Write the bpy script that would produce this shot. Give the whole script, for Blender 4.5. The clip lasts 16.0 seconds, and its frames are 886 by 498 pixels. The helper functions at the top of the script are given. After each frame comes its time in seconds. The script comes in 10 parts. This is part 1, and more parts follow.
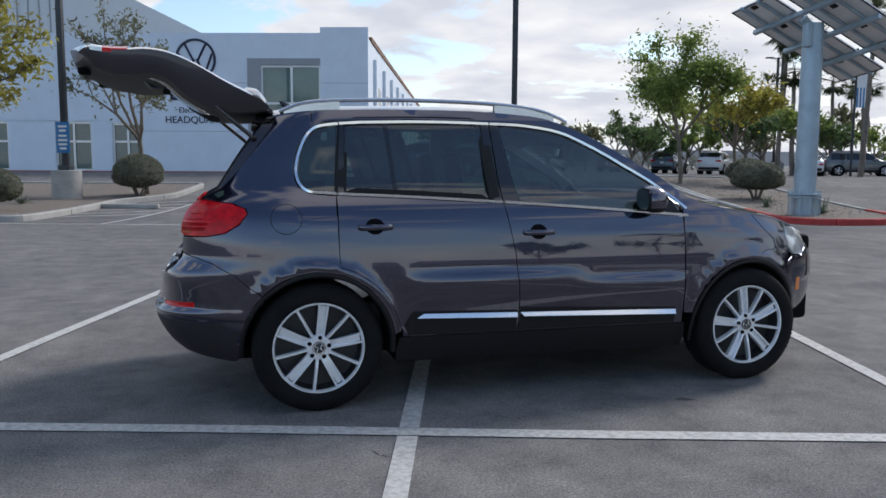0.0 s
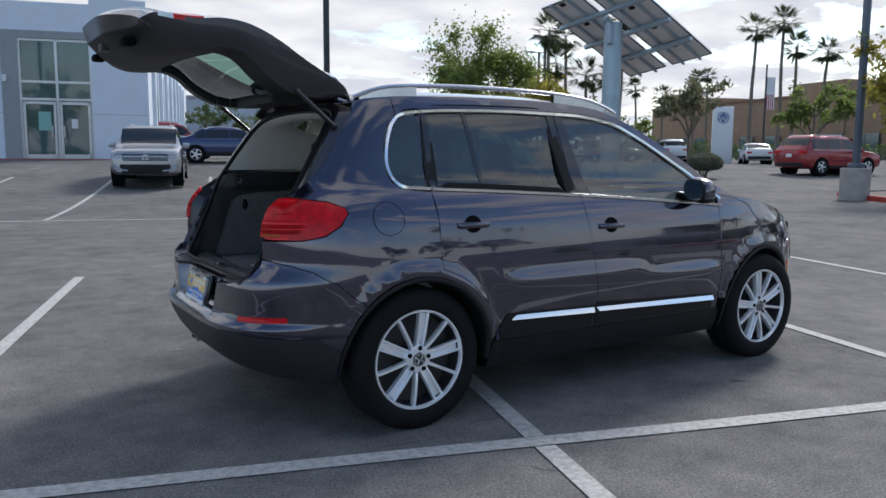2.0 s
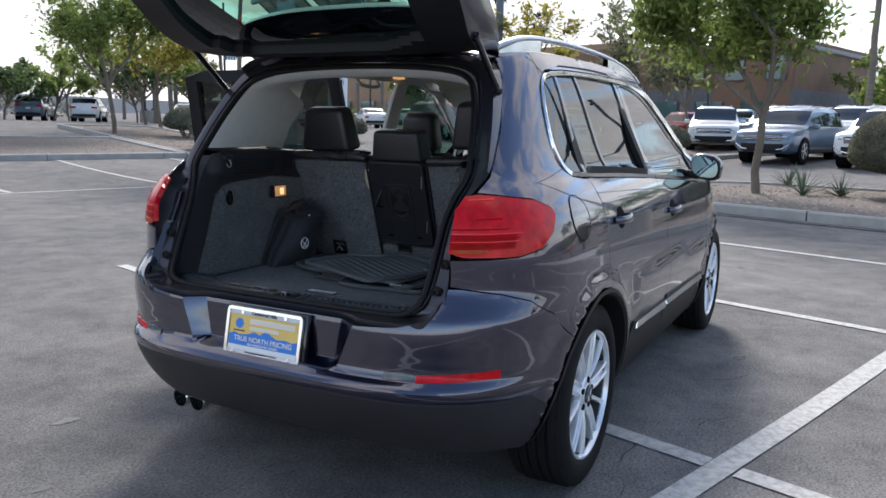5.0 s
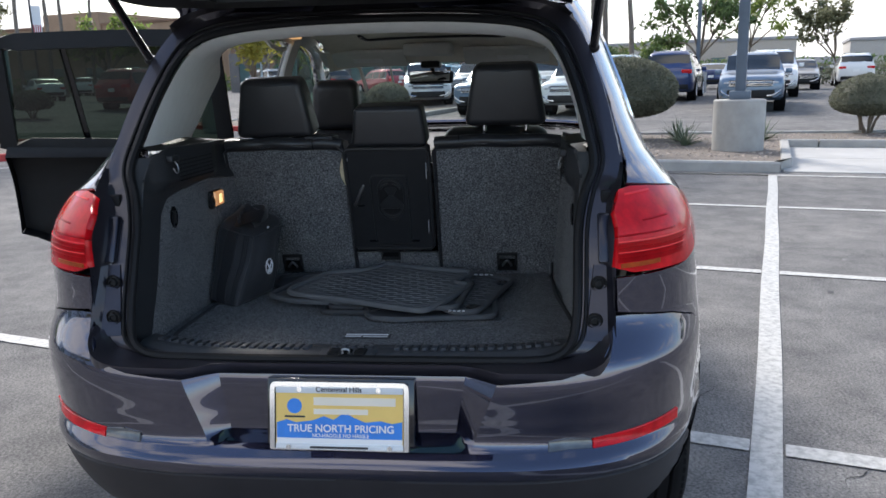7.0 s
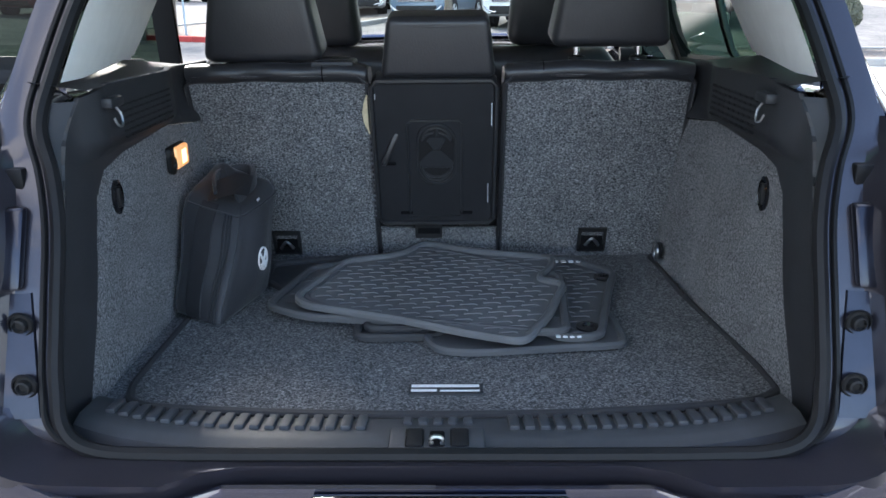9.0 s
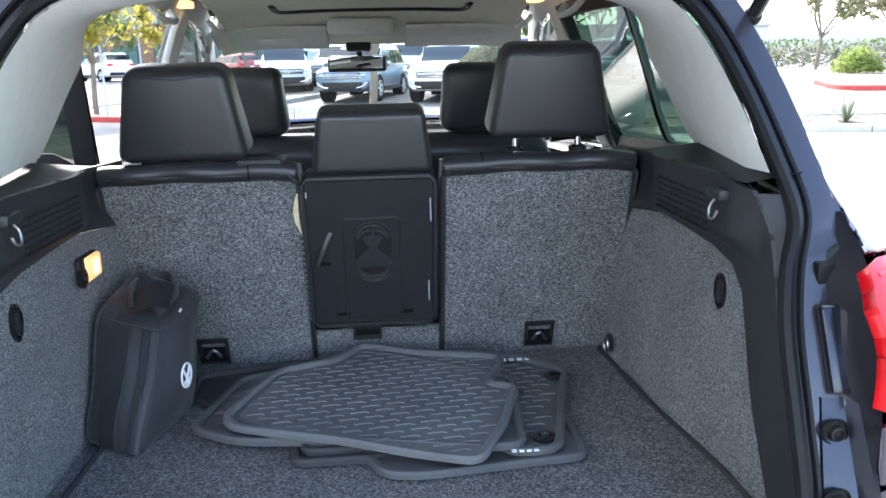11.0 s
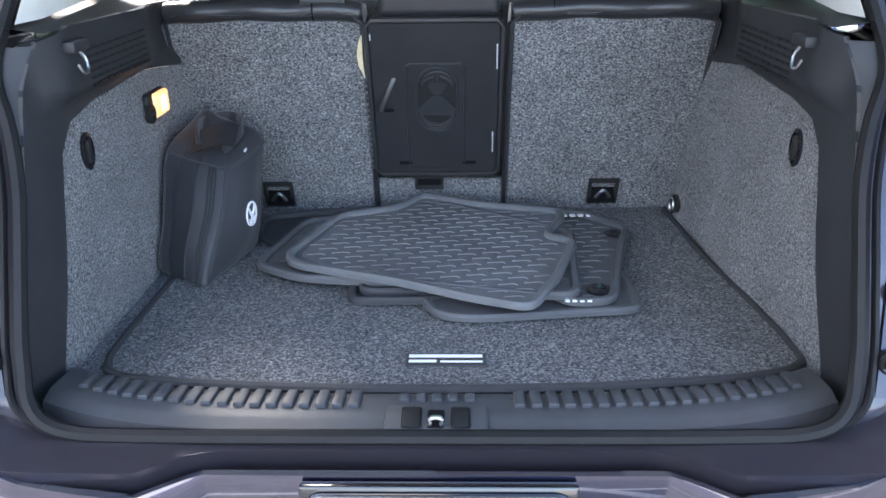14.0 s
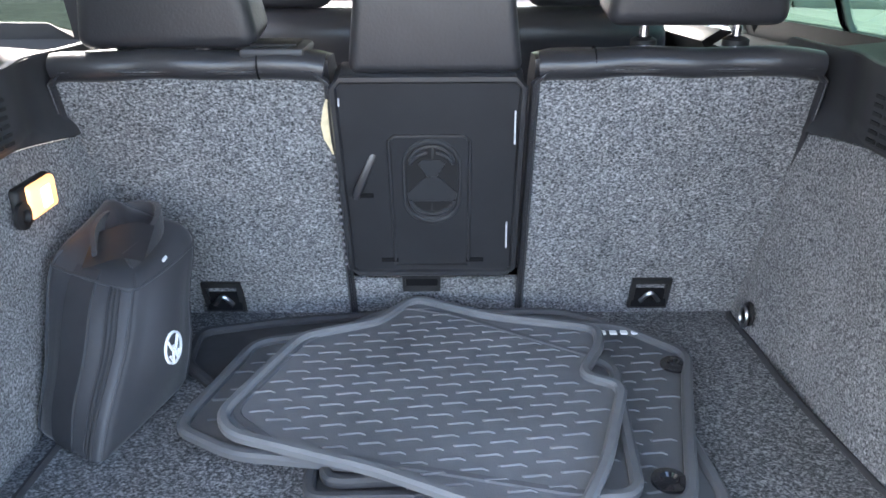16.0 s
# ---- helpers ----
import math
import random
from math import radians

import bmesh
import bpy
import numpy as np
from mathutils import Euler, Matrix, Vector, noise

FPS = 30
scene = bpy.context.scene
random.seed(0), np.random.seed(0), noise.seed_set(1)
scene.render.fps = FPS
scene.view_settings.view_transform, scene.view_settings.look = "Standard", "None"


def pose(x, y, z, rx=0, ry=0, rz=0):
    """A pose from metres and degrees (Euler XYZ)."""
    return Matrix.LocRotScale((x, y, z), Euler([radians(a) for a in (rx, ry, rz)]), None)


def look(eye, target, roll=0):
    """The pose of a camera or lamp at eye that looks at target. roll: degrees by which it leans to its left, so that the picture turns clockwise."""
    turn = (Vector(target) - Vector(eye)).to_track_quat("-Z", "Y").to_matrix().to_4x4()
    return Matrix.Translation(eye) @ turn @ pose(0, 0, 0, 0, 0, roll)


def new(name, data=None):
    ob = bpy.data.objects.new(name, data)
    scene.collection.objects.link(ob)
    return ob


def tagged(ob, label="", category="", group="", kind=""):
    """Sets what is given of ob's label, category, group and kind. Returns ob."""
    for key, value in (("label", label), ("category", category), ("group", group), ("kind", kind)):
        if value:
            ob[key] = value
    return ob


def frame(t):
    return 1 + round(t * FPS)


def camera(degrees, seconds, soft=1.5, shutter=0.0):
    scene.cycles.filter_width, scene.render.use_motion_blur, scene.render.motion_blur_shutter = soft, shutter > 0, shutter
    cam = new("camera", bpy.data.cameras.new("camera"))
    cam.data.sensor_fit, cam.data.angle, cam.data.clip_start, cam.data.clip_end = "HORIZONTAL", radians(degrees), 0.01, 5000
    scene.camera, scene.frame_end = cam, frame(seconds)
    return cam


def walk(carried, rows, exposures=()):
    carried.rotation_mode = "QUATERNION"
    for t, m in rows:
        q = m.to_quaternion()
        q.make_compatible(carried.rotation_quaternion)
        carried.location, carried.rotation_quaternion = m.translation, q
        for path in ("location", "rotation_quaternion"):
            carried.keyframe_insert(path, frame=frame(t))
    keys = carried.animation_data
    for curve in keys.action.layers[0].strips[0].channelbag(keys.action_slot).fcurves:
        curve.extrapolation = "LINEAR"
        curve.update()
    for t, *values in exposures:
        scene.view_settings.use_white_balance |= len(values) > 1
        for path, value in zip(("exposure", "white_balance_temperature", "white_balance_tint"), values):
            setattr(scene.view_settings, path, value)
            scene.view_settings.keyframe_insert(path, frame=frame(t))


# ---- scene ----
cam = camera(59.2, 16.0, soft=1.6)
PATH = [
    (0, (-0.436, -4.912, 1.293), (0.089, -2.994, 1.082), 0.3),
    (0.5, (-0.825, -4.75, 1.307), (-0.145, -2.881, 1.097), 0.4),
    (1, (-1.211, -4.552, 1.305), (-0.378, -2.746, 1.092), 0.4),
    (1.5, (-1.522, -4.234, 1.308), (-0.574, -2.488, 1.086), 0.4),
    (2, (-1.869, -3.975, 1.314), (-0.796, -2.305, 1.072), 0.4),
    (2.5, (-2.113, -3.608, 1.294), (-0.92, -2.023, 1.04), 0.9),
    (3, (-2.344, -3.244, 1.3), (-0.99, -1.796, 1.036), 1.5),
    (3.2, (-2.45, -3.106, 1.312), (-1.046, -1.708, 1.04), 1.5),
    (5.3, (-2.732, -1.454, 1.333), (-0.929, -0.654, 1.001), 0.5),
    (5.5, (-2.737, -1.308, 1.325), (-0.897, -0.602, 0.983), -0.1),
    (6, (-2.666, -0.969, 1.333), (-0.776, -0.443, 0.947), -0.8),
    (6.5, (-2.517, -0.687, 1.351), (-0.6, -0.278, 0.953), -1.1),
    (7, (-2.4, -0.42, 1.359), (-0.456, -0.21, 0.94), -1.4),
    (7.5, (-2.198, -0.257, 1.342), (-0.257, -0.105, 0.885), -1.3),
    (8, (-1.978, -0.158, 1.349), (-0.051, -0.02, 0.832), -1.1),
    (8.2, (-1.889, -0.117, 1.345), (0.032, 0.008, 0.804), -1.0),
    (10.3, (-1.524, 0.004, 1.34), (0.346, -0.101, 0.637), -0.4),
    (10.5, (-1.526, -0.003, 1.351), (0.361, -0.134, 0.7), -0.6),
    (11, (-1.526, -0.011, 1.376), (0.414, -0.16, 0.913), -1.3),
    (11.5, (-1.523, -0.015, 1.379), (0.432, -0.12, 0.971), -1.7),
    (12, (-1.523, -0.01, 1.372), (0.432, 0.112, 0.965), -2.5),
    (12.5, (-1.527, -0.012, 1.353), (0.389, 0.174, 0.807), -2.2),
    (13, (-1.531, -0.023, 1.336), (0.323, 0.161, 0.609), -1.8),
    (13.5, (-1.534, -0.029, 1.333), (0.299, 0.118, 0.546), -1.4),
    (14, (-1.527, -0.029, 1.339), (0.314, 0.009, 0.557), -0.6),
    (14.5, (-1.469, -0.044, 1.348), (0.377, -0.015, 0.578), -0.8),
    (15, (-1.331, -0.046, 1.339), (0.515, -0.02, 0.572), -0.4),
    (15.5, (-1.163, 0.005, 1.339), (0.685, 0.011, 0.573), -0.5),
    (16, (-1.054, -0.014, 1.356), (0.792, 0.004, 0.585), -0.4),
]
walk(cam, [(t, look(eye, target, roll)) for t, eye, target, roll in PATH],
     exposures=[(0, 0.20, 6150, 12), (3.2, 0.32, 6250, 13), (5.5, 0.92, 6400, 14), (7.0, 1.02, 6400, 13), (8.2, 1.78, 6350, 12), (10.3, 2.82, 6250, 12), (11.5, 2.98, 6550, 12), (13.0, 3.22, 6450, 16), (14.5, 3.32, 6450, 16), (15.5, 3.66, 6550, 16), (16.0, 3.78, 6650, 16)])
# ---- world and sun ----
SUN_EL, SUN_AZ = 38.0, 25.0          # degrees above the ground; turned from +x towards +y
world = bpy.data.worlds.new("sky")
scene.world = world
world.use_nodes = True


def sky_nodes():
    nt = world.node_tree
    nt.nodes.clear()
    N, L = nt.nodes.new, nt.links.new
    out, bg = N("ShaderNodeOutputWorld"), N("ShaderNodeBackground")
    sky = N("ShaderNodeTexSky")
    sky.sky_type, sky.sun_disc = "NISHITA", False
    sky.sun_elevation, sky.sun_rotation = radians(SUN_EL), radians(90 - SUN_AZ)
    sky.dust_density, sky.air_density, sky.ozone_density = 0.5, 1.2, 1.6
    co = N("ShaderNodeTexCoord")
    sep = N("ShaderNodeSeparateXYZ")
    L(co.outputs["Generated"], sep.inputs[0])
    # cloud deck: directions laid on a flat sheet overhead
    lift = N("ShaderNodeMath"); lift.operation = "ADD"; lift.inputs[1].default_value = 0.16
    L(sep.outputs["Z"], lift.inputs[0])
    low = N("ShaderNodeMath"); low.operation = "MAXIMUM"; low.inputs[1].default_value = 0.05
    L(lift.outputs[0], low.inputs[0])
    dx, dy = N("ShaderNodeMath"), N("ShaderNodeMath")
    for d, ax in ((dx, "X"), (dy, "Y")):
        d.operation = "DIVIDE"
        L(sep.outputs[ax], d.inputs[0]); L(low.outputs[0], d.inputs[1])
    comb = N("ShaderNodeCombineXYZ")
    L(dx.outputs[0], comb.inputs[0]); L(dy.outputs[0], comb.inputs[1])
    n1 = N("ShaderNodeTexNoise")
    n1.inputs["Scale"].default_value, n1.inputs["Detail"].default_value = 1.9, 9
    n1.inputs["Roughness"].default_value, n1.inputs["Distortion"].default_value = 0.56, 0.35
    L(comb.outputs[0], n1.inputs["Vector"])
    ramp = N("ShaderNodeValToRGB")
    ramp.color_ramp.elements[0].position, ramp.color_ramp.elements[1].position = 0.485, 0.57
    # the deck thickens towards the sun's side and breaks up behind
    lean = N("ShaderNodeMath"); lean.operation = "MULTIPLY_ADD"; lean.inputs[1].default_value = 0.06
    L(sep.outputs["X"], lean.inputs[0]); L(n1.outputs["Fac"], lean.inputs[2])
    lean2 = N("ShaderNodeMath"); lean2.operation = "MULTIPLY_ADD"; lean2.inputs[1].default_value = 0.085
    L(sep.outputs["Y"], lean2.inputs[0]); L(lean.outputs[0], lean2.inputs[2])
    L(lean2.outputs[0], ramp.inputs[0])
    n2 = N("ShaderNodeTexNoise")
    n2.inputs["Scale"].default_value, n2.inputs["Detail"].default_value = 2.3, 7
    L(comb.outputs[0], n2.inputs["Vector"])
    tone = N("ShaderNodeValToRGB")
    tone.color_ramp.elements[0].color, tone.color_ramp.elements[1].color = (4.0, 4.1, 4.35, 1), (5.9, 5.8, 5.55, 1)
    tone.color_ramp.elements[0].position, tone.color_ramp.elements[1].position = 0.35, 0.68
    L(n2.outputs["Fac"], tone.inputs[0])
    haze = N("ShaderNodeMapRange")
    haze.inputs["From Min"].default_value, haze.inputs["From Max"].default_value = 0.02, 0.13
    haze.inputs["To Min"].default_value, haze.inputs["To Max"].default_value = 1.0, 0.0
    L(sep.outputs["Z"], haze.inputs["Value"])
    cover = N("ShaderNodeMath"); cover.operation = "MAXIMUM"
    L(ramp.outputs[0], cover.inputs[0]); L(haze.outputs[0], cover.inputs[1])
    mix = N("ShaderNodeMix"); mix.data_type = "RGBA"
    L(cover.outputs[0], mix.inputs["Factor"]); L(sky.outputs[0], mix.inputs["A"]); L(tone.outputs[0], mix.inputs["B"])
    bg.inputs["Strength"].default_value = 0.147
    L(mix.outputs["Result"], bg.inputs[0]); L(bg.outputs[0], out.inputs[0])


sky_nodes()
sun = new("sun", bpy.data.lights.new("sun", "SUN"))
sun.data.energy, sun.data.angle, sun.data.color = 2.5, radians(15), (1.0, 0.95, 0.87)
sun.matrix_world = look((0, 0, 40), (-40 * math.cos(radians(SUN_EL)) * math.cos(radians(SUN_AZ)),
                                    -40 * math.cos(radians(SUN_EL)) * math.sin(radians(SUN_AZ)), 40 - 40 * math.sin(radians(SUN_EL))))


# ---- materials ----
def mat(name, col, rough=0.6, metal=0.0, var=0.12, scale=8.0, bump=0.0, bscale=60.0, coat=0.0, spec=0.5, alpha=1.0, col2=None,
        trans=0.0, emit=None, power=0.0, rvar=0.0, island=0.0, objvar=0.0, sheen=0.0, detail=5.0, stretch=(1, 1, 1), span=(0.3, 0.72)):
    """A surface with broad and fine variation of colour, roughness and relief, at real-world size."""
    m = bpy.data.materials.new(name)
    m.use_nodes = True
    nt = m.node_tree
    N, L = nt.nodes.new, nt.links.new
    b = nt.nodes["Principled BSDF"]
    b.inputs["Roughness"].default_value, b.inputs["Metallic"].default_value = rough, metal
    b.inputs["Specular IOR Level"].default_value = spec
    b.inputs["Coat Weight"].default_value, b.inputs["Coat Roughness"].default_value = coat, 0.03
    b.inputs["Transmission Weight"].default_value, b.inputs["Alpha"].default_value = trans, alpha
    b.inputs["Sheen Weight"].default_value = sheen
    if emit:
        b.inputs["Emission Color"].default_value, b.inputs["Emission Strength"].default_value = (*emit, 1), power
    b.inputs["Base Color"].default_value = (*col, 1)
    co = N("ShaderNodeTexCoord")
    mp = N("ShaderNodeMapping"); mp.inputs["Scale"].default_value = stretch
    L(co.outputs["Object"], mp.inputs["Vector"])
    if var > 0 or col2 or rvar > 0:
        n = N("ShaderNodeTexNoise")
        n.inputs["Scale"].default_value, n.inputs["Detail"].default_value = scale, detail
        n.inputs["Roughness"].default_value = 0.62
        L(mp.outputs["Vector"], n.inputs["Vector"])
        r = N("ShaderNodeValToRGB")
        r.color_ramp.elements[0].position, r.color_ramp.elements[1].position = span
        c2 = col2 or tuple(c * (1 + var) for c in col)
        c1 = col if col2 else tuple(c * (1 - var) for c in col)
        r.color_ramp.elements[0].color, r.color_ramp.elements[1].color = (*c1, 1), (*c2, 1)
        L(n.outputs["Fac"], r.inputs[0])
        last = r.outputs[0]
        for amount, source in ((island, "ShaderNodeNewGeometry"), (objvar, "ShaderNodeObjectInfo")):
            if amount > 0:
                g = N(source)
                h = N("ShaderNodeHueSaturation")
                k = N("ShaderNodeMapRange")
                k.inputs["To Min"].default_value, k.inputs["To Max"].default_value = 1 - amount, 1 + amount
                L(g.outputs["Random Per Island" if source.endswith("Geometry") else "Random"], k.inputs["Value"])
                L(k.outputs[0], h.inputs["Value"]); L(last, h.inputs["Color"])
                last = h.outputs[0]
        L(last, b.inputs["Base Color"])
        if rvar > 0:
            k = N("ShaderNodeMapRange")
            k.inputs["To Min"].default_value, k.inputs["To Max"].default_value = max(0.02, rough - rvar), rough + rvar
            L(n.outputs["Fac"], k.inputs["Value"]); L(k.outputs[0], b.inputs["Roughness"])
    if bump > 0:
        n = N("ShaderNodeTexNoise")
        n.inputs["Scale"].default_value, n.inputs["Detail"].default_value = bscale, 4
        L(mp.outputs["Vector"], n.inputs["Vector"])
        bp = N("ShaderNodeBump")
        bp.inputs["Strength"].default_value, bp.inputs["Distance"].default_value = bump, 0.4 / bscale
        L(n.outputs["Fac"], bp.inputs["Height"]); L(bp.outputs[0], b.inputs["Normal"])
    return m


def glass_mat(name, tint, rough=0.0, face=0.07, edge=0.90):
    """Thin tinted pane: part mirror by Fresnel, the rest see-through in its tint."""
    m = bpy.data.materials.new(name)
    m.use_nodes = True
    nt = m.node_tree
    nt.nodes.clear()
    N, L = nt.nodes.new, nt.links.new
    out, mx, tr, gl, fr = N("ShaderNodeOutputMaterial"), N("ShaderNodeMixShader"), N("ShaderNodeBsdfTransparent"), N("ShaderNodeBsdfGlossy"), N("ShaderNodeLayerWeight")
    tr.inputs[0].default_value = (*tint, 1)
    gl.inputs["Roughness"].default_value = rough
    fr.inputs["Blend"].default_value = 0.5
    pw, sc = N("ShaderNodeMath"), N("ShaderNodeMath")
    pw.operation, sc.operation = "POWER", "MULTIPLY_ADD"
    pw.inputs[1].default_value, sc.inputs[1].default_value, sc.inputs[2].default_value = 4.5, edge, face
    L(fr.outputs["Facing"], pw.inputs[0]); L(pw.outputs[0], sc.inputs[0])
    L(sc.outputs[0], mx.inputs[0]); L(tr.outputs[0], mx.inputs[1]); L(gl.outputs[0], mx.inputs[2]); L(mx.outputs[0], out.inputs[0])
    return m


PAINT = mat("paint_dark", (0.024, 0.025, 0.058), 0.18, 0.85, var=0.10, scale=900, coat=1.0)
PAINT.node_tree.nodes["Principled BSDF"].inputs["Coat IOR"].default_value = 1.9
PAINT_IN = mat("paint_dark_inside", (0.042, 0.039, 0.050), 0.32, 0.6, var=0.05, scale=300, coat=0.6)
JAMB = mat("paint_satin_jamb", (0.026, 0.027, 0.040), 0.30, 0.7, var=0.08, scale=60, coat=0.4)
CHROME = mat("chrome", (0.82, 0.83, 0.85), 0.12, 1.0, var=0.02, scale=30)
RAIL = mat("satin_aluminium", (0.62, 0.64, 0.67), 0.24, 1.0, var=0.03, scale=40)
ALLOY = mat("alloy_silver", (0.90, 0.92, 0.95), 0.30, 0.5, var=0.04, scale=40, coat=0.5)
ALLOY_DARK = mat("alloy_barrel", (0.055, 0.055, 0.058), 0.5, 0.6, var=0.1, scale=30)
TYRE = mat("tyre_rubber", (0.010, 0.010, 0.011), 0.72, spec=0.15, var=0.25, scale=14, bump=0.15, bscale=120)
BLACK = mat("black_plastic", (0.012, 0.012, 0.013), 0.55, spec=0.28, var=0.12, scale=25, bump=0.12, bscale=500)
GLOSSBLACK = mat("gloss_black", (0.008, 0.008, 0.010), 0.12, var=0.05, scale=20, coat=0.6)
RUBBER = mat("rubber_seal", (0.008, 0.008, 0.009), 0.5, spec=0.2, var=0.15, scale=30)
# near-black for dark parts; also stands in for shade in gaps and recesses
DARKIN = mat("dark_parts_cavity_shade", (0.006, 0.006, 0.007), 0.9, spec=0.1, var=0.2, scale=12)
GLASS = glass_mat("side_glass_tinted", (0.10, 0.17, 0.128), face=0.13, edge=0.6)
GLASS_D = glass_mat("door_glass_dark", (0.055, 0.080, 0.066))
GLASS_F = glass_mat("front_door_glass", (0.15, 0.20, 0.19), face=0.14, edge=0.6)
GLASS_G = glass_mat("green_glass", (0.17, 0.32, 0.25))
GLASS_W = glass_mat("windscreen_glass", (0.86, 0.93, 0.90))
MIRROR_OUT = mat("mirror_glass_tinted", (0.26, 0.33, 0.35), 0.02, 1.0, var=0.0)
MIRROR = mat("mirror_glass", (0.85, 0.87, 0.88), 0.02, 1.0, var=0.0)


# ---- mesh helpers ----
def hermite(tab):
    """A smooth curve through (position, value) pairs, flat beyond its ends."""
    xs, ys = np.array([p[0] for p in tab], float), np.array([p[1] for p in tab], float)
    d = np.gradient(ys, xs)

    def f(v):
        v = min(max(v, xs[0]), xs[-1])
        i = min(max(int(np.searchsorted(xs, v) - 1), 0), len(xs) - 2)
        h = xs[i + 1] - xs[i]
        t = (v - xs[i]) / h
        return float((2*t**3 - 3*t*t + 1)*ys[i] + (t**3 - 2*t*t + t)*h*d[i] + (3*t*t - 2*t**3)*ys[i + 1] + (t**3 - t*t)*h*d[i + 1])
    return f


def part(name, bm, material, parent=None, label="", smooth=0.6):
    """Links a bmesh as one mesh object under a thing or a part. smooth: the angle up to which edges shade smoothly."""
    me = bpy.data.meshes.new(name)
    bmesh.ops.recalc_face_normals(bm, faces=bm.faces)
    for f in bm.faces:
        f.smooth = smooth > 0
    for e in bm.edges:
        if len(e.link_faces) == 2 and e.calc_face_angle(0) > smooth:
            e.smooth = False
    bm.to_mesh(me)
    bm.free()
    for m in (material if isinstance(material, (list, tuple)) else [material]):
        me.materials.append(m)
    ob = new(name, me)
    if parent is not None:
        ob.parent = parent
    if label:
        ob["label"] = label
    return ob


def raw(name, verts, faces, material, parent=None, label="", smooth=True, normals=None):
    me = bpy.data.meshes.new(name)
    me.from_pydata([tuple(v) for v in verts], [], faces)
    me.update()
    if smooth:
        me.polygons.foreach_set("use_smooth", [True] * len(me.polygons))
    if normals is not None:
        me.normals_split_custom_set_from_vertices([tuple(n) for n in normals])
    me.materials.append(material)
    ob = new(name, me)
    if parent is not None:
        ob.parent = parent
    if label:
        ob["label"] = label
    return ob


def thing(name, label="", category="", group="", kind="", m=None):
    ob = new(name)
    ob.empty_display_size = 0.1
    if m is not None:
        ob.matrix_world = m
    return tagged(ob, label, category, group, kind)


def box(bm, x0, x1, y0, y1, z0, z1, bevel=0.0, seg=2, m=None, shape=None):
    """A block with rounded edges; shape(v) may move its corners first."""
    b2 = bmesh.new()
    bmesh.ops.create_cube(b2, size=1.0, matrix=Matrix.Translation(((x0 + x1) / 2, (y0 + y1) / 2, (z0 + z1) / 2)) @ Matrix.Diagonal((x1 - x0, y1 - y0, z1 - z0, 1)))
    if shape:
        for v in b2.verts:
            v.co = Vector(shape(v.co.copy()))
    if bevel > 0:
        bmesh.ops.bevel(b2, geom=list(b2.edges), offset=bevel, segments=seg, profile=0.5, affect="EDGES")
    merge(bm, b2, m)
    return bm


def merge(bm, b2, m=None):
    if m is not None:
        b2.transform(m)
    me = bpy.data.meshes.new("tmp")
    b2.to_mesh(me)
    b2.free()
    bm.from_mesh(me)
    bpy.data.meshes.remove(me)


def cyl(bm, a, b, r0, r1=None, seg=16, caps=True):
    """A round bar from a to b."""
    a, b = Vector(a), Vector(b)
    r1 = r0 if r1 is None else r1
    q = (b - a).to_track_quat("Z", "Y").to_matrix()
    rings = []
    for p, r in ((a, r0), (b, r1)):
        rings.append([bm.verts.new(p + q @ Vector((r * math.cos(2 * math.pi * i / seg), r * math.sin(2 * math.pi * i / seg), 0))) for i in range(seg)])
    for i in range(seg):
        j = (i + 1) % seg
        bm.faces.new((rings[0][i], rings[0][j], rings[1][j], rings[1][i]))
    if caps:
        bm.faces.new(rings[0][::-1]); bm.faces.new(rings[1])
    return bm


def lathe(bm, profile, seg=48, m=None, closed=False):
    """Turns (radius, height) pairs round the z axis."""
    b2 = bmesh.new()
    rings = [[b2.verts.new((r * math.cos(2 * math.pi * i / seg), r * math.sin(2 * math.pi * i / seg), h)) for i in range(seg)] for r, h in profile]
    pairs = list(zip(rings, rings[1:])) + ([(rings[-1], rings[0])] if closed else [])
    for p, q in pairs:
        for i in range(seg):
            j = (i + 1) % seg
            b2.faces.new((p[i], p[j], q[j], q[i]))
    bmesh.ops.remove_doubles(b2, verts=b2.verts, dist=1e-6)
    merge(bm, b2, m)
    return bm


def smooth_loop(pts, n, closed=True):
    """n points along a Catmull-Rom curve through pts."""
    P = [Vector(p) for p in pts]
    k = len(P)
    out = []
    spans = k if closed else k - 1
    for i in range(n):
        t = i * spans / (n if closed else n - 1)
        a = min(int(t), spans - 1)
        f = t - a
        if closed:
            p = [P[(a + o) % k] for o in (-1, 0, 1, 2)]
        else:
            p = [P[min(max(a + o, 0), k - 1)] for o in (-1, 0, 1, 2)]
        out.append(0.5 * ((2*p[1]) + (p[2]-p[0])*f + (2*p[0]-5*p[1]+4*p[2]-p[3])*f*f + (3*p[1]-p[0]-3*p[2]+p[3])*f**3))
    return out


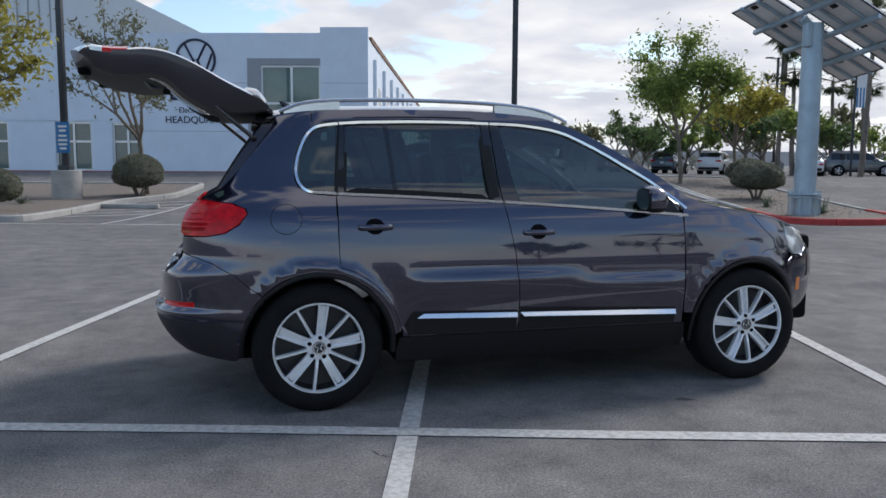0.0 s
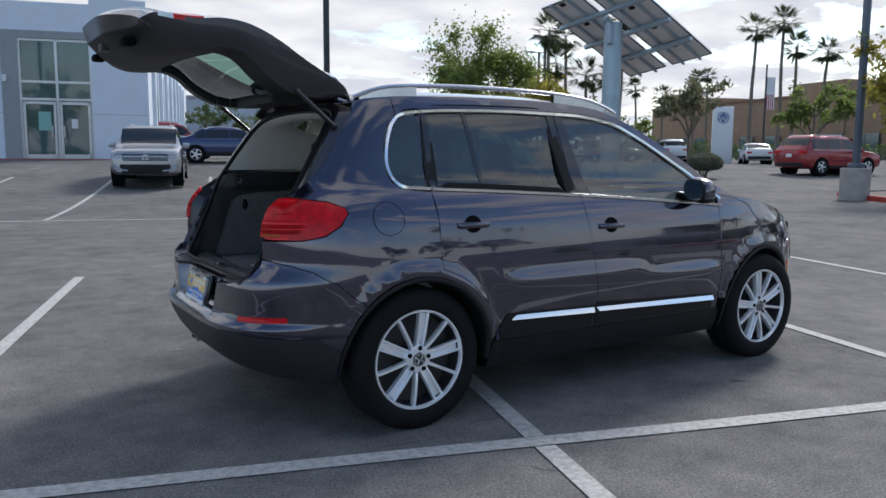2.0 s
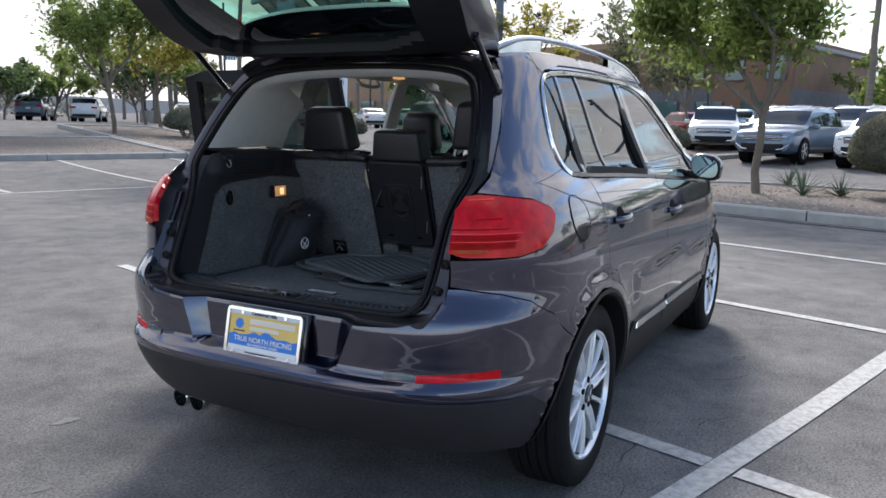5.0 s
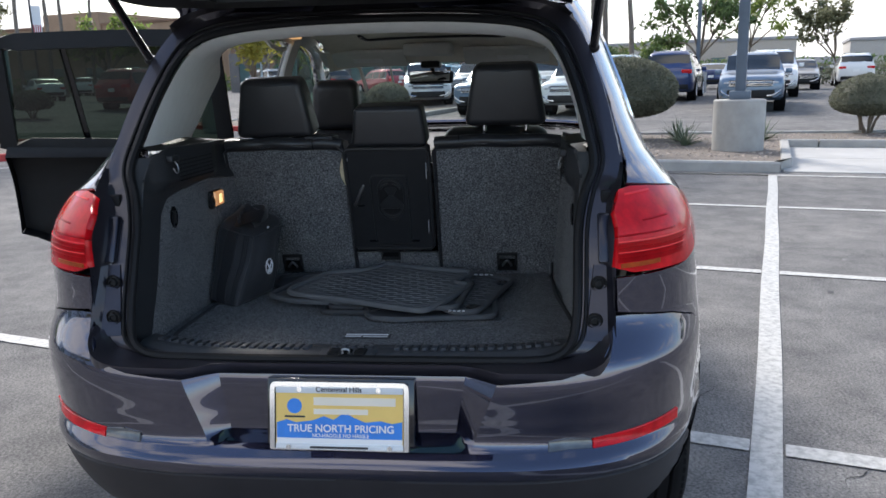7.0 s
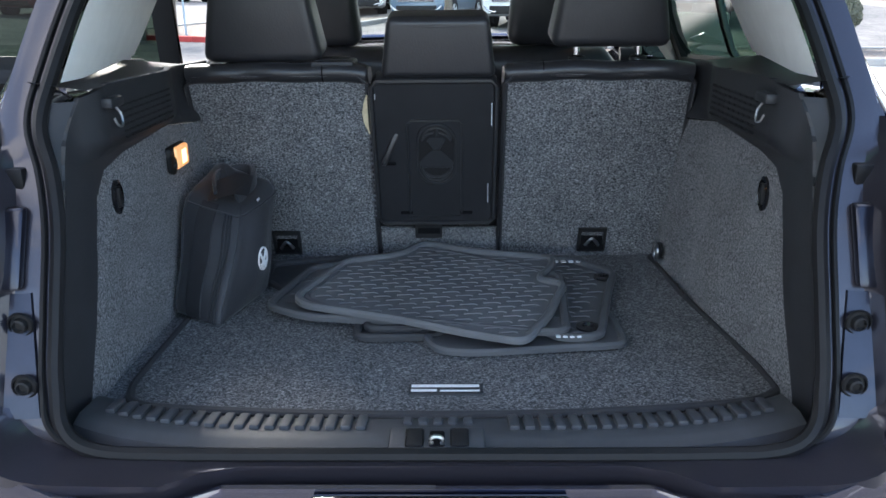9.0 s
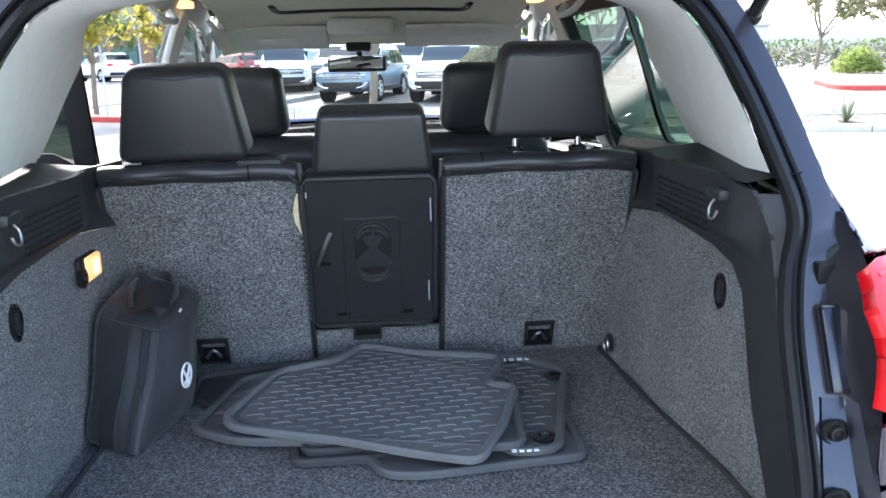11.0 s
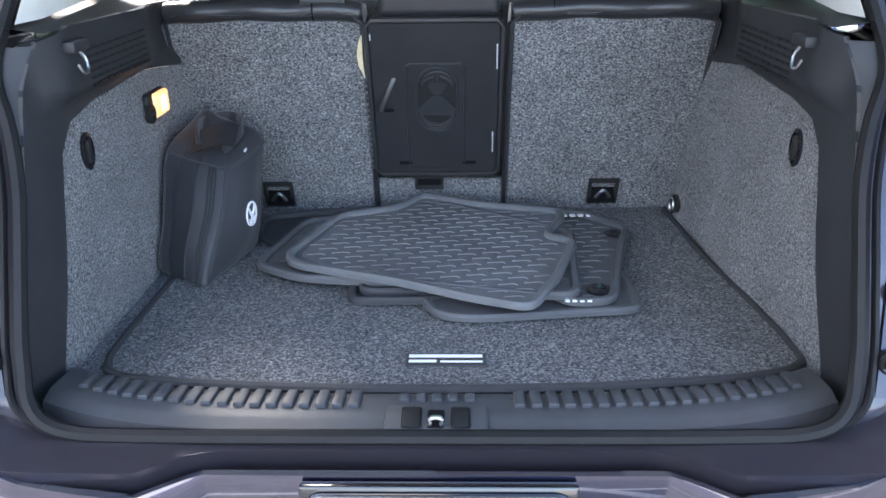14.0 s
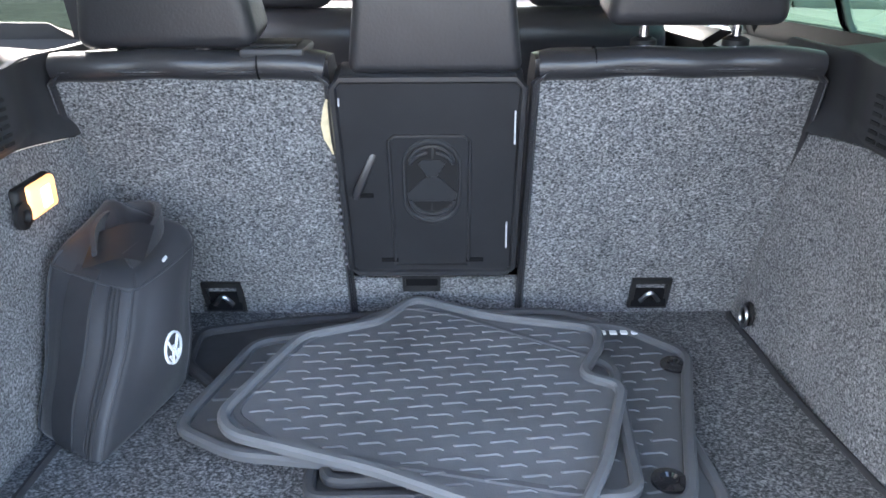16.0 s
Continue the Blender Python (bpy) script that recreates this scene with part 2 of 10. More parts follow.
def sweep(bm, path, section, closed=False, up=(0, 0, 1), caps=True):
    """Draws a section, (side, up) pairs, along a path of points."""
    P = [Vector(p) for p in path]
    rings = []
    for i, p in enumerate(P):
        if closed:
            d = P[(i + 1) % len(P)] - P[i - 1]
        else:
            d = P[min(i + 1, len(P) - 1)] - P[max(i - 1, 0)]
        d.normalize()
        s = d.cross(Vector(up))
        s.normalize()
        u = s.cross(d)
        rings.append([bm.verts.new(p + s * a + u * b) for a, b in section])
    k = len(section)
    for i in range(len(rings) - (0 if closed else 1)):
        r, q = rings[i], rings[(i + 1) % len(rings)]
        for j in range(k):
            l = (j + 1) % k
            bm.faces.new((r[j], r[l], q[l], q[j]))
    if caps and not closed:
        bm.faces.new(rings[0]); bm.faces.new(rings[-1][::-1])
    return bm


def circle(r, n=8, ry=None):
    ry = r if ry is None else ry
    return [(r * math.cos(2 * math.pi * i / n), ry * math.sin(2 * math.pi * i / n)) for i in range(n)]


def loft(bm, loops, closed=True):
    """Skins loops of equal length."""
    rings = [[bm.verts.new(p) for p in l] for l in loops]
    n = len(rings[0])
    for r, q in zip(rings, rings[1:]):
        for i in range(n if closed else n - 1):
            j = (i + 1) % n
            bm.faces.new((r[i], r[j], q[j], q[i]))
    return rings


def panel(name, poly, surf, material, parent, step=0.07, skirt=0.014, label="", flip=False, cuts=(), crisp=0.0):
    """A skin over the outline poly, (a, b) pairs of the surface surf(a, b), with edges that turn in by skirt."""
    bm = bmesh.new()
    bm.faces.new([bm.verts.new((a, b, 0)) for a, b in poly])
    lo = [min(p[k] for p in poly) for k in (0, 1)]
    hi = [max(p[k] for p in poly) for k in (0, 1)]
    for k in (0, 1):
        st = step[k] if isinstance(step, tuple) else step
        n = int((hi[k] - lo[k]) / st)
        for i in range(1, n + 1):
            c, d = [0, 0, 0], [0, 0, 0]
            c[k], d[k] = lo[k] + (hi[k] - lo[k]) * i / (n + 1), 1
            bmesh.ops.bisect_plane(bm, geom=[*bm.verts, *bm.edges, *bm.faces], plane_co=c, plane_no=d)
    for (a, b), (na, nb) in cuts:
        bmesh.ops.bisect_plane(bm, geom=[*bm.verts, *bm.edges, *bm.faces], plane_co=(a, b, 0), plane_no=(na, nb, 0))
    bmesh.ops.triangulate(bm, faces=[f for f in bm.faces if len(f.verts) > 4])
    bm.verts.index_update()
    bm.verts.ensure_lookup_table()
    verts, normals, faces = [], [], []
    e = 1e-3

    def nrm(a, b):
        n = (Vector(surf(a + e, b)) - Vector(surf(a - e, b))).cross(Vector(surf(a, b + e)) - Vector(surf(a, b - e)))
        n.normalize()
        return -n if flip else n
    for v in bm.verts:
        verts.append(Vector(surf(v.co.x, v.co.y)))
        normals.append(nrm(v.co.x, v.co.y))
    for f in bm.faces:
        ids = [v.index for v in f.verts]
        up = f.normal.z if f.normal.length > 0 else 1
        f.normal_update()
        if (f.normal.z < 0) != flip:
            ids.reverse()
        faces.append(ids)
    if skirt:
        for ed in bm.edges:
            if len(ed.link_faces) != 1:
                continue
            i, j = ed.verts[0].index, ed.verts[1].index
            c2 = ed.link_faces[0].calc_center_median()
            mid = (ed.verts[0].co + ed.verts[1].co) / 2
            away = Vector(surf(mid.x, mid.y)) - Vector(surf(mid.x + (c2.x - mid.x) * 0.2, mid.y + (c2.y - mid.y) * 0.2))
            n = (normals[i] + normals[j]).normalized()
            away -= n * away.dot(n)
            if away.length < 1e-9:
                continue
            away.normalize()
            k = len(verts)
            for q in (i, j):
                verts.append(verts[q] + Vector()); normals.append((normals[q] + away).normalized())
            for q in (j, i):
                verts.append(verts[q] - normals[q] * skirt + away * 0.001); normals.append(away)
            quad = [k, k + 1, k + 2, k + 3]
            fn = (verts[k + 1] - verts[k]).cross(verts[k + 2] - verts[k + 1])
            if fn.dot(away) < 0:
                quad.reverse()
            faces.append(quad)
    bm.free()
    if not crisp:
        return raw(name, verts, faces, material, parent, label, True, normals)
    ob = raw(name, verts, faces, material, parent, label, True)
    bm = bmesh.new()
    bm.from_mesh(ob.data)
    for ed in bm.edges:
        ed.smooth = not (len(ed.link_faces) == 2 and ed.calc_face_angle(0) > crisp)
    bm.to_mesh(ob.data)
    bm.free()
    return ob


def arc(cx, cz, r, a0, a1, n=12):
    return [(cx + r * math.cos(radians(a0 + (a1 - a0) * i / n)), cz + r * math.sin(radians(a0 + (a1 - a0) * i / n))) for i in range(n + 1)]


def sstep(v, a, b):
    t = min(max((v - a) / (b - a), 0.0), 1.0)
    return t * t * (3 - 2 * t)


# ---- the car park: ground ----
LOT = pose(0.38, -1.31, 0, 0, 0, -16.7)      # the bays' own axes: u along the spine line, v towards the showroom


def rise(u, v):
    """Fall and rise of the paving round the bays."""
    a = 1.0 * sstep(v, 13.5, 35) * (1 - 0.25 * sstep(u, 0, 25))
    b = 0.58 * sstep(u, 14, 34)
    far = 0.004 * max(0.0, math.hypot(u, v) - 60)
    return max(a, b) + far


def lot(u, v, z=0.0):
    p = LOT @ Vector((u, v, 0))
    return Vector((p.x, p.y, rise(u, v) + z))


def asphalt_mat():
    m = bpy.data.materials.new("asphalt")
    m.use_nodes = True
    nt = m.node_tree
    N, L = nt.nodes.new, nt.links.new
    b = nt.nodes["Principled BSDF"]
    b.inputs["Roughness"].default_value, b.inputs["Specular IOR Level"].default_value = 0.9, 0.12
    co = N("ShaderNodeTexCoord")

    def noise_at(scale, detail, rough=0.6):
        n = N("ShaderNodeTexNoise")
        n.inputs["Scale"].default_value, n.inputs["Detail"].default_value, n.inputs["Roughness"].default_value = scale, detail, rough
        L(co.outputs["Object"], n.inputs["Vector"])
        return n
    broad, mid, fine = noise_at(0.30, 7, 0.65), noise_at(2.6, 9, 0.75), noise_at(85, 6, 0.75)
    r1 = N("ShaderNodeValToRGB")
    r1.color_ramp.elements[0].position, r1.color_ramp.elements[1].position = 0.3, 0.7
    r1.color_ramp.elements[0].color, r1.color_ramp.elements[1].color = (0.130, 0.131, 0.134, 1), (0.220, 0.215, 0.209, 1)
    L(broad.outputs["Fac"], r1.inputs[0])
    r2 = N("ShaderNodeValToRGB")
    r2.color_ramp.elements[0].position, r2.color_ramp.elements[1].position = 0.32, 0.66
    r2.color_ramp.elements[0].color, r2.color_ramp.elements[1].color = (0.62, 0.62, 0.64, 1), (1.20, 1.19, 1.17, 1)
    L(mid.outputs["Fac"], r2.inputs[0])
    r3 = N("ShaderNodeValToRGB")
    r3.color_ramp.elements[0].position, r3.color_ramp.elements[1].position = 0.35, 0.68
    r3.color_ramp.elements[0].color, r3.color_ramp.elements[1].color = (0.45, 0.45, 0.46, 1), (1.65, 1.62, 1.56, 1)
    L(fine.outputs["Fac"], r3.inputs[0])
    last = r1.outputs[0]
    for r in (r2, r3):
        x = N("ShaderNodeMix"); x.data_type, x.blend_type = "RGBA", "MULTIPLY"
        x.inputs["Factor"].default_value = 1.0
        L(last, x.inputs["A"]); L(r.outputs[0], x.inputs["B"])
        last = x.outputs["Result"]
    L(last, b.inputs["Base Color"])
    bp = N("ShaderNodeBump"); bp.inputs["Strength"].default_value, bp.inputs["Distance"].default_value = 0.5, 0.004
    L(fine.outputs["Fac"], bp.inputs["Height"]); L(bp.outputs[0], b.inputs["Normal"])
    return m


ASPHALT = asphalt_mat()
LINE = mat("line_paint_worn", (0.33, 0.325, 0.31), 0.8, var=0.0, col2=(0.54, 0.53, 0.50), scale=30, bump=0.3, bscale=150, detail=10, span=(0.34, 0.58))


def ground():
    us = [-400, -250, -150, -90, -60, -40, -30] + [k * 0.5 for k in range(-48, 122)] + [70, 85, 110, 160, 250, 400]
    vs = [-400, -200, -100, -60, -40, -28, -20] + [k * 0.5 for k in range(-28, 122)] + [70, 85, 110, 160, 250, 400]
    verts = [lot(u, v) for v in vs for u in us]
    n = len(us)
    faces = [(j * n + i, j * n + i + 1, (j + 1) * n + i + 1, (j + 1) * n + i) for j in range(len(vs) - 1) for i in range(n - 1)]
    tagged(raw("ground", verts, faces, ASPHALT), "worn grey asphalt of a car park", "ground", kind="structure")


ground()


def stripe(u0, v0, u1, v1, w=0.10, z=0.006):
    """A painted line laid over the paving."""
    d = Vector((u1 - u0, v1 - v0, 0))
    n = max(1, int(d.length / 0.5))
    s = Vector((-d.y, d.x, 0)).normalized() * w / 2
    verts = []
    for i in range(n + 1):
        p = Vector((u0, v0, 0)) + d * i / n
        wob = 0.004 * math.sin(7.3 * i + u0)
        for k in (-1, 1):
            verts.append(lot(p.x + s.x * k, p.y + s.y * k + wob, z))
    faces = [(2 * i, 2 * i + 2, 2 * i + 3, 2 * i + 1) for i in range(n)]
    return tagged(raw("parking_line", verts, faces, LINE), "worn white painted bay line on asphalt", "parking line", "parking lines", "structure")


stripe(-9.0, 0, 8.6, 0, 0.11)
for u in (-5.7, -2.82, 0.0, 2.84, 5.80, 8.62):
    stripe(u, -5.6, u, -0.06)
    stripe(u, 0.06, u, 5.62)
# ---- the open car: outer body ----
VALANCE = mat("valance_plastic", (0.026, 0.024, 0.027), 0.50, spec=0.35, var=0.15, scale=9, bump=0.12, bscale=300)
half_width = hermite([(0.16, 0.79), (0.30, 0.85), (0.45, 0.884), (0.62, 0.898), (0.80, 0.893), (0.95, 0.874), (1.06, 0.843), (1.12, 0.803), (1.16, 0.768),
                      (1.225, 0.735), (1.35, 0.69), (1.50, 0.632), (1.56, 0.602), (1.62, 0.56)])
rear_x = hermite([(0.24, -0.66), (0.33, -0.765), (0.43, -0.832), (0.49, -0.852), (0.52, -0.857), (0.535, -0.855), (0.549, -0.840), (0.562, -0.824), (0.58, -0.817), (0.62, -0.814), (0.72, -0.805), (0.745, -0.795),
                  (0.77, -0.772), (0.80, -0.742), (0.825, -0.725), (0.85, -0.720), (0.93, -0.716), (1.04, -0.70), (1.10, -0.665), (1.165, -0.605), (1.30, -0.505), (1.46, -0.375), (1.56, -0.28), (1.62, -0.22)])
rear_n = hermite([(0.3, 3.8), (0.6, 4.2), (0.75, 4.6), (0.95, 5.1), (1.2, 4.8), (1.6, 4.1)])
front_x = hermite([(0.2, 3.15), (0.4, 3.40), (0.6, 3.44), (0.75, 3.42), (0.85, 3.37), (0.95, 3.28), (1.02, 3.2), (1.1, 3.1), (1.6, 2.95)])
edge_z = hermite([(-0.30, 1.548), (-0.05, 1.583), (0.3, 1.602), (0.6, 1.607), (1.1, 1.597), (1.40, 1.560), (1.60, 1.482), (1.83, 1.362), (2.05, 1.235), (2.22, 1.118),
                  (2.30, 1.085), (2.6, 1.025), (3.0, 0.945), (3.15, 0.895), (3.30, 0.83)])
belt_z = hermite([(-0.05, 1.160), (0.12, 1.147), (0.42, 1.133), (1.05, 1.097), (1.6, 1.06), (2.2, 1.012)])
glass_z = hermite([(-0.09, 1.36), (-0.03, 1.452), (0.02, 1.497), (0.18, 1.524), (0.40, 1.535), (0.97, 1.537), (1.25, 1.525), (1.45, 1.488), (1.62, 1.412), (1.82, 1.302),
                   (2.02, 1.180), (2.19, 1.03)])
REAR0, FRONT0 = 0.3, 1.9
WHEELS = ((0.0, 0.337), (2.604, 0.337))


def relief(x, z):
    """Flared wheel arches and the door crease."""
    d = 0.0
    for cx, cz in WHEELS:
        r = math.hypot(x - cx, z - cz)
        d += 0.016 * math.exp(-((r - 0.425) / 0.035) ** 2)
    zc = 0.757 - 0.046 * (x - 0.53)
    run = sstep(x, 0.40, 0.56) * (1 - sstep(x, 2.02, 2.25))
    d += 0.017 * run * (1 - sstep(z, zc - 0.055, zc)) * sstep(z, 0.46, 0.62)
    zs = 0.985 - 0.03 * x
    d += 0.003 * math.exp(-((z - zs) / 0.03) ** 2) * sstep(x, -0.3, 0.0)
    return d


def side_y(x, z):
    w = half_width(z)
    if x < REAR0:
        n, u = rear_n(z), (REAR0 - x) / (REAR0 - rear_x(z))
        w *= max(1 - min(u, 0.9999) ** n, 1e-6) ** (1 / n)
    elif x > FRONT0:
        u = (x - FRONT0) / (front_x(z) - FRONT0)
        w *= max(1 - min(u, 0.9999) ** 3.0, 1e-6) ** (1 / 3.0)
    return w + relief(x, z)


def side(sg, off=0.0):
    return lambda x, z: (x, sg * (side_y(x, z) + off), z)


def wrap_rear(sg, off=0.0):
    """Round the tail: 0 at its middle, 1 on the flank."""
    def f(s, z):
        if abs(s) > 1:          # past the flank's straight start
            x = REAR0 + abs(s) - 1
            return (x, sg * math.copysign(side_y(x, z) + off, s), z)
        a = s * math.pi / 2
        n = rear_n(z)
        k = 1 if s >= 0 else -1
        a = abs(a)
        ca, sa = max(math.cos(a), 0.0) ** (2 / n), math.sin(a) ** (2 / n)
        x = REAR0 - (REAR0 - rear_x(z)) * ca
        y = half_width(z) * sa
        nx, ny = -(ca ** (n - 1)) / (REAR0 - rear_x(z)), sa ** (n - 1) / half_width(z)
        l = math.hypot(nx, ny) or 1
        return (x + off * nx / l, sg * k * (y + relief(x, z) * sa ** 3 + off * ny / l), z)
    return f


def wrap_front(sg, off=0.0):
    def f(s, z):
        a = abs(s) * math.pi / 2
        k = 1 if s >= 0 else -1
        ca, sa = max(math.cos(a), 0.0) ** (2 / 3), math.sin(a) ** (2 / 3)
        x = FRONT0 + (front_x(z) - FRONT0) * ca + off * ca
        return (x, sg * k * (half_width(z) * sa + relief(x, z) * sa ** 3 + off * sa), z)
    return f


def qx(x, z):
    if x >= REAR0:
        return (1 + x - REAR0, z)
    u = ((REAR0 - x) / (REAR0 - rear_x(z)))
    return (math.acos(min(u ** (rear_n(z) / 2), 1.0)) / (math.pi / 2), z)


def qy(y, z):
    return (math.asin(min((y / half_width(z)) ** (rear_n(z) / 2), 1.0)) / (math.pi / 2), z)


def qf(x, z):
    return (math.acos(min(((x - FRONT0) / (front_x(z) - FRONT0)) ** 1.5, 1.0)) / (math.pi / 2), z)


def roof(off=0.0):
    def f(x, v):
        z = edge_z(x)
        w = side_y(x, z)
        crown = 0.048 * (1 - sstep(x, 2.0, 2.4)) + 0.05 * sstep(x, 2.1, 2.5)
        return (x, v * w, z + crown * (1 - abs(v) ** 3.2) + off)
    return f


def line(fn, x0, x1, n=14, dz=0.0):
    return [(x0 + (x1 - x0) * i / n, fn(x0 + (x1 - x0) * i / n) + dz) for i in range(n + 1)]


car = thing("car", "dark metallic compact SUV, tailgate raised and rear door open", "car")


def body_panels():
    for sg in (-1, 1):
        fl = sg > 0
        S = side(sg)
        # quarter panel with its rear pillar
        q = [qx(0.106, 1.132), qx(0.106, 1.0), qx(0.106, 0.90), qx(0.108, 0.81)]
        q += [qx(*p) for p in arc(0, 0.337, 0.443, 75, 10, 14)]
        q += [qx(*p) for p in arc(0, 0.337, 0.405, 8, 134, 26)]
        q += [qx(-0.42, 0.74), qx(-0.52, 0.795), qx(-0.60, 0.822), qy(0.66, 0.838), qy(0.628, 0.842), qy(0.625, 0.920)]
        q += [qx(-0.55, 0.928), qx(-0.46, 0.946), qx(-0.388, 0.99), qx(-0.348, 1.046), qx(-0.354, 1.072), qx(-0.42, 1.100), qx(-0.53, 1.115), qy(0.655, 1.121)]
        q += [qy(0.662, 1.165), qy(0.650, 1.22), qy(0.635, 1.30), qy(0.60, 1.41), qy(0.565, 1.50), qx(-0.18, 1.555), qx(-0.10, 1.572), qx(0.0, 1.583)]
        q += [qx(0.0, 1.505), qx(-0.045, 1.46), qx(-0.085, 1.39), qx(-0.106, 1.30), qx(-0.106, 1.22), qx(-0.085, 1.178), qx(-0.03, 1.146)]
        quarter = panel("quarter_panel", q, wrap_rear(sg), PAINT, car, step=(0.022, 0.045), flip=fl)
        if sg < 0:
            ring = smooth_loop([(-0.158 + 0.078 * math.cos(a), 1.018 + 0.076 * math.sin(a), 0) for a in np.linspace(0, 2 * math.pi, 12, endpoint=False)], 40)
            panel("fuel_flap", [(p.x, p.y) for p in ring], side(sg, 0.0015), PAINT, quarter, step=0.04, skirt=0.010, flip=fl)
            bm = bmesh.new()
            sweep(bm, [side(sg, 0.001)(p.x, p.y) for p in ring], circle(0.0016, 6), closed=True, up=(0, 1, 0))
            part("fuel_flap_gap", bm, DARKIN, quarter)
        # front wing
        w = [(2.146, 1.055), (2.150, 0.72), (2.152, 0.44)] + arc(2.604, 0.337, 0.405, 166, 60, 20) + [(2.92, 0.70), (2.96, 0.79), (2.93, 0.85), (2.93, 0.945)]
        w += line(edge_z, 2.93, 2.16, 12, -0.008)
        panel("front_wing", w, S, PAINT, car, step=0.05, flip=fl)
        # headlamp
        h = [(2.965, 0.79), (2.94, 0.85), (2.94, 0.932), (3.05, 0.918), (3.13, 0.885), (3.16, 0.80), (3.10, 0.745), (3.0, 0.755)]
        panel("headlamp", h, side(sg, 0.002), LAMP_CLEAR, car, step=0.04, flip=fl, label="clear headlamp lens")
        # front bumper half
        b = [qf(*p) for p in arc(2.604, 0.337, 0.405, 62, -12, 14)]
        b += [qf(3.02, 0.24), (0.35, 0.235), (0.01, 0.235), (0.01, 0.80), (0.42, 0.80), qf(3.165, 0.79), qf(3.10, 0.738), qf(2.99, 0.748), qf(2.93, 0.70)]
        bump = panel("front_bumper", b, wrap_front(sg), PAINT, car, step=(0.03, 0.05), flip=not fl)
        panel("side_marker", [qf(3.035, 0.52), qf(3.035, 0.60), qf(3.075, 0.60), qf(3.075, 0.52)], wrap_front(sg, 0.003), AMBER, bump, flip=not fl, label="amber side marker")
        panel("front_grille", [(0.01, 0.60), (0.46, 0.60), (0.44, 0.79), (0.01, 0.79)], wrap_front(sg, 0.004), GLOSSBLACK, car, step=0.05, flip=not fl)
        # frame over the windows, down the windscreen post
        fr = line(lambda x: glass_z(x) + 0.014, 0.004, 2.17, 40) + line(edge_z, 2.19, 0.004, 40)
        panel("roof_frame", fr, S, PAINT, car, step=0.05, flip=fl)
        # sill
        panel("sill", [(0.42, 0.235), (0.41, 0.31), (0.435, 0.372), (2.16, 0.372), (2.17, 0.30), (2.17, 0.225)], side(sg, -0.004), BLACK, car, step=0.06, flip=fl)
        # lips of the wheel arches and the wells behind them
        for (cx, cz), a0, a1 in ((WHEELS[0], -6, 186), (WHEELS[1], -12, 192)):
            bm = bmesh.new()
            inner, mid, outer, deep = [], [], [], []
            for i in range(41):
                a = radians(a0 + (a1 - a0) * i / 40)
                for lst, r, off in ((outer, 0.407, 0.004), (mid, 0.392, 0.006), (inner, 0.382, -0.004)):
                    x, z = cx + r * math.cos(a), cz + r * math.sin(a)
                    lst.append(S(x, z)[:1] + (sg * (side_y(cx + 0.41 * math.cos(a), max(cz + 0.41 * math.sin(a), 0.25)) + off), z))
                x, z = cx + 0.386 * math.cos(a), cz + 0.386 * math.sin(a)
                deep.append((x, sg * 0.56, z))
            loft(bm, [outer, mid, inner, deep], closed=False)
            part("arch_liner", bm, BLACK, car)


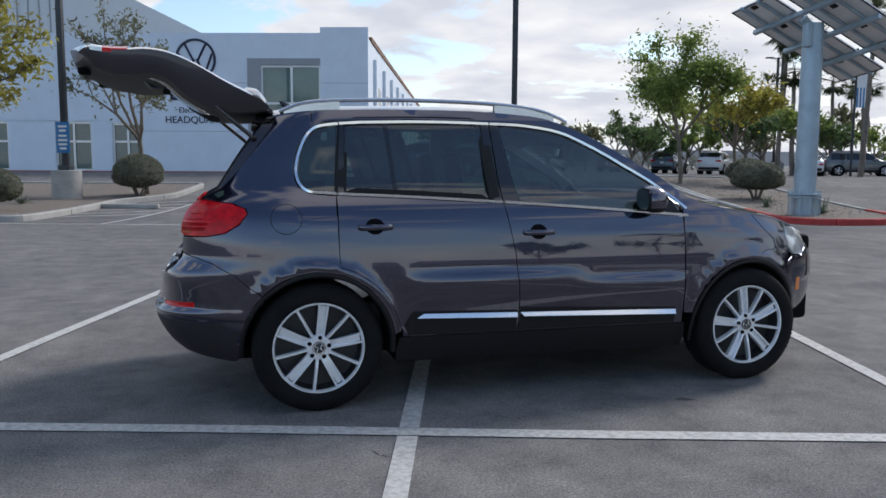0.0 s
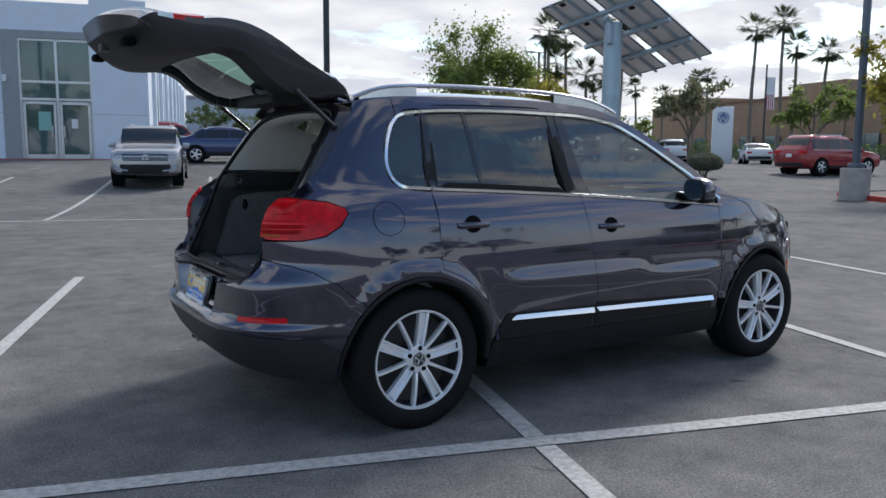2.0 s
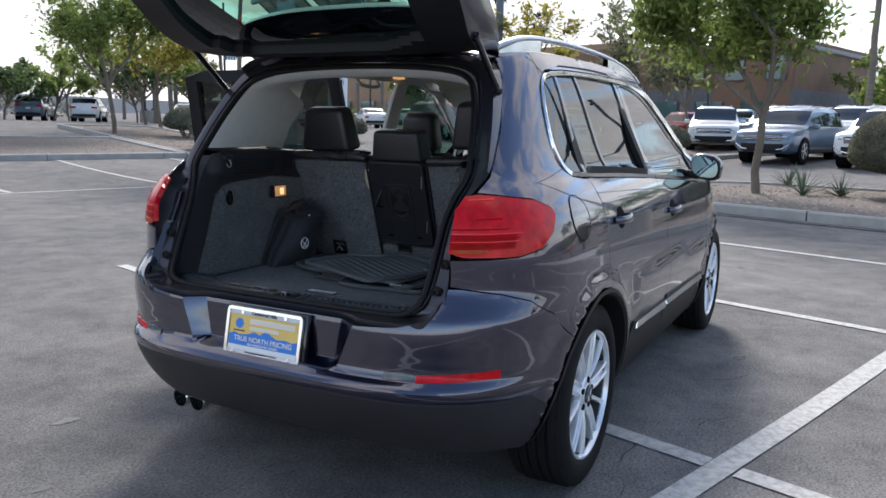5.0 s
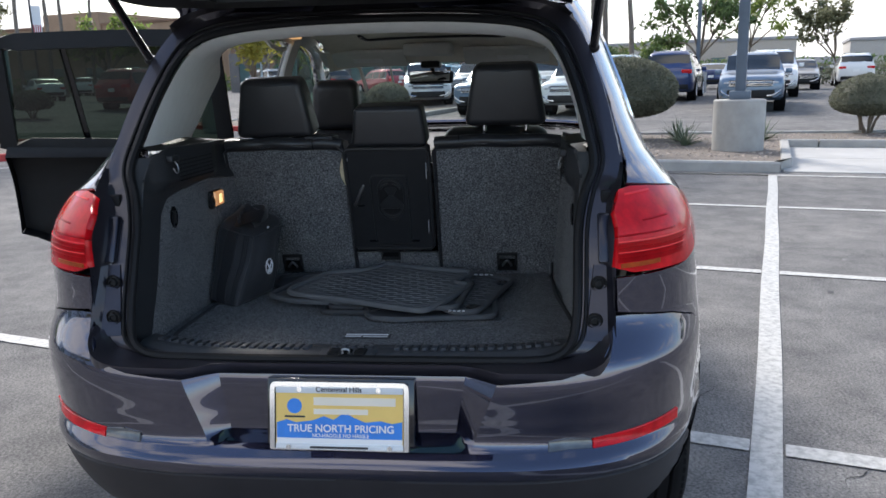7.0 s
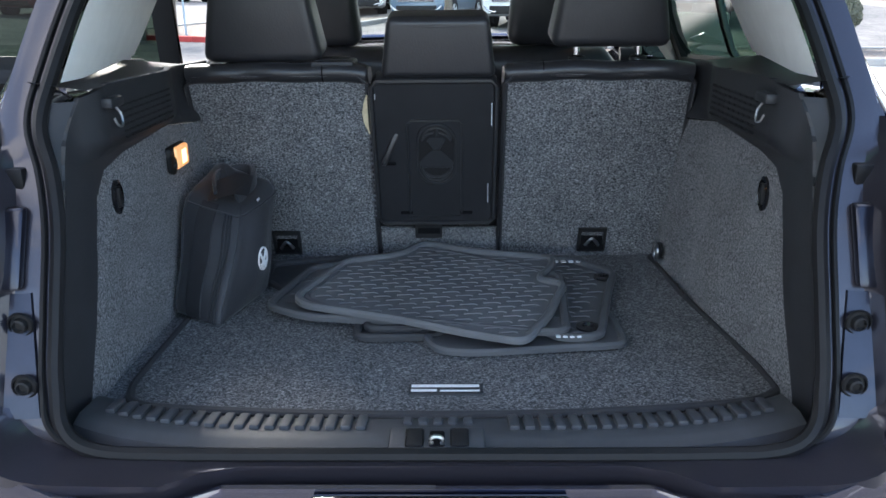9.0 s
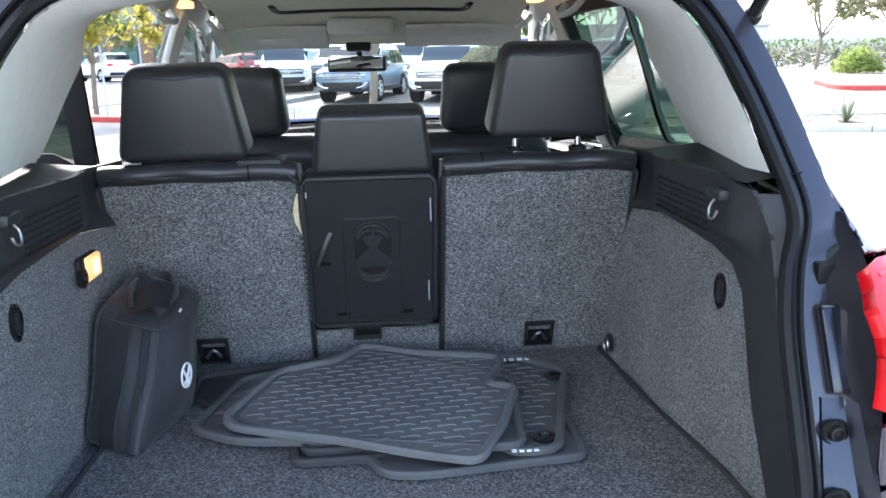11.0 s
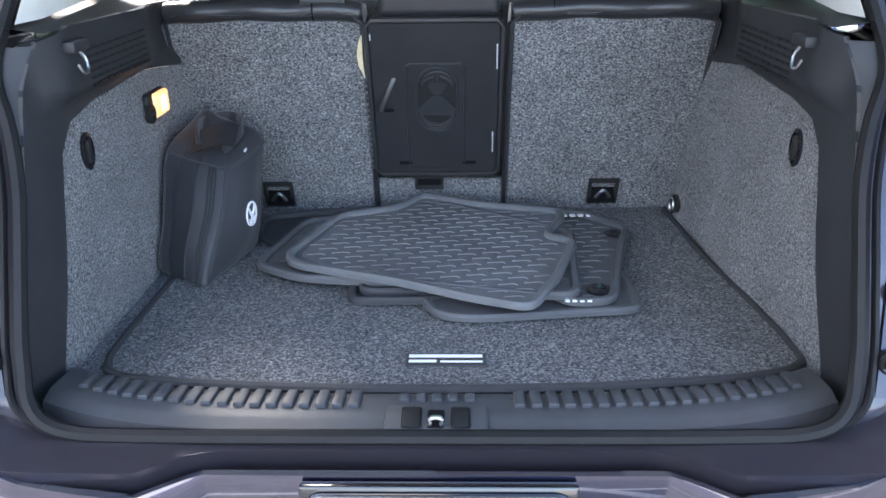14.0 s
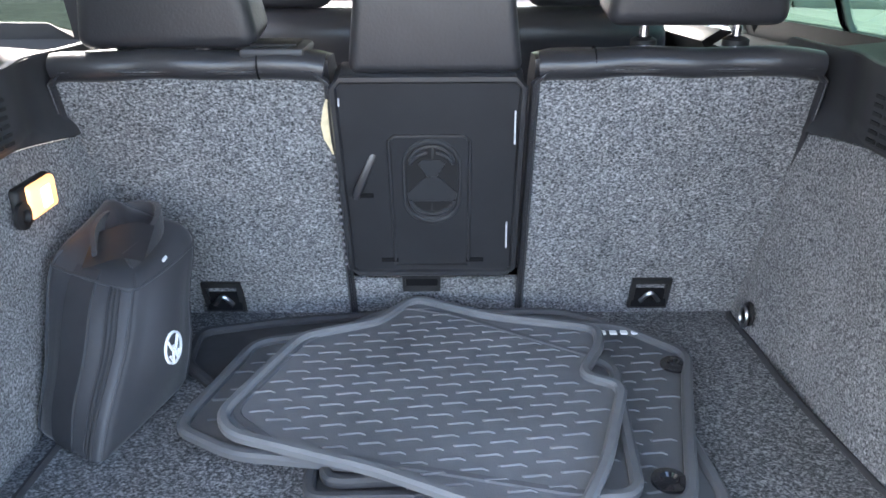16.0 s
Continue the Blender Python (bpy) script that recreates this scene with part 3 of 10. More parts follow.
def doors():
    out = {}
    strip_z = lambda x: 0.505 - 0.026 * (x - 0.51)
    for sg in (-1, 1):
        fl = sg > 0
        S = side(sg)
        rd = thing_part("rear_door")
        fd = thing_part("front_door")
        out[sg] = (rd, fd)
        p = line(lambda x: belt_z(x) - 0.012, 0.1105, 1.030, 12) + [(1.044, 1.0), (1.082, 0.81), (1.102, 0.55), (1.104, 0.38)]
        p += [(0.455, 0.38), (0.447, 0.42)] + arc(0, 0.337, 0.447, 12, 75, 14) + [(0.112, 0.82), (0.1105, 0.95)]
        panel("door_skin", p, S, PAINT, rd, step=0.05, flip=fl)
        p = line(lambda x: belt_z(x) - 0.012, 1.036, 2.136, 12) + [(2.140, 0.72), (2.142, 0.38), (1.110, 0.38), (1.108, 0.55), (1.088, 0.81), (1.05, 1.0)]
        panel("door_skin", p, S, PAINT, fd, step=0.05, flip=fl)
        for door, x0, x1, a in ((rd, 0.50, 1.094, 1), (fd, 1.114, 2.09, 0)):
            lowp = [(x0 - 0.02 * a, 0.385), (x0 - 0.045 * a, 0.44), (x0, 0.515), (x1, 0.515 - 0.026 * (x1 - 0.5)), (x1, 0.385)]
            panel("door_cladding", lowp, side(sg, 0.006), BLACK, door, step=0.06, flip=fl)
            pl = [(x0 + 0.02, strip_z(x0) - 0.024)] + line(strip_z, x0 + 0.06 * a, x1, 8) + [(x1, strip_z(x1) - 0.028)]
            panel("chrome_strip", pl, lambda x, z: (x, sg * (side_y(x, z) + 0.020 - 0.55 * (z - strip_z(x) + 0.026)), z), CHROME, door, step=0.06, skirt=0.008, flip=fl, label="chrome side strip")
        # handles
        for door, x0, z0 in ((rd, 0.215, 0.972), (fd, 1.135, 0.930)):
            bm = bmesh.new()
            # flat near-black disc: the bowl's shade is put into its colour
            cup = [(x0 + 0.085 + 0.050 * math.cos(a), z0 + 0.004 + 0.042 * math.sin(a)) for a in np.linspace(0, 2 * math.pi, 24, endpoint=False)]
            o = panel("handle_recess_shade", cup, side(sg, 0.0015), DARKIN, door, step=0.03, skirt=0.004, flip=fl)
            path = smooth_loop([Vector(S(x0 + dx, z0 + dz)) + Vector((0, sg * o2, 0)) for dx, dz, o2 in ((0, 0, 0.0), (0.02, 0.001, 0.022), (0.085, 0.002, 0.034), (0.15, 0.001, 0.024), (0.175, 0, 0.0))], 18, False)
            sweep(bm, path, circle(0.009, 10, 0.015))
            part("door_handle", bm, PAINT, door)
        # panes
        for name, door, xb0, xt0, xb1, xt1, g in (("fixed_pane", rd, 0.155, 0.178, 0.425, 0.392, GLASS), ("rear_window", rd, 0.446, 0.410, 0.975, 0.953, GLASS),
                                                  ("front_window", fd, 1.140, 1.062, 2.12, 2.02, GLASS_F)):
            b0, b1 = line(belt_z, xb0, xb1, 10, 0.006), line(glass_z, xt1, xt0, 14, -0.008)
            if name == "front_window":
                b1 = line(glass_z, 2.13, xt0, 20, -0.008)
            g = (GLASS_G if name == "front_window" else GLASS_D) if sg > 0 else g
            o = panel(name, b0 + b1, side(sg, -0.010), g, door, step=0.06, skirt=0.0, flip=fl)
            o.visible_shadow = False
        for xb, xt, wd, door in ((0.435, 0.401, 0.011, rd),):
            panel("window_bar", [(xb - wd, belt_z(xb)), (xb + wd, belt_z(xb)), (xt + wd, glass_z(xt) - 0.004), (xt - wd, glass_z(xt) - 0.004)], side(sg, -0.004), GLOSSBLACK, door, step=0.06, flip=fl)
        panel("door_post", [(0.980, belt_z(0.98)), (1.030, belt_z(1.03)), (1.002, glass_z(1.0) - 0.003), (0.958, glass_z(0.958) - 0.003)], side(sg, -0.003), GLOSSBLACK, rd, step=0.06, flip=fl)
        panel("door_post", [(1.038, belt_z(1.04)), (1.135, belt_z(1.135)), (1.056, glass_z(1.05) - 0.003), (1.010, glass_z(1.01) - 0.003)], side(sg, -0.003), GLOSSBLACK, fd, step=0.06, flip=fl)
        panel("door_post", [(0.118, belt_z(0.12)), (0.150, belt_z(0.15)), (0.174, glass_z(0.17) - 0.003), (0.148, glass_z(0.15) - 0.003)], side(sg, -0.003), GLOSSBLACK, rd, step=0.06, flip=fl)
        panel("mirror_triangle", [(1.93, belt_z(1.93) + 0.004), (2.13, belt_z(2.13) + 0.004), (2.05, 1.125), (1.98, 1.175)], side(sg, -0.002), BLACK, fd, step=0.06, flip=fl)
        # quarter pane
        qp = [qx(-0.083, 1.26), qx(-0.078, 1.21), qx(-0.055, 1.18), qx(-0.02, 1.167), qx(0.112, 1.157), qx(0.142, 1.508), qx(0.02, 1.487), qx(-0.025, 1.44), qx(-0.062, 1.36)]
        o = panel("quarter_window", qp, wrap_rear(sg, -0.008), GLASS, car, step=(0.03, 0.06), skirt=0.0, flip=fl)
        o.visible_shadow = False
        # bright surround: rear curve on the body, runs on the doors
        loop = [(0.112, belt_z(0.112)), (0.03, 1.153), (-0.03, 1.158), (-0.07, 1.183), (-0.092, 1.23), (-0.094, 1.29), (-0.075, 1.365), (-0.038, 1.445), (0.005, 1.492), (0.06, 1.511), (0.14, 1.521)]
        bright(sg, [(a, b) for a, b in loop], car)
        bright(sg, line(belt_z, 0.118, 1.028, 16), rd)
        bright(sg, line(glass_z, 0.146, 1.004, 16), rd)
        bright(sg, line(belt_z, 1.038, 2.17, 18), fd)
        bright(sg, line(glass_z, 1.010, 2.165, 30), fd)
        # outer mirror: rounded shell, flat glass set in its back
        def mirror_shell(k, cut):
            b2 = bmesh.new()
            bmesh.ops.create_uvsphere(b2, u_segments=28, v_segments=18, radius=1.0)
            for v in b2.verts:
                n = (abs(v.co.x) ** 2.6 + abs(v.co.y) ** 2.6 + abs(v.co.z) ** 2.6) ** (1 / 2.6)
                q = v.co / n
                v.co = Vector((max(1.905 + q.x * 0.080 * k, cut), sg * (0.912 + (q.y * 0.088 - 0.010 * q.x) * k), 1.112 + (q.z * 0.074 - 0.012 * q.y) * k))
            return b2
        mir = part("side_mirror", mirror_shell(1.0, 1.842), PAINT, fd, smooth=1.2)
        b2 = mirror_shell(1.02, 1.842)
        bmesh.ops.delete(b2, geom=[v for v in b2.verts if v.co.z > 1.072 and v.co.x > 1.86], context="VERTS")
        part("mirror_rim", b2, BLACK, mir, smooth=1.2)
        bm = bmesh.new()
        ring_ = [bm.verts.new((1.8395, sg * (0.912 + 0.070 * math.copysign(abs(math.cos(q)) ** 0.75, math.cos(q))), 1.112 + 0.057 * math.copysign(abs(math.sin(q)) ** 0.75, math.sin(q)) - 0.012 * math.cos(q))) for q in np.linspace(0, 2 * math.pi, 36, endpoint=False)]
        bm.faces.new(ring_)
        part("mirror_glass", bm, MIRROR_OUT, mir)
        bm = bmesh.new()
        cyl(bm, (1.90, sg * 0.76, 1.06), (1.89, sg * 0.87, 1.065), 0.035, 0.025)
        part("mirror_foot", bm, BLACK, mir)
    return out


def bright(sg, pts, parent):
    path = [(p.x, sg * (side_y(p.x, p.y) + 0.004), p.y) for p in smooth_loop([(a, b, 0) for a, b in pts], max(24, len(pts) * 3), False)]
    bm = bmesh.new()
    sweep(bm, path, [(-0.009, -0.003), (-0.007, 0.004), (0.007, 0.004), (0.009, -0.003)], up=(0, sg, 0))
    part("chrome_surround", bm, CHROME, parent, "chrome window surround")


def thing_part(name):
    ob = new(name)
    ob.empty_display_size = 0.1
    ob.parent = car
    return ob


LAMP_CLEAR = mat("lamp_clear", (0.55, 0.57, 0.6), 0.08, 0.4, var=0.25, scale=18, coat=1.0)
LAMP_RED = mat("lamp_red", (0.56, 0.005, 0.010), 0.20, var=0.30, scale=24, spec=0.18, coat=0.22)
LAMP_RIB = mat("lamp_red_bright", (0.85, 0.03, 0.035), 0.15, var=0.1, scale=30, spec=0.3)
LAMP_RED_DEEP = mat("lamp_red_deep", (0.36, 0.005, 0.008), 0.14, var=0.3, scale=14, spec=0.2)
LAMP_RED_DEEP.node_tree.nodes["Principled BSDF"].inputs["IOR"].default_value = 1.22
LAMP_BROWN = mat("lamp_amber_band", (0.36, 0.06, 0.012), 0.15, var=0.3, scale=20, spec=0.2)
LAMP_SMOKE = mat("lamp_smoked", (0.07, 0.075, 0.08), 0.15, 0.0, var=0.25, scale=30, coat=1.0)
AMBER = mat("amber_lens", (0.75, 0.18, 0.01), 0.15, var=0.1, scale=30, coat=1.0)
body_panels()
DOORS = doors()
panel("roof_panel", [(-0.29, -0.985), (1.40, -0.985), (1.40, 0.985), (-0.29, 0.985)], roof(), PAINT, car, step=(0.06, 0.06))
ws = panel("windscreen", [(1.41, -0.94), (2.2, -0.95), (2.2, 0.95), (1.41, 0.94)], roof(-0.006), GLASS_W, car, step=(0.06, 0.08), skirt=0)
ws.visible_shadow = False
panel("bonnet", [(2.24, -0.96), (3.14, -0.955), (3.27, -0.6), (3.29, 0.0), (3.27, 0.6), (3.14, 0.955), (2.24, 0.96)], roof(), PAINT, car, step=(0.06, 0.06))


def rear_bumper():
    # the plate's recess: outer and inner edges of its slanted flanks
    lines = (qy(0.358, 0.713), qy(0.304, 0.572), qy(0.286, 0.713), qy(0.262, 0.572))
    cuts = [((0, 0.560), (0, 1)), ((0, 0.582), (0, 1))]
    for p, q in (lines[:2], lines[2:]):
        for k in (-1, 1):
            cuts.append(((k * p[0], p[1]), (p[1] - q[1], -k * (p[0] - q[0]))))

    def surf(s, z):
        x, y, zz = wrap_rear(1)(s, z)
        f = (z - 0.572) / 0.141
        so, si = lines[1][0] + (lines[0][0] - lines[1][0]) * f, lines[3][0] + (lines[2][0] - lines[3][0]) * f
        x += 0.046 * min(1.0, max(0.0, (so - abs(s)) / (so - si))) * min(1.0, max(0.0, (z - 0.560) / 0.022))
        x += 0.012 * (1 - sstep(z, 0.495, 0.508))
        return (x, y, zz)
    top = [qy(0.0, 0.713), qy(0.30, 0.713), qy(0.37, 0.711), qy(0.50, 0.720), qy(0.582, 0.742), qy(0.612, 0.79), qy(0.622, 0.833), qy(0.66, 0.833), qx(-0.60, 0.818), qx(-0.52, 0.791), qx(-0.42, 0.7365)]
    edge = [qx(*p) for p in arc(0, 0.337, 0.405, 134.7, 182, 8)]
    low = [qx(-0.42, 0.30), qy(0.66, 0.335), qy(0.45, 0.36), qy(0.0, 0.36)]
    half = top + edge + low
    poly = half + [(-s, z) for s, z in reversed(half)]
    clean = [p for i, p in enumerate(poly) if i == 0 or (abs(p[0] - poly[i - 1][0]) + abs(p[1] - poly[i - 1][1])) > 1e-5]
    if abs(clean[0][0] - clean[-1][0]) + abs(clean[0][1] - clean[-1][1]) < 1e-5:
        clean.pop()
    bp = panel("rear_bumper", clean, surf, PAINT, car, step=(0.03, 0.009), flip=True, cuts=cuts, crisp=0.46)
    va = [qx(-0.400, 0.29), qx(-0.385, 0.42), qx(-0.50, 0.485), qy(0.70, 0.492), qy(0.45, 0.497), qy(0.0, 0.500)]
    vb = [qx(-0.43, 0.27), qy(0.66, 0.29), qy(0.45, 0.31), qy(0.0, 0.32)]
    full = [(s, z) for s, z in va] + [(-s, z) for s, z in reversed(va[:-1])] + [(-s, z) for s, z in vb[:-1]] + [(s, z) for s, z in reversed(vb)]
    panel("lower_valance", full, wrap_rear(1, -0.002), VALANCE, bp, step=(0.03, 0.04), flip=True, label="unpainted dark lower valance")
    for sg in (-1, 1):
        for name, y0, y1, m in (("reflector", 0.568, 0.775, LAMP_RED), ("fog_lens", 0.470, 0.563, LAMP_SMOKE)):
            pr = [qy(y0, 0.561), qy((y0 + y1) / 2, 0.563), qy(y1, 0.568 if y1 > 0.6 else 0.562), qy(y1, 0.592 if y1 > 0.6 else 0.580), qy((y0 + y1) / 2, 0.586), qy(y0, 0.580)]
            panel(name, pr, wrap_rear(sg, 0.004), m, bp, step=0.05, skirt=0.006, flip=sg > 0, label="red bumper reflector" if m is LAMP_RED else "")
    # twin exhaust tips
    for y in (0.50, 0.415):
        bm = bmesh.new()
        lathe(bm, [(0.034, 0.0), (0.037, 0.004), (0.037, 0.16), (0.033, 0.16), (0.033, 0.004)], 28, pose(-0.70, y, 0.285, 0, 90, 0), closed=True)
        part("exhaust_tip", bm, CHROME, bp)
        bm = bmesh.new()
        cyl(bm, (-0.66, y, 0.285), (-0.62, y, 0.285), 0.033)
        part("exhaust_pipe", bm, DARKIN, bp)


rear_bumper()


def tail_lamps():
    for sg in (-1, 1):
        fl = sg > 0
        p = [qy(0.618, 0.945), qy(0.66, 0.932), qx(-0.55, 0.934), qx(-0.465, 0.952), qx(-0.394, 0.995), qx(-0.354, 1.048), qx(-0.36, 1.070), qx(-0.425, 1.096), qx(-0.53, 1.110), qy(0.655, 1.115), qy(0.628, 1.11), qy(0.616, 1.07)]
        lamp = panel("tail_lamp", p, wrap_rear(sg, 0.007), LAMP_RED, car, step=(0.02, 0.03), skirt=0.02, flip=fl, label="red tail lamp")
        # rows of optics behind the lens, the amber strip at the foot
        for y0, y1, z0, z1, m in ((0.622, 0.780, 0.956, 0.998, LAMP_RED_DEEP), (0.624, 0.790, 1.000, 1.003, LAMP_RIB), (0.624, 0.788, 0.988, 0.990, LAMP_RED_DEEP), (0.624, 0.785, 0.977, 0.979, LAMP_RIB), (0.624, 0.780, 0.966, 0.968, LAMP_RED_DEEP),
                                  (0.630, 0.720, 0.944, 0.953, LAMP_BROWN), (0.640, 0.700, 1.098, 1.102, LAMP_RIB), (0.624, 0.760, 1.014, 1.016, LAMP_RED_DEEP), (0.680, 0.740, 1.044, 1.046, LAMP_RED_DEEP)):
            panel("lamp_segment", [qy(y0, z0), qy(y1, z0 + 0.004), qy(y1, z1 + 0.004), qy(y0, z1)], wrap_rear(sg, 0.0078 if z1 - z0 > 0.03 else 0.0090), m, lamp, step=0.04, skirt=0.002, flip=fl)


tail_lamps()


def roof_rails():
    for sg in (-1, 1):
        bm = bmesh.new()
        pts = [(-0.16, 1.585), (-0.06, 1.625), (0.10, 1.648), (0.5, 1.662), (1.0, 1.656), (1.30, 1.628), (1.44, 1.585), (1.50, 1.555)]
        path = smooth_loop([(x, sg * (side_y(x, min(edge_z(x), 1.6)) - 0.028), z) for x, z in pts], 48, False)
        sweep(bm, path, circle(0.014, 10, 0.012))
        rail = part("roof_rail", bm, RAIL, car, "satin aluminium roof rail")
        for x0, x1 in ((-0.14, 0.16), (1.06, 1.42)):
            bm = bmesh.new()
            f = hermite(pts)
            n = 10
            top = [(x0 + (x1 - x0) * i / n, f(x0 + (x1 - x0) * i / n) - 0.008) for i in range(n + 1)]
            a = [(x, sg * (side_y(x, min(edge_z(x), 1.6)) - 0.040), z) for x, z in top]
            b = [(x, sg * (side_y(x, min(edge_z(x), 1.6)) - 0.016), z) for x, z in top]
            c = [(x, sg * (side_y(x, min(edge_z(x), 1.6)) - 0.016), edge_z(x) + 0.004) for x, z in top]
            d = [(x, sg * (side_y(x, min(edge_z(x), 1.6)) - 0.040), edge_z(x) + 0.008) for x, z in top]
            loft(bm, list(zip(*[a, b, c, d])) and [list(t) for t in zip(a, b, c, d)], closed=True)
            part("rail_foot", bm, RAIL, rail)


roof_rails()
bm = bmesh.new()
loft(bm, [[Vector((-0.02 - 0.10 * t + dx * (1 - 0.8 * t), dy * (1 - 0.75 * t), 1.622 + 0.060 * t)) for dx, dy in ((0.05, 0.0), (0.0, 0.022), (-0.06, 0.018), (-0.075, 0.0), (-0.06, -0.018), (0.0, -0.022))] for t in (0, 0.5, 0.9, 1.0)])
part("antenna_fin", bm, GLOSSBLACK, car, "black roof antenna fin", smooth=0.9)


def wheel(cx, sg, turn):
    R, W = 0.345, 0.225
    root = thing_part("wheel")
    root.matrix_local = pose(cx, sg * 0.772, 0.340, 90 if sg < 0 else -90, 0, 0) @ pose(0, 0, 0, 0, 0, turn)
    # outer side is +z of the wheel
    bm = bmesh.new()
    prof = [(0.238, 0.090), (0.246, 0.104), (0.262, 0.1125), (0.290, 0.113), (0.318, 0.106), (0.334, 0.094), (0.342, 0.078)]
    tread = []
    for k, h in enumerate(np.linspace(0.072, -0.072, 25)):
        groove = (k % 6) in (3,)
        tread.append((R - (0.009 if groove else 0.0), h))
    back = [(r, -h) for r, h in reversed(prof)]
    lathe(bm, prof + tread + back, 72)
    b2 = bmesh.new()
    for i in range(72):     # shoulder blocks
        a = 2 * math.pi * i / 72
        for h in (0.083, -0.083):
            box(b2, R - 0.022, R - 0.0075, -0.009, 0.009, h - 0.011, h + 0.011, 0, m=pose(0, 0, 0, 0, 0, math.degrees(a)))
    merge(bm, b2)
    part("tyre", bm, TYRE, root, "black tyre")
    bm = bmesh.new()
    lathe(bm, [(0.243, 0.096), (0.240, 0.104), (0.233, 0.104), (0.228, 0.094), (0.226, 0.085)], 64)
    part("rim_lip", bm, ALLOY, root)
    bm = bmesh.new()
    lathe(bm, [(0.2265, 0.088), (0.222, 0.05), (0.215, 0.0), (0.225, -0.09)], 64)
    part("rim_barrel", bm, ALLOY_DARK, root)
    bm = bmesh.new()
    lathe(bm, [(0.218, 0.012), (0.12, 0.005), (0.02, 0.01)], 48)
    part("brake_disc", bm, ALLOY_DARK, root)
    for i in range(10):     # five broad grooved spokes between five slim ones
        a = 36.0 * i
        bm = bmesh.new()
        if i % 2 == 0:
            for k in (-1, 1):
                path = smooth_loop([(0.050, k * 0.016, 0.082), (0.10, k * 0.0175, 0.092), (0.16, k * 0.0195, 0.096), (0.205, k * 0.021, 0.097), (0.234, k * 0.023, 0.096)], 10, False)
                b2 = bmesh.new()
                sweep(b2, path, [(-0.0058, -0.03), (-0.0062, -0.004), (-0.0035, 0.0), (0.0035, 0.0), (0.0062, -0.004), (0.0058, -0.03)])
                merge(bm, b2, pose(0, 0, 0, 0, 0, a))
            b2 = bmesh.new()
            sweep(b2, smooth_loop([(0.066, 0, 0.066), (0.10, 0, 0.073), (0.16, 0, 0.077), (0.222, 0, 0.079)], 8, False), [(-0.0135, -0.02), (-0.0135, -0.001), (0.0, 0.0), (0.0135, -0.001), (0.0135, -0.02)])
            merge(bm, b2, pose(0, 0, 0, 0, 0, a))
        else:
            b2 = bmesh.new()
            path = smooth_loop([(0.050, 0, 0.080), (0.10, 0, 0.091), (0.16, 0, 0.096), (0.205, 0, 0.097), (0.234, 0, 0.096)], 10, False)
            sweep(b2, path, [(-0.0080, -0.032), (-0.0090, -0.006), (-0.0055, 0.0), (0.0055, 0.0), (0.0090, -0.006), (0.0080, -0.032)])
            merge(bm, b2, pose(0, 0, 0, 0, 0, a))
        part("spoke", bm, ALLOY, root)
    bm = bmesh.new()
    lathe(bm, [(0.068, 0.06), (0.066, 0.082), (0.060, 0.088), (0.036, 0.088), (0.034, 0.092)], 40)
    part("hub", bm, ALLOY, root)
    bm = bmesh.new()
    lathe(bm, [(0.035, 0.088), (0.034, 0.095), (0.028, 0.098), (0.0, 0.099)], 32)
    cap = part("hub_cap", bm, ALLOY_DARK, root)
    bm = bmesh.new()
    lathe(bm, [(0.031, 0.0975), (0.031, 0.1), (0.027, 0.1), (0.027, 0.0975)], 32, closed=True)
    for d in (-1, 1):
        cyl(bm, (d * 0.020, 0.016, 0.099), (d * 0.004, -0.004, 0.099), 0.0022)
        cyl(bm, (d * 0.016, -0.018, 0.099), (d * 0.004, 0.0, 0.099), 0.0022)
    part("emblem", bm, CHROME, cap)
    for i in range(5):
        a = math.radians(72 * i)
        bm = bmesh.new()
        cyl(bm, (0.054 * math.cos(a), 0.054 * math.sin(a), 0.086), (0.054 * math.cos(a), 0.054 * math.sin(a), 0.0925), 0.0115, 0.011, 12)
        part("wheel_bolt", bm, DARKIN, root)
    return root


for cx in (0.0, 2.604):
    for sg in (-1, 1):
        wheel(cx, sg, 27 if cx else 11)


def underbody():
    bm = bmesh.new()
    box(bm, -0.42, 3.1, -0.56, 0.56, 0.23, 0.31, 0.02)
    box(bm, 0.42, 2.18, -0.80, 0.80, 0.22, 0.34, 0.02)
    part("floor_pan", bm, DARKIN, car)
    bm = bmesh.new()
    box(bm, 2.25, 3.25, -0.62, 0.62, 0.30, 0.86, 0.03)
    part("engine_bay", bm, DARKIN, car)


underbody()
# ---- the open car: tailgate and its opening ----


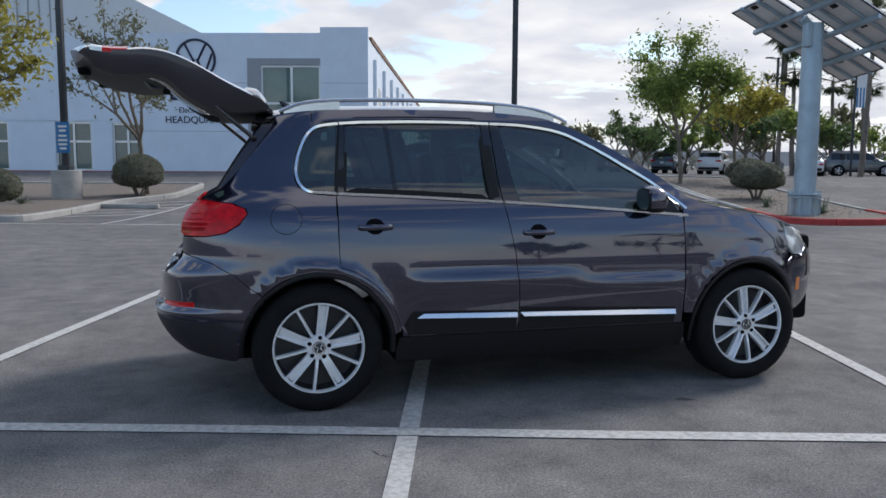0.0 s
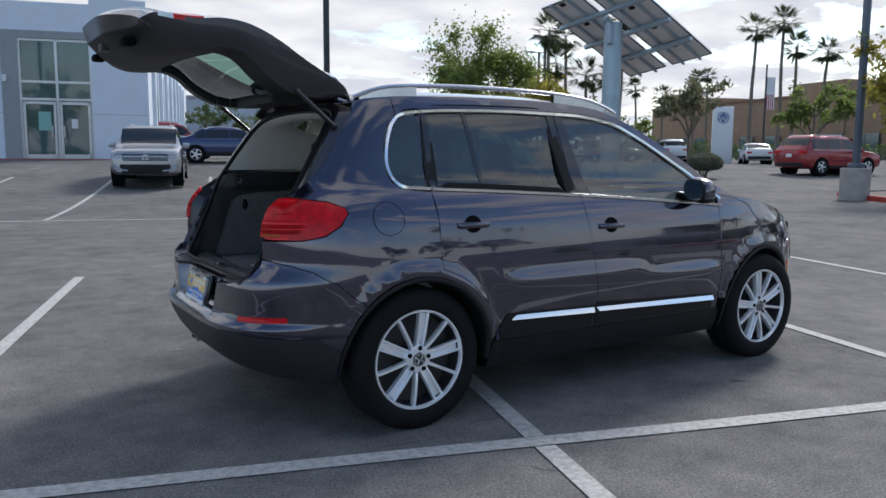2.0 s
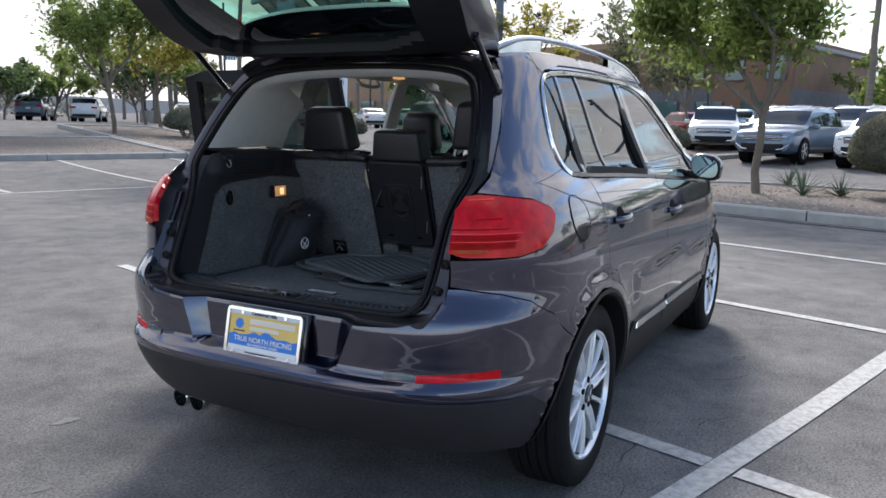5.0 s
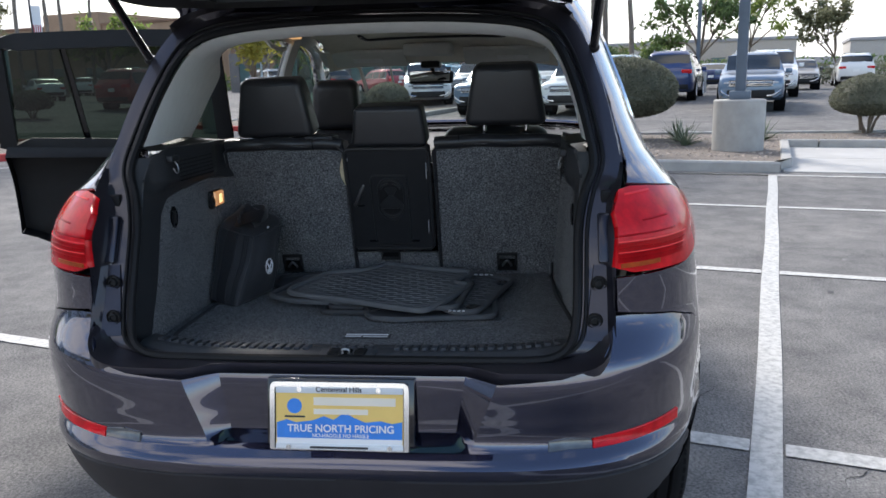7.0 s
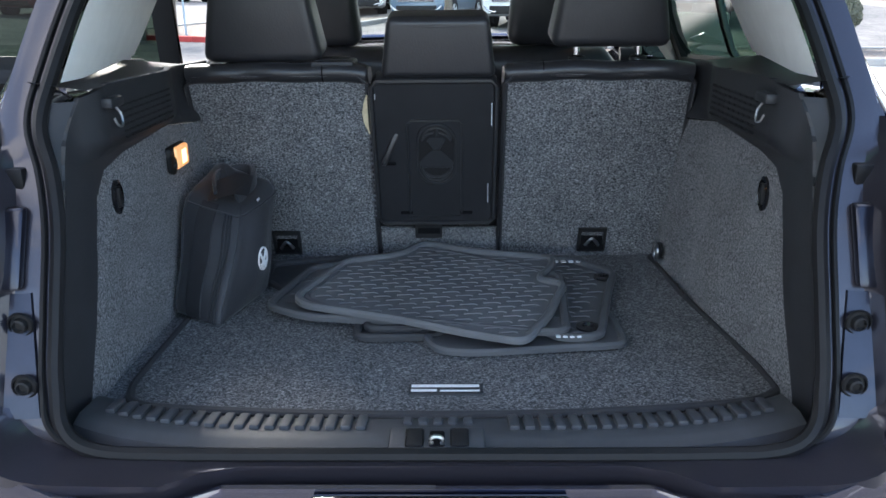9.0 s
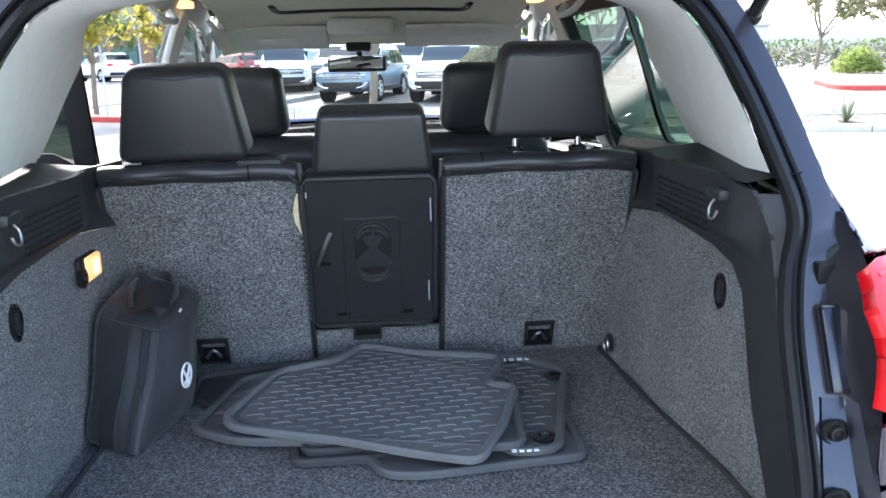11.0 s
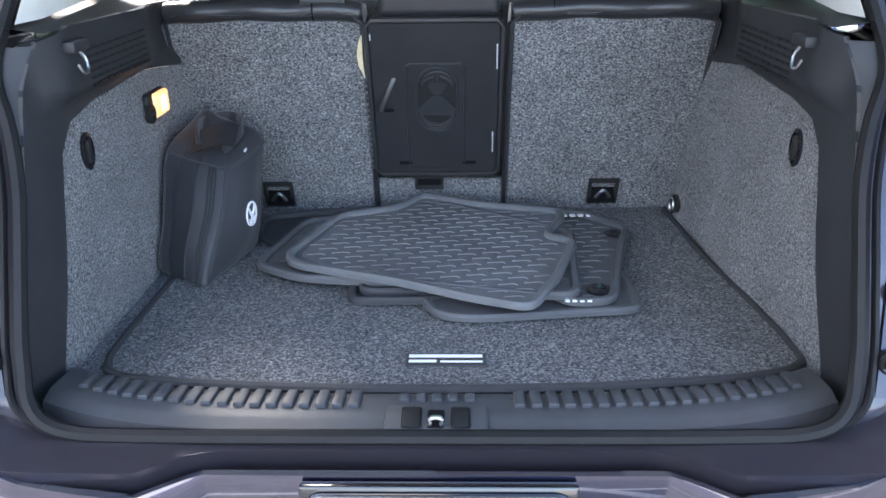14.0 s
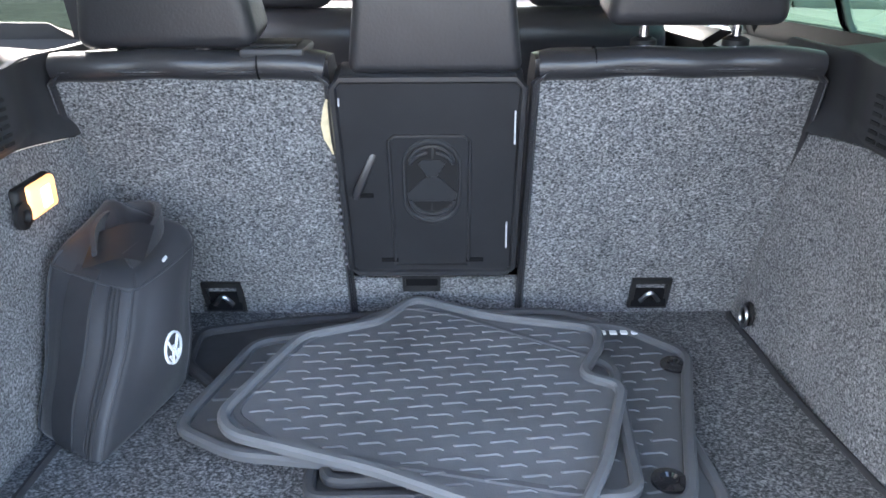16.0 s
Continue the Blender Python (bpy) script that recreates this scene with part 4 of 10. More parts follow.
def carpet_mat(name, dark, mid, light, grain=330.0):
    """Needle-felt carpet: flecks of three yarn colours, a few longer pale fibres, broad wear."""
    m = bpy.data.materials.new(name)
    m.use_nodes = True
    nt = m.node_tree
    N, L = nt.nodes.new, nt.links.new
    b = nt.nodes["Principled BSDF"]
    b.inputs["Roughness"].default_value, b.inputs["Specular IOR Level"].default_value = 0.95, 0.15
    b.inputs["Sheen Weight"].default_value = 0.12
    co = N("ShaderNodeTexCoord")

    def noise_at(scale, detail, rough, stretch=(1, 1, 1), distort=0.0):
        mp = N("ShaderNodeMapping")
        mp.inputs["Scale"].default_value = stretch
        n = N("ShaderNodeTexNoise")
        n.inputs["Scale"].default_value, n.inputs["Detail"].default_value, n.inputs["Roughness"].default_value = scale, detail, rough
        n.inputs["Distortion"].default_value = distort
        L(co.outputs["Object"], mp.inputs["Vector"]); L(mp.outputs["Vector"], n.inputs["Vector"])
        return n
    flecks, fibres, wear = noise_at(grain, 4, 0.62, (1, 0.8, 1.1), 0.3), noise_at(grain * 0.75, 2, 0.6, (1.4, 0.6, 1), 0.8), noise_at(9, 5, 0.6)
    ramp = N("ShaderNodeValToRGB")
    e = ramp.color_ramp.elements
    e[0].position, e[0].color = 0.345, (*dark, 1)
    e[1].position, e[1].color = 0.665, (*light, 1)
    k = e.new(0.50)
    k.color = (*mid, 1)
    L(flecks.outputs["Fac"], ramp.inputs[0])
    pale = N("ShaderNodeMapRange")
    pale.inputs["From Min"].default_value, pale.inputs["From Max"].default_value = 0.60, 0.72
    L(fibres.outputs["Fac"], pale.inputs["Value"])
    x = N("ShaderNodeMix"); x.data_type = "RGBA"
    x.inputs["B"].default_value = (*(c * 1.25 for c in light), 1)
    L(pale.outputs[0], x.inputs["Factor"]); L(ramp.outputs[0], x.inputs["A"])
    tone = N("ShaderNodeMapRange")
    tone.inputs["From Min"].default_value, tone.inputs["From Max"].default_value = 0.3, 0.7
    tone.inputs["To Min"].default_value, tone.inputs["To Max"].default_value = 0.84, 1.14
    L(wear.outputs["Fac"], tone.inputs["Value"])
    h = N("ShaderNodeHueSaturation")
    L(x.outputs["Result"], h.inputs["Color"]); L(tone.outputs[0], h.inputs["Value"])
    L(h.outputs[0], b.inputs["Base Color"])
    bp = N("ShaderNodeBump")
    bp.inputs["Strength"].default_value, bp.inputs["Distance"].default_value = 1.0, 0.0022
    L(flecks.outputs["Fac"], bp.inputs["Height"]); L(bp.outputs[0], b.inputs["Normal"])
    return m


CARPET = carpet_mat("cargo_carpet", (0.012, 0.013, 0.015), (0.112, 0.115, 0.122), (0.285, 0.285, 0.29), 300.0)
MAT_CARPET = carpet_mat("mat_carpet", (0.006, 0.007, 0.008), (0.055, 0.057, 0.062), (0.22, 0.22, 0.225), 290.0)
TRIM_LIGHT = mat("light_trim", (0.74, 0.74, 0.71), 0.75, var=0.05, scale=20, bump=0.1, bscale=400)
HEADLINER = mat("headliner_cloth", (0.82, 0.775, 0.68), 0.9, var=0.06, scale=30, bump=0.15, bscale=500)
BLIND = mat("sunroof_blind_cloth", (0.80, 0.77, 0.66), 0.9, var=0.05, scale=30, bump=0.15, bscale=500)
TRIM_BLACK = mat("interior_plastic", (0.025, 0.026, 0.029), 0.48, spec=0.38, var=0.12, scale=20, bump=0.2, bscale=420)
LEATHER = mat("black_leather", (0.022, 0.022, 0.025), 0.34, var=0.12, scale=16, bump=0.25, bscale=240)
ARM_PLASTIC = mat("armrest_plastic", (0.018, 0.0185, 0.021), 0.40, var=0.15, scale=18, bump=0.2, bscale=380)
# paler, bluer copy of TRIM_BLACK: broad sky sheen put into the colour
SILL = mat("sill_plastic_sky_sheen", (0.046, 0.048, 0.054), 0.56, var=0.14, scale=24, bump=0.2, bscale=420)
CUP = mat("cup_insert_plastic", (0.024, 0.025, 0.028), 0.34, var=0.1, scale=30)
SCUFF = mat("bare_scuff", (0.42, 0.43, 0.45), 0.6, var=0.3, scale=200)
STITCH = mat("stitching", (0.10, 0.10, 0.11), 0.7, var=0.1)
seal_x = hermite([(0.70, -0.70), (0.74, -0.69), (0.90, -0.622), (1.03, -0.562), (1.165, -0.49), (1.21, -0.462), (1.32, -0.392), (1.44, -0.31), (1.53, -0.24), (1.60, -0.19)])
HALF_RING = [(0.0, 0.728), (0.20, 0.728), (0.42, 0.729), (0.54, 0.734), (0.598, 0.760), (0.616, 0.81), (0.621, 0.90), (0.624, 1.0), (0.634, 1.09), (0.652, 1.165),
             (0.640, 1.25), (0.612, 1.37), (0.575, 1.475), (0.53, 1.535), (0.44, 1.568), (0.25, 1.588)]
RING = HALF_RING + [(0.0, 1.594)] + [(-y, z) for y, z in reversed(HALF_RING[1:])]


def ring(shrink, dx=0.0, up=0.0, n=150, tail=False, dip=0.0):
    """The opening's outline, drawn in by shrink metres."""
    pts = []
    for p in smooth_loop([(y, z, 0) for y, z in RING], n):
        y, z = p.x, p.y
        c = Vector((0.0, 1.10))
        # inward direction by the outline's own normal, taken as pulling towards a rounded core
        ky = 1 - shrink / 0.62
        kz = 1 - shrink * (1.0 if z > c.y else 0.30) / 0.44
        yy, zz = y * ky, c.y + (z - c.y) * kz
        if shrink > 0.03:       # the seal stands further in on the lower sides and back over the sill
            yy -= math.copysign((0.008 + 0.016 * (1 - sstep(z, 1.0, 1.2))) * sstep(abs(y), 0.30, 0.56), y)
        if tail:
            x = wrap_rear(1)(*qy(min(abs(y), half_width(z) * 0.985), z))[0] if 0.80 < z < 1.52 else (-0.29 if z > 1.3 else rear_x(z) + 0.02 + 0.048 * (1 - sstep(abs(y), 0.28, 0.37)))
        else:
            x = seal_x(zz)
        if shrink > 0.03 and not tail:
            x -= 0.018 * (1 - sstep(z, 0.735, 0.80))
        pts.append(Vector((x + dx, yy, zz + up - dip * (1 - sstep(z, 0.735, 0.80)))))
    return pts


def opening():
    bm = bmesh.new()
    outer = ring(0.0, 0.004, tail=True)
    b = [Vector((min(p.x + 0.045, q.x), (p.y + q.y) / 2, (p.z + q.z) / 2)) for p, q in zip(outer, ring(0.012))]
    foot = [p + Vector((0.004, 0, -0.05 * (1 - sstep(p.z, 0.745, 0.80)))) for p in outer]
    loft(bm, [foot, outer, b, ring(0.020, -0.004), ring(0.044, 0.0, dip=0.012), ring(0.046, 0.03, dip=0.03)])
    part("tailgate_frame", bm, PAINT_IN, car, "dark painted tailgate opening frame")
    bm = bmesh.new()
    sweep(bm, ring(0.056, -0.004, dip=0.010), circle(0.011, 8), closed=True, up=(1, 0, 0))
    part("rubber_seal", bm, RUBBER, car, "black rubber tailgate seal")
    bm = bmesh.new()
    sweep(bm, ring(0.036, -0.003), circle(0.005, 6), closed=True, up=(1, 0, 0))
    part("rubber_seal", bm, RUBBER, car)
    for sg in (-1, 1):
        # pressed plate with two bolts, buffer and bracket beside the lamp
        verts = []
        for z in np.linspace(0.775, 0.935, 9):
            xs = seal_x(z) - 0.006
            verts.append([Vector((xs - 0.030, sg * 0.622, z)), Vector((xs - 0.004, sg * 0.606, z)), Vector((xs, sg * (0.556 + 0.14 * (z - 0.775)), z)), Vector((xs + 0.020, sg * (0.550 + 0.14 * (z - 0.775)), z))])
        bm = bmesh.new()
        loft(bm, verts, closed=False)
        jp = part("jamb_plate", bm, JAMB, car, "dark satin painted jamb plate", smooth=0.5)
        for y, z in ((0.588, 0.896), (0.577, 0.818)):
            m = pose(seal_x(z) - 0.009, sg * y, z, 0, -90, 0)
            bm = bmesh.new()
            lathe(bm, [(0.019, 0.002), (0.0175, 0.005), (0.0155, 0.005), (0.0145, 0.001)], 24, m)
            part("bolt_ring", bm, RUBBER, jp)
            bm = bmesh.new()
            lathe(bm, [(0.0145, 0.0015), (0.011, 0.002), (0.010, 0.010), (0.0075, 0.011), (0.006, 0.006), (0.0, 0.006)], 24, m)
            part("frame_bolt", bm, BLACK, jp)
        bm = bmesh.new()
        box(bm, -0.545, -0.525, sg * 0.612 - 0.014, sg * 0.612 + 0.014, 1.062, 1.100, 0.004)
        part("rubber_stop", bm, RUBBER, car)
        bm = bmesh.new()
        box(bm, -0.624, -0.606, sg * 0.606 - 0.018, sg * 0.606 + 0.018, 0.942, 1.050, 0.006, shape=lambda v: (v.x + 0.9 * (v.z - 0.942) * 0.5, v.y, v.z))
        part("lamp_bracket", bm, JAMB, car)


opening()


def tailgate():
    root = thing_part("tailgate")
    # centre profiles, upper skin and lower trim, from hinge to free edge
    up = [(-0.225, 1.610), (-0.27, 1.68), (-0.36, 1.722), (-0.50, 1.785), (-0.65, 1.862), (-0.78, 1.912), (-0.90, 1.928), (-1.02, 1.918), (-1.12, 1.922), (-1.20, 1.930), (-1.255, 1.905)]
    lo = [(-0.245, 1.572), (-0.33, 1.560), (-0.45, 1.558), (-0.58, 1.575), (-0.70, 1.640), (-0.79, 1.715), (-0.88, 1.742), (-0.98, 1.735), (-1.08, 1.738), (-1.17, 1.772), (-1.235, 1.83)]
    wid = [0.545, 0.56, 0.585, 0.615, 0.645, 0.655, 0.655, 0.648, 0.635, 0.615, 0.585]
    m = 25
    def row(prof, k, drop, inset):
        x, z = prof[k]
        w = wid[k] - inset
        pts = []
        for j in range(m):
            v = -1 + 2 * j / (m - 1)
            a = abs(v)
            pts.append(Vector((x + 0.10 * sstep(a, 0.3, 1.0) * (0.3 + 0.7 * (k / 10)), v * w, z - drop * a ** 3)))
        return pts
    ups = [row(up, k, 0.055, 0.0) for k in range(11)]
    los = [row(lo, k, -0.012, 0.018) for k in range(11)]

    def fine(rows):
        cols = [smooth_loop([r[j] for r in rows], 41, False) for j in range(m)]
        return [[c[i] for c in cols] for i in range(41)]
    U, D = fine(ups), fine(los)
    bm = bmesh.new()
    hole = lambda i, j: 6 <= i <= 26 and 2 <= j <= m - 4
    vs = [[bm.verts.new(p) for p in r] for r in U]
    for i in range(40):
        for j in range(m - 1):
            if not hole(i, j):
                bm.faces.new((vs[i][j], vs[i][j + 1], vs[i + 1][j + 1], vs[i + 1][j]))
    bmesh.ops.delete(bm, geom=[v for v in bm.verts if not v.link_faces], context="VERTS")
    part("tailgate_skin", bm, PAINT, root, "dark painted tailgate skin", smooth=1.0)
    # lower trim with the window cut out
    win = lambda i, j: 9 <= i <= 23 and 3 + max(0, 12 - i) * 0.7 <= j <= m - 5 - max(0, 12 - i) * 0.7 + 0.4
    verts, idx, faces, glass = [], {}, [], []
    for i, r in enumerate(D):
        for j, p in enumerate(r):
            idx[i, j] = len(verts)
            verts.append(p)
    for i in range(40):
        for j in range(m - 1):
            q = (idx[i, j], idx[i, j + 1], idx[i + 1, j + 1], idx[i + 1, j])
            (glass if win(i, j) else faces).append(q)
    bm = bmesh.new()
    vs = [bm.verts.new(v) for v in verts]
    for q in faces:
        bm.faces.new([vs[a] for a in q])
    bmesh.ops.delete(bm, geom=[v for v in bm.verts if not v.link_faces], context="VERTS")
    edge = [e for e in bm.edges if len(e.link_faces) == 1]
    ext = bmesh.ops.extrude_edge_only(bm, edges=edge)
    for v in ext["geom"]:
        if isinstance(v, bmesh.types.BMVert):
            inside = abs(v.co.y) < 0.5 and -0.85 < v.co.x < -0.35
            v.co.z += 0.05 if inside else 0.02
    part("tailgate_lining", bm, BLACK, root, "black plastic tailgate lining", smooth=0.8)
    # closing rim between skin and lining
    bm = bmesh.new()
    rim = lambda R: [r[0] for r in R] + list(R[-1][1:]) + [r[-1] for r in reversed(R[:-1])]
    a, b = rim(U), rim(D)
    mid = [(p + q) / 2 + Vector((0, 0.012 if p.y > 0 else -0.012, 0)) for p, q in zip(a, b)]
    loft(bm, [a, mid, b], closed=False)
    part("tailgate_rim", bm, PAINT_IN, root, smooth=1.0)
    return root, U, D


GATE, GU, GD = tailgate()


def gate_details():
    m = 25
    # pane
    bm = bmesh.new()
    rows = []
    for i in range(8, 26):
        rows.append([GD[i][j] + Vector((0, 0, 0.030)) for j in range(2, m - 2)])
    loft(bm, rows, closed=False)
    o = part("rear_window", bm, GLASS_G, GATE, "green-tinted rear window", smooth=1.2)
    o.visible_shadow = False
    # spoiler over the hinge side
    bm = bmesh.new()
    prof = [(-0.20, 1.628), (-0.23, 1.69), (-0.275, 1.735), (-0.33, 1.742), (-0.36, 1.722), (-0.30, 1.69), (-0.25, 1.64)]
    loops = []
    for v in np.linspace(-1, 1, 21):
        k = 1 - 0.25 * abs(v) ** 4
        loops.append([Vector((-0.28 + (x + 0.28) * k, v * 0.555, 1.66 + (z - 1.66) * k - 0.05 * abs(v) ** 3)) for x, z in prof])
    rings = loft(bm, loops, closed=True)
    bm.faces.new(rings[0]); bm.faces.new(rings[-1][::-1])
    part("spoiler", bm, PAINT, GATE, smooth=0.9)
    # lamp halves on the gate: clear and red
    for sg in (-1, 1):
        for i0, i1, j0, j1, mt, nm in ((27, 32, 0, 6, LAMP_RED, "gate_lamp"), (32, 35, 0, 6, LAMP_CLEAR, "gate_reverse_lamp")):
            bm = bmesh.new()
            rows = []
            for i in range(i0, i1 + 1):
                rows.append([GU[i][j if sg < 0 else m - 1 - j] + Vector((0, 0, 0.007)) for j in range(j0, j1)])
            loft(bm, rows, closed=False)
            ed = [e for e in bm.edges if len(e.link_faces) == 1]
            ext = bmesh.ops.extrude_edge_only(bm, edges=ed)
            for v in ext["geom"]:
                if isinstance(v, bmesh.types.BMVert):
                    v.co.z -= 0.02
            part(nm, bm, mt, GATE, smooth=0.9)
        # gas strut
        bm = bmesh.new()
        a, b = Vector((-0.305, sg * 0.596, 1.437)), Vector((-0.66, sg * 0.600, 1.735))
        midp = a.lerp(b, 0.52)
        cyl(bm, a, midp, 0.0115)
        cyl(bm, midp, midp.lerp(b, 0.04), 0.014)
        strut = part("gas_strut", bm, GLOSSBLACK, GATE, "black gas strut")
        bm = bmesh.new()
        cyl(bm, midp, b, 0.0045)
        part("strut_rod", bm, ALLOY_DARK, strut)
        bm = bmesh.new()
        bmesh.ops.create_uvsphere(bm, u_segments=12, v_segments=8, radius=0.015, matrix=Matrix.Translation(a))
        bmesh.ops.create_uvsphere(bm, u_segments=12, v_segments=8, radius=0.014, matrix=Matrix.Translation(b))
        part("strut_ball", bm, BLACK, strut)
        # dark blocks stand in for shaded openings in the lining by the lock edge
        bm = bmesh.new()
        box(bm, -1.19, -1.13, sg * 0.36 - 0.045, sg * 0.36 + 0.045, 1.765, 1.80, 0.012, m=None)
        part("grip_recess_shade", bm, DARKIN, GATE)
    bm = bmesh.new()
    box(bm, -1.215, -1.165, -0.05, 0.05, 1.775, 1.815, 0.008)
    part("lock", bm, ALLOY_DARK, GATE)
    # hinges
    for y in (-0.36, 0.36):
        bm = bmesh.new()
        box(bm, -0.30, -0.19, y - 0.02, y + 0.02, 1.585, 1.612, 0.006)
        part("hinge", bm, PAINT_IN, GATE)


gate_details()


def plate():
    """Dealer's paper plate in a chrome frame, tilted in the bumper's recess."""
    root = thing("number_plate", "yellow and blue dealer plate in a silver frame on the bumper", "licence plate")
    root.matrix_world = Matrix(((0.0, 0.20, -0.98, -0.806), (-1.0, 0.0, 0.0, -0.005), (0.0, 0.98, 0.20, 0.629), (0, 0, 0, 1)))
    # x right, y up, z towards the viewer
    W, H = 0.155, 0.0775
    def slab(name, x0, x1, y0, y1, z0, z1, mt, bev=0.0, label=""):
        bm = bmesh.new()
        box(bm, x0, x1, y0, y1, z0, z1, bev, 2)
        return part(name, bm, mt, root, label)
    slab("plate_holder", -W - 0.014, W + 0.014, -H - 0.006, H + 0.010, -0.024, -0.008, GLOSSBLACK, 0.004)
    slab("backing", -W, W, -H, H, -0.012, 0.000, BLACK, 0.002)
    slab("yellow_field", -W + 0.01, W - 0.01, -H + 0.012, H - 0.018, 0.0, 0.002, PL_YELLOW)
    # mountains and blue field
    bm = bmesh.new()
    ridge = [(-0.143, -0.012), (-0.12, -0.004), (-0.10, -0.011), (-0.06, -0.006), (-0.035, 0.004), (-0.012, -0.004), (0.012, 0.013), (0.035, 0.001), (0.06, -0.009), (0.095, -0.005), (0.12, -0.011), (0.143, -0.006)]
    f = bm.faces.new([bm.verts.new((x, y, 0.003)) for x, y in ridge] + [bm.verts.new((0.143, -0.046, 0.003)), bm.verts.new((-0.143, -0.046, 0.003))])
    bmesh.ops.triangulate(bm, faces=[f])
    part("blue_field", bm, PL_BLUE, root)
    slab("white_band", -0.143, 0.143, -0.066, -0.046, 0.001, 0.0028, PL_WHITE)
    # frame
    bm = bmesh.new()
    path = []
    for i, (cx, cy) in enumerate(((-W + .012, H - .012), (W - .012, H - .012), (W - .012, -H + .012), (-W + .012, -H + .012))):
        a0 = 180 - 90 * i
        for k in range(6):
            a = radians(a0 - 18 * k)
            path.append((cx + .012 * math.cos(a), cy + .012 * math.sin(a), 0.002))
    sweep(bm, path, [(-0.003, -0.006), (-0.003, 0.004), (0.008, 0.004), (0.008, -0.006)], closed=True)
    part("plate_frame", bm, CHROME, root, "silver plate frame")
    slab("frame_top", -0.145, 0.145, 0.055, 0.0735, 0.001, 0.005, PL_SILVER, 0.001)
    slab("frame_foot", -0.145, 0.145, -0.0735, -0.058, 0.001, 0.005, PL_SILVER, 0.001)
    for x, y in ((-0.09, 0.064), (0.09, 0.064), (-0.115, -0.066), (0.115, -0.066)):
        bm = bmesh.new()
        cyl(bm, (x, y, 0.004), (x, y, 0.008), 0.007, 0.006, 14)
        part("plate_screw", bm, CHROME, root)
    bm = bmesh.new()
    lathe(bm, [(0.017, 0.0), (0.017, 0.0012), (0.0, 0.0012)], 28, pose(-0.102, 0.026, 0.002))
    part("round_emblem", bm, PL_BLUE, root)
    def text(s, x, y, size, mt, align="CENTER", name="lettering"):
        cu = bpy.data.curves.new("text", "FONT")
        cu.body, cu.size, cu.align_x, cu.extrude, cu.offset = s, size, align, 0.0004, size * 0.016
        tmp = new("text", cu)
        me = bpy.data.meshes.new_from_object(tmp.evaluated_get(bpy.context.evaluated_depsgraph_get()))
        bpy.data.objects.remove(tmp)
        bpy.data.curves.remove(cu)
        me.materials.append(mt)
        o = new(name, me)
        o.parent = root
        o.matrix_local = pose(x, y, 0.0056)
        return o
    text("Centennial Hills", 0, 0.059, 0.0165, PL_INK)
    text("TRUE NORTH PRICING", 0.004, -0.031, 0.0235, PL_WHITE)
    text("NO-HAGGLE NO HASSLE", 0.004, -0.043, 0.0115, PL_WHITE)
    slab("name_bar", -0.058, 0.128, 0.028, 0.046, 0.002, 0.0032, PL_PALE)
    slab("name_bar", -0.058, 0.066, 0.008, 0.020, 0.002, 0.0032, PL_PALE)
    slab("web_bar", -0.066, 0.066, -0.0685, -0.0635, 0.004, 0.0056, PL_INK)
    slab("emblem_bar", -0.125, -0.078, 0.0, 0.004, 0.002, 0.003, PL_INK)


PL_YELLOW = mat("plate_yellow", (0.82, 0.56, 0.16), 0.5, var=0.05, scale=12)
PL_BLUE = mat("plate_blue", (0.035, 0.22, 0.68), 0.45, var=0.08, scale=20)
PL_WHITE = mat("plate_white", (0.80, 0.80, 0.80), 0.5, var=0.03)
PL_PALE = mat("plate_pale", (0.80, 0.72, 0.60), 0.5, var=0.05)
PL_INK = mat("plate_ink", (0.02, 0.02, 0.025), 0.5, var=0.05)
PL_SILVER = mat("plate_silver", (0.66, 0.68, 0.70), 0.4, 0.1, var=0.05)
plate()
# the left rear door stands open by 70 degrees on its hinge
rd = DOORS[1][0]
hinge = Vector((1.06, 0.86, 0))
rd.matrix_local = Matrix.Translation(hinge) @ pose(0, 0, 0, 0, 0, -70) @ Matrix.Translation(-hinge)
# ---- the open car: inside ----
LAMP_ON = mat("lit_lens", (0.85, 0.55, 0.30), 0.3, var=0.0, emit=(1.0, 0.42, 0.13), power=0.16)
LAMP_CORE = mat("lit_bulb", (0.9, 0.7, 0.4), 0.3, var=0.0, emit=(1.0, 0.62, 0.25), power=0.7)
LAMP_DIM = mat("lit_reading_lens", (0.9, 0.7, 0.4), 0.3, var=0.0, emit=(1.0, 0.55, 0.20), power=0.35)
STEEL = mat("steel_hook", (0.34, 0.35, 0.36), 0.3, 1.0, var=0.05)
FOAM = mat("yellowed_foam", (0.62, 0.52, 0.34), 0.9, var=0.15, scale=60)


def surf_part(name, fn, nu, nv, material, parent, label="", thick=0.0, smooth=1.0):
    """A sheet fn(u, v) over 0..1 squared; thick gives it a back."""
    bm = bmesh.new()
    rows = [[Vector(fn(i / nu, j / nv)) for j in range(nv + 1)] for i in range(nu + 1)]
    rings = loft(bm, rows, closed=False)
    if thick:
        bmesh.ops.solidify(bm, geom=list(bm.faces), thickness=thick)
    return part(name, bm, material, parent, label, smooth)


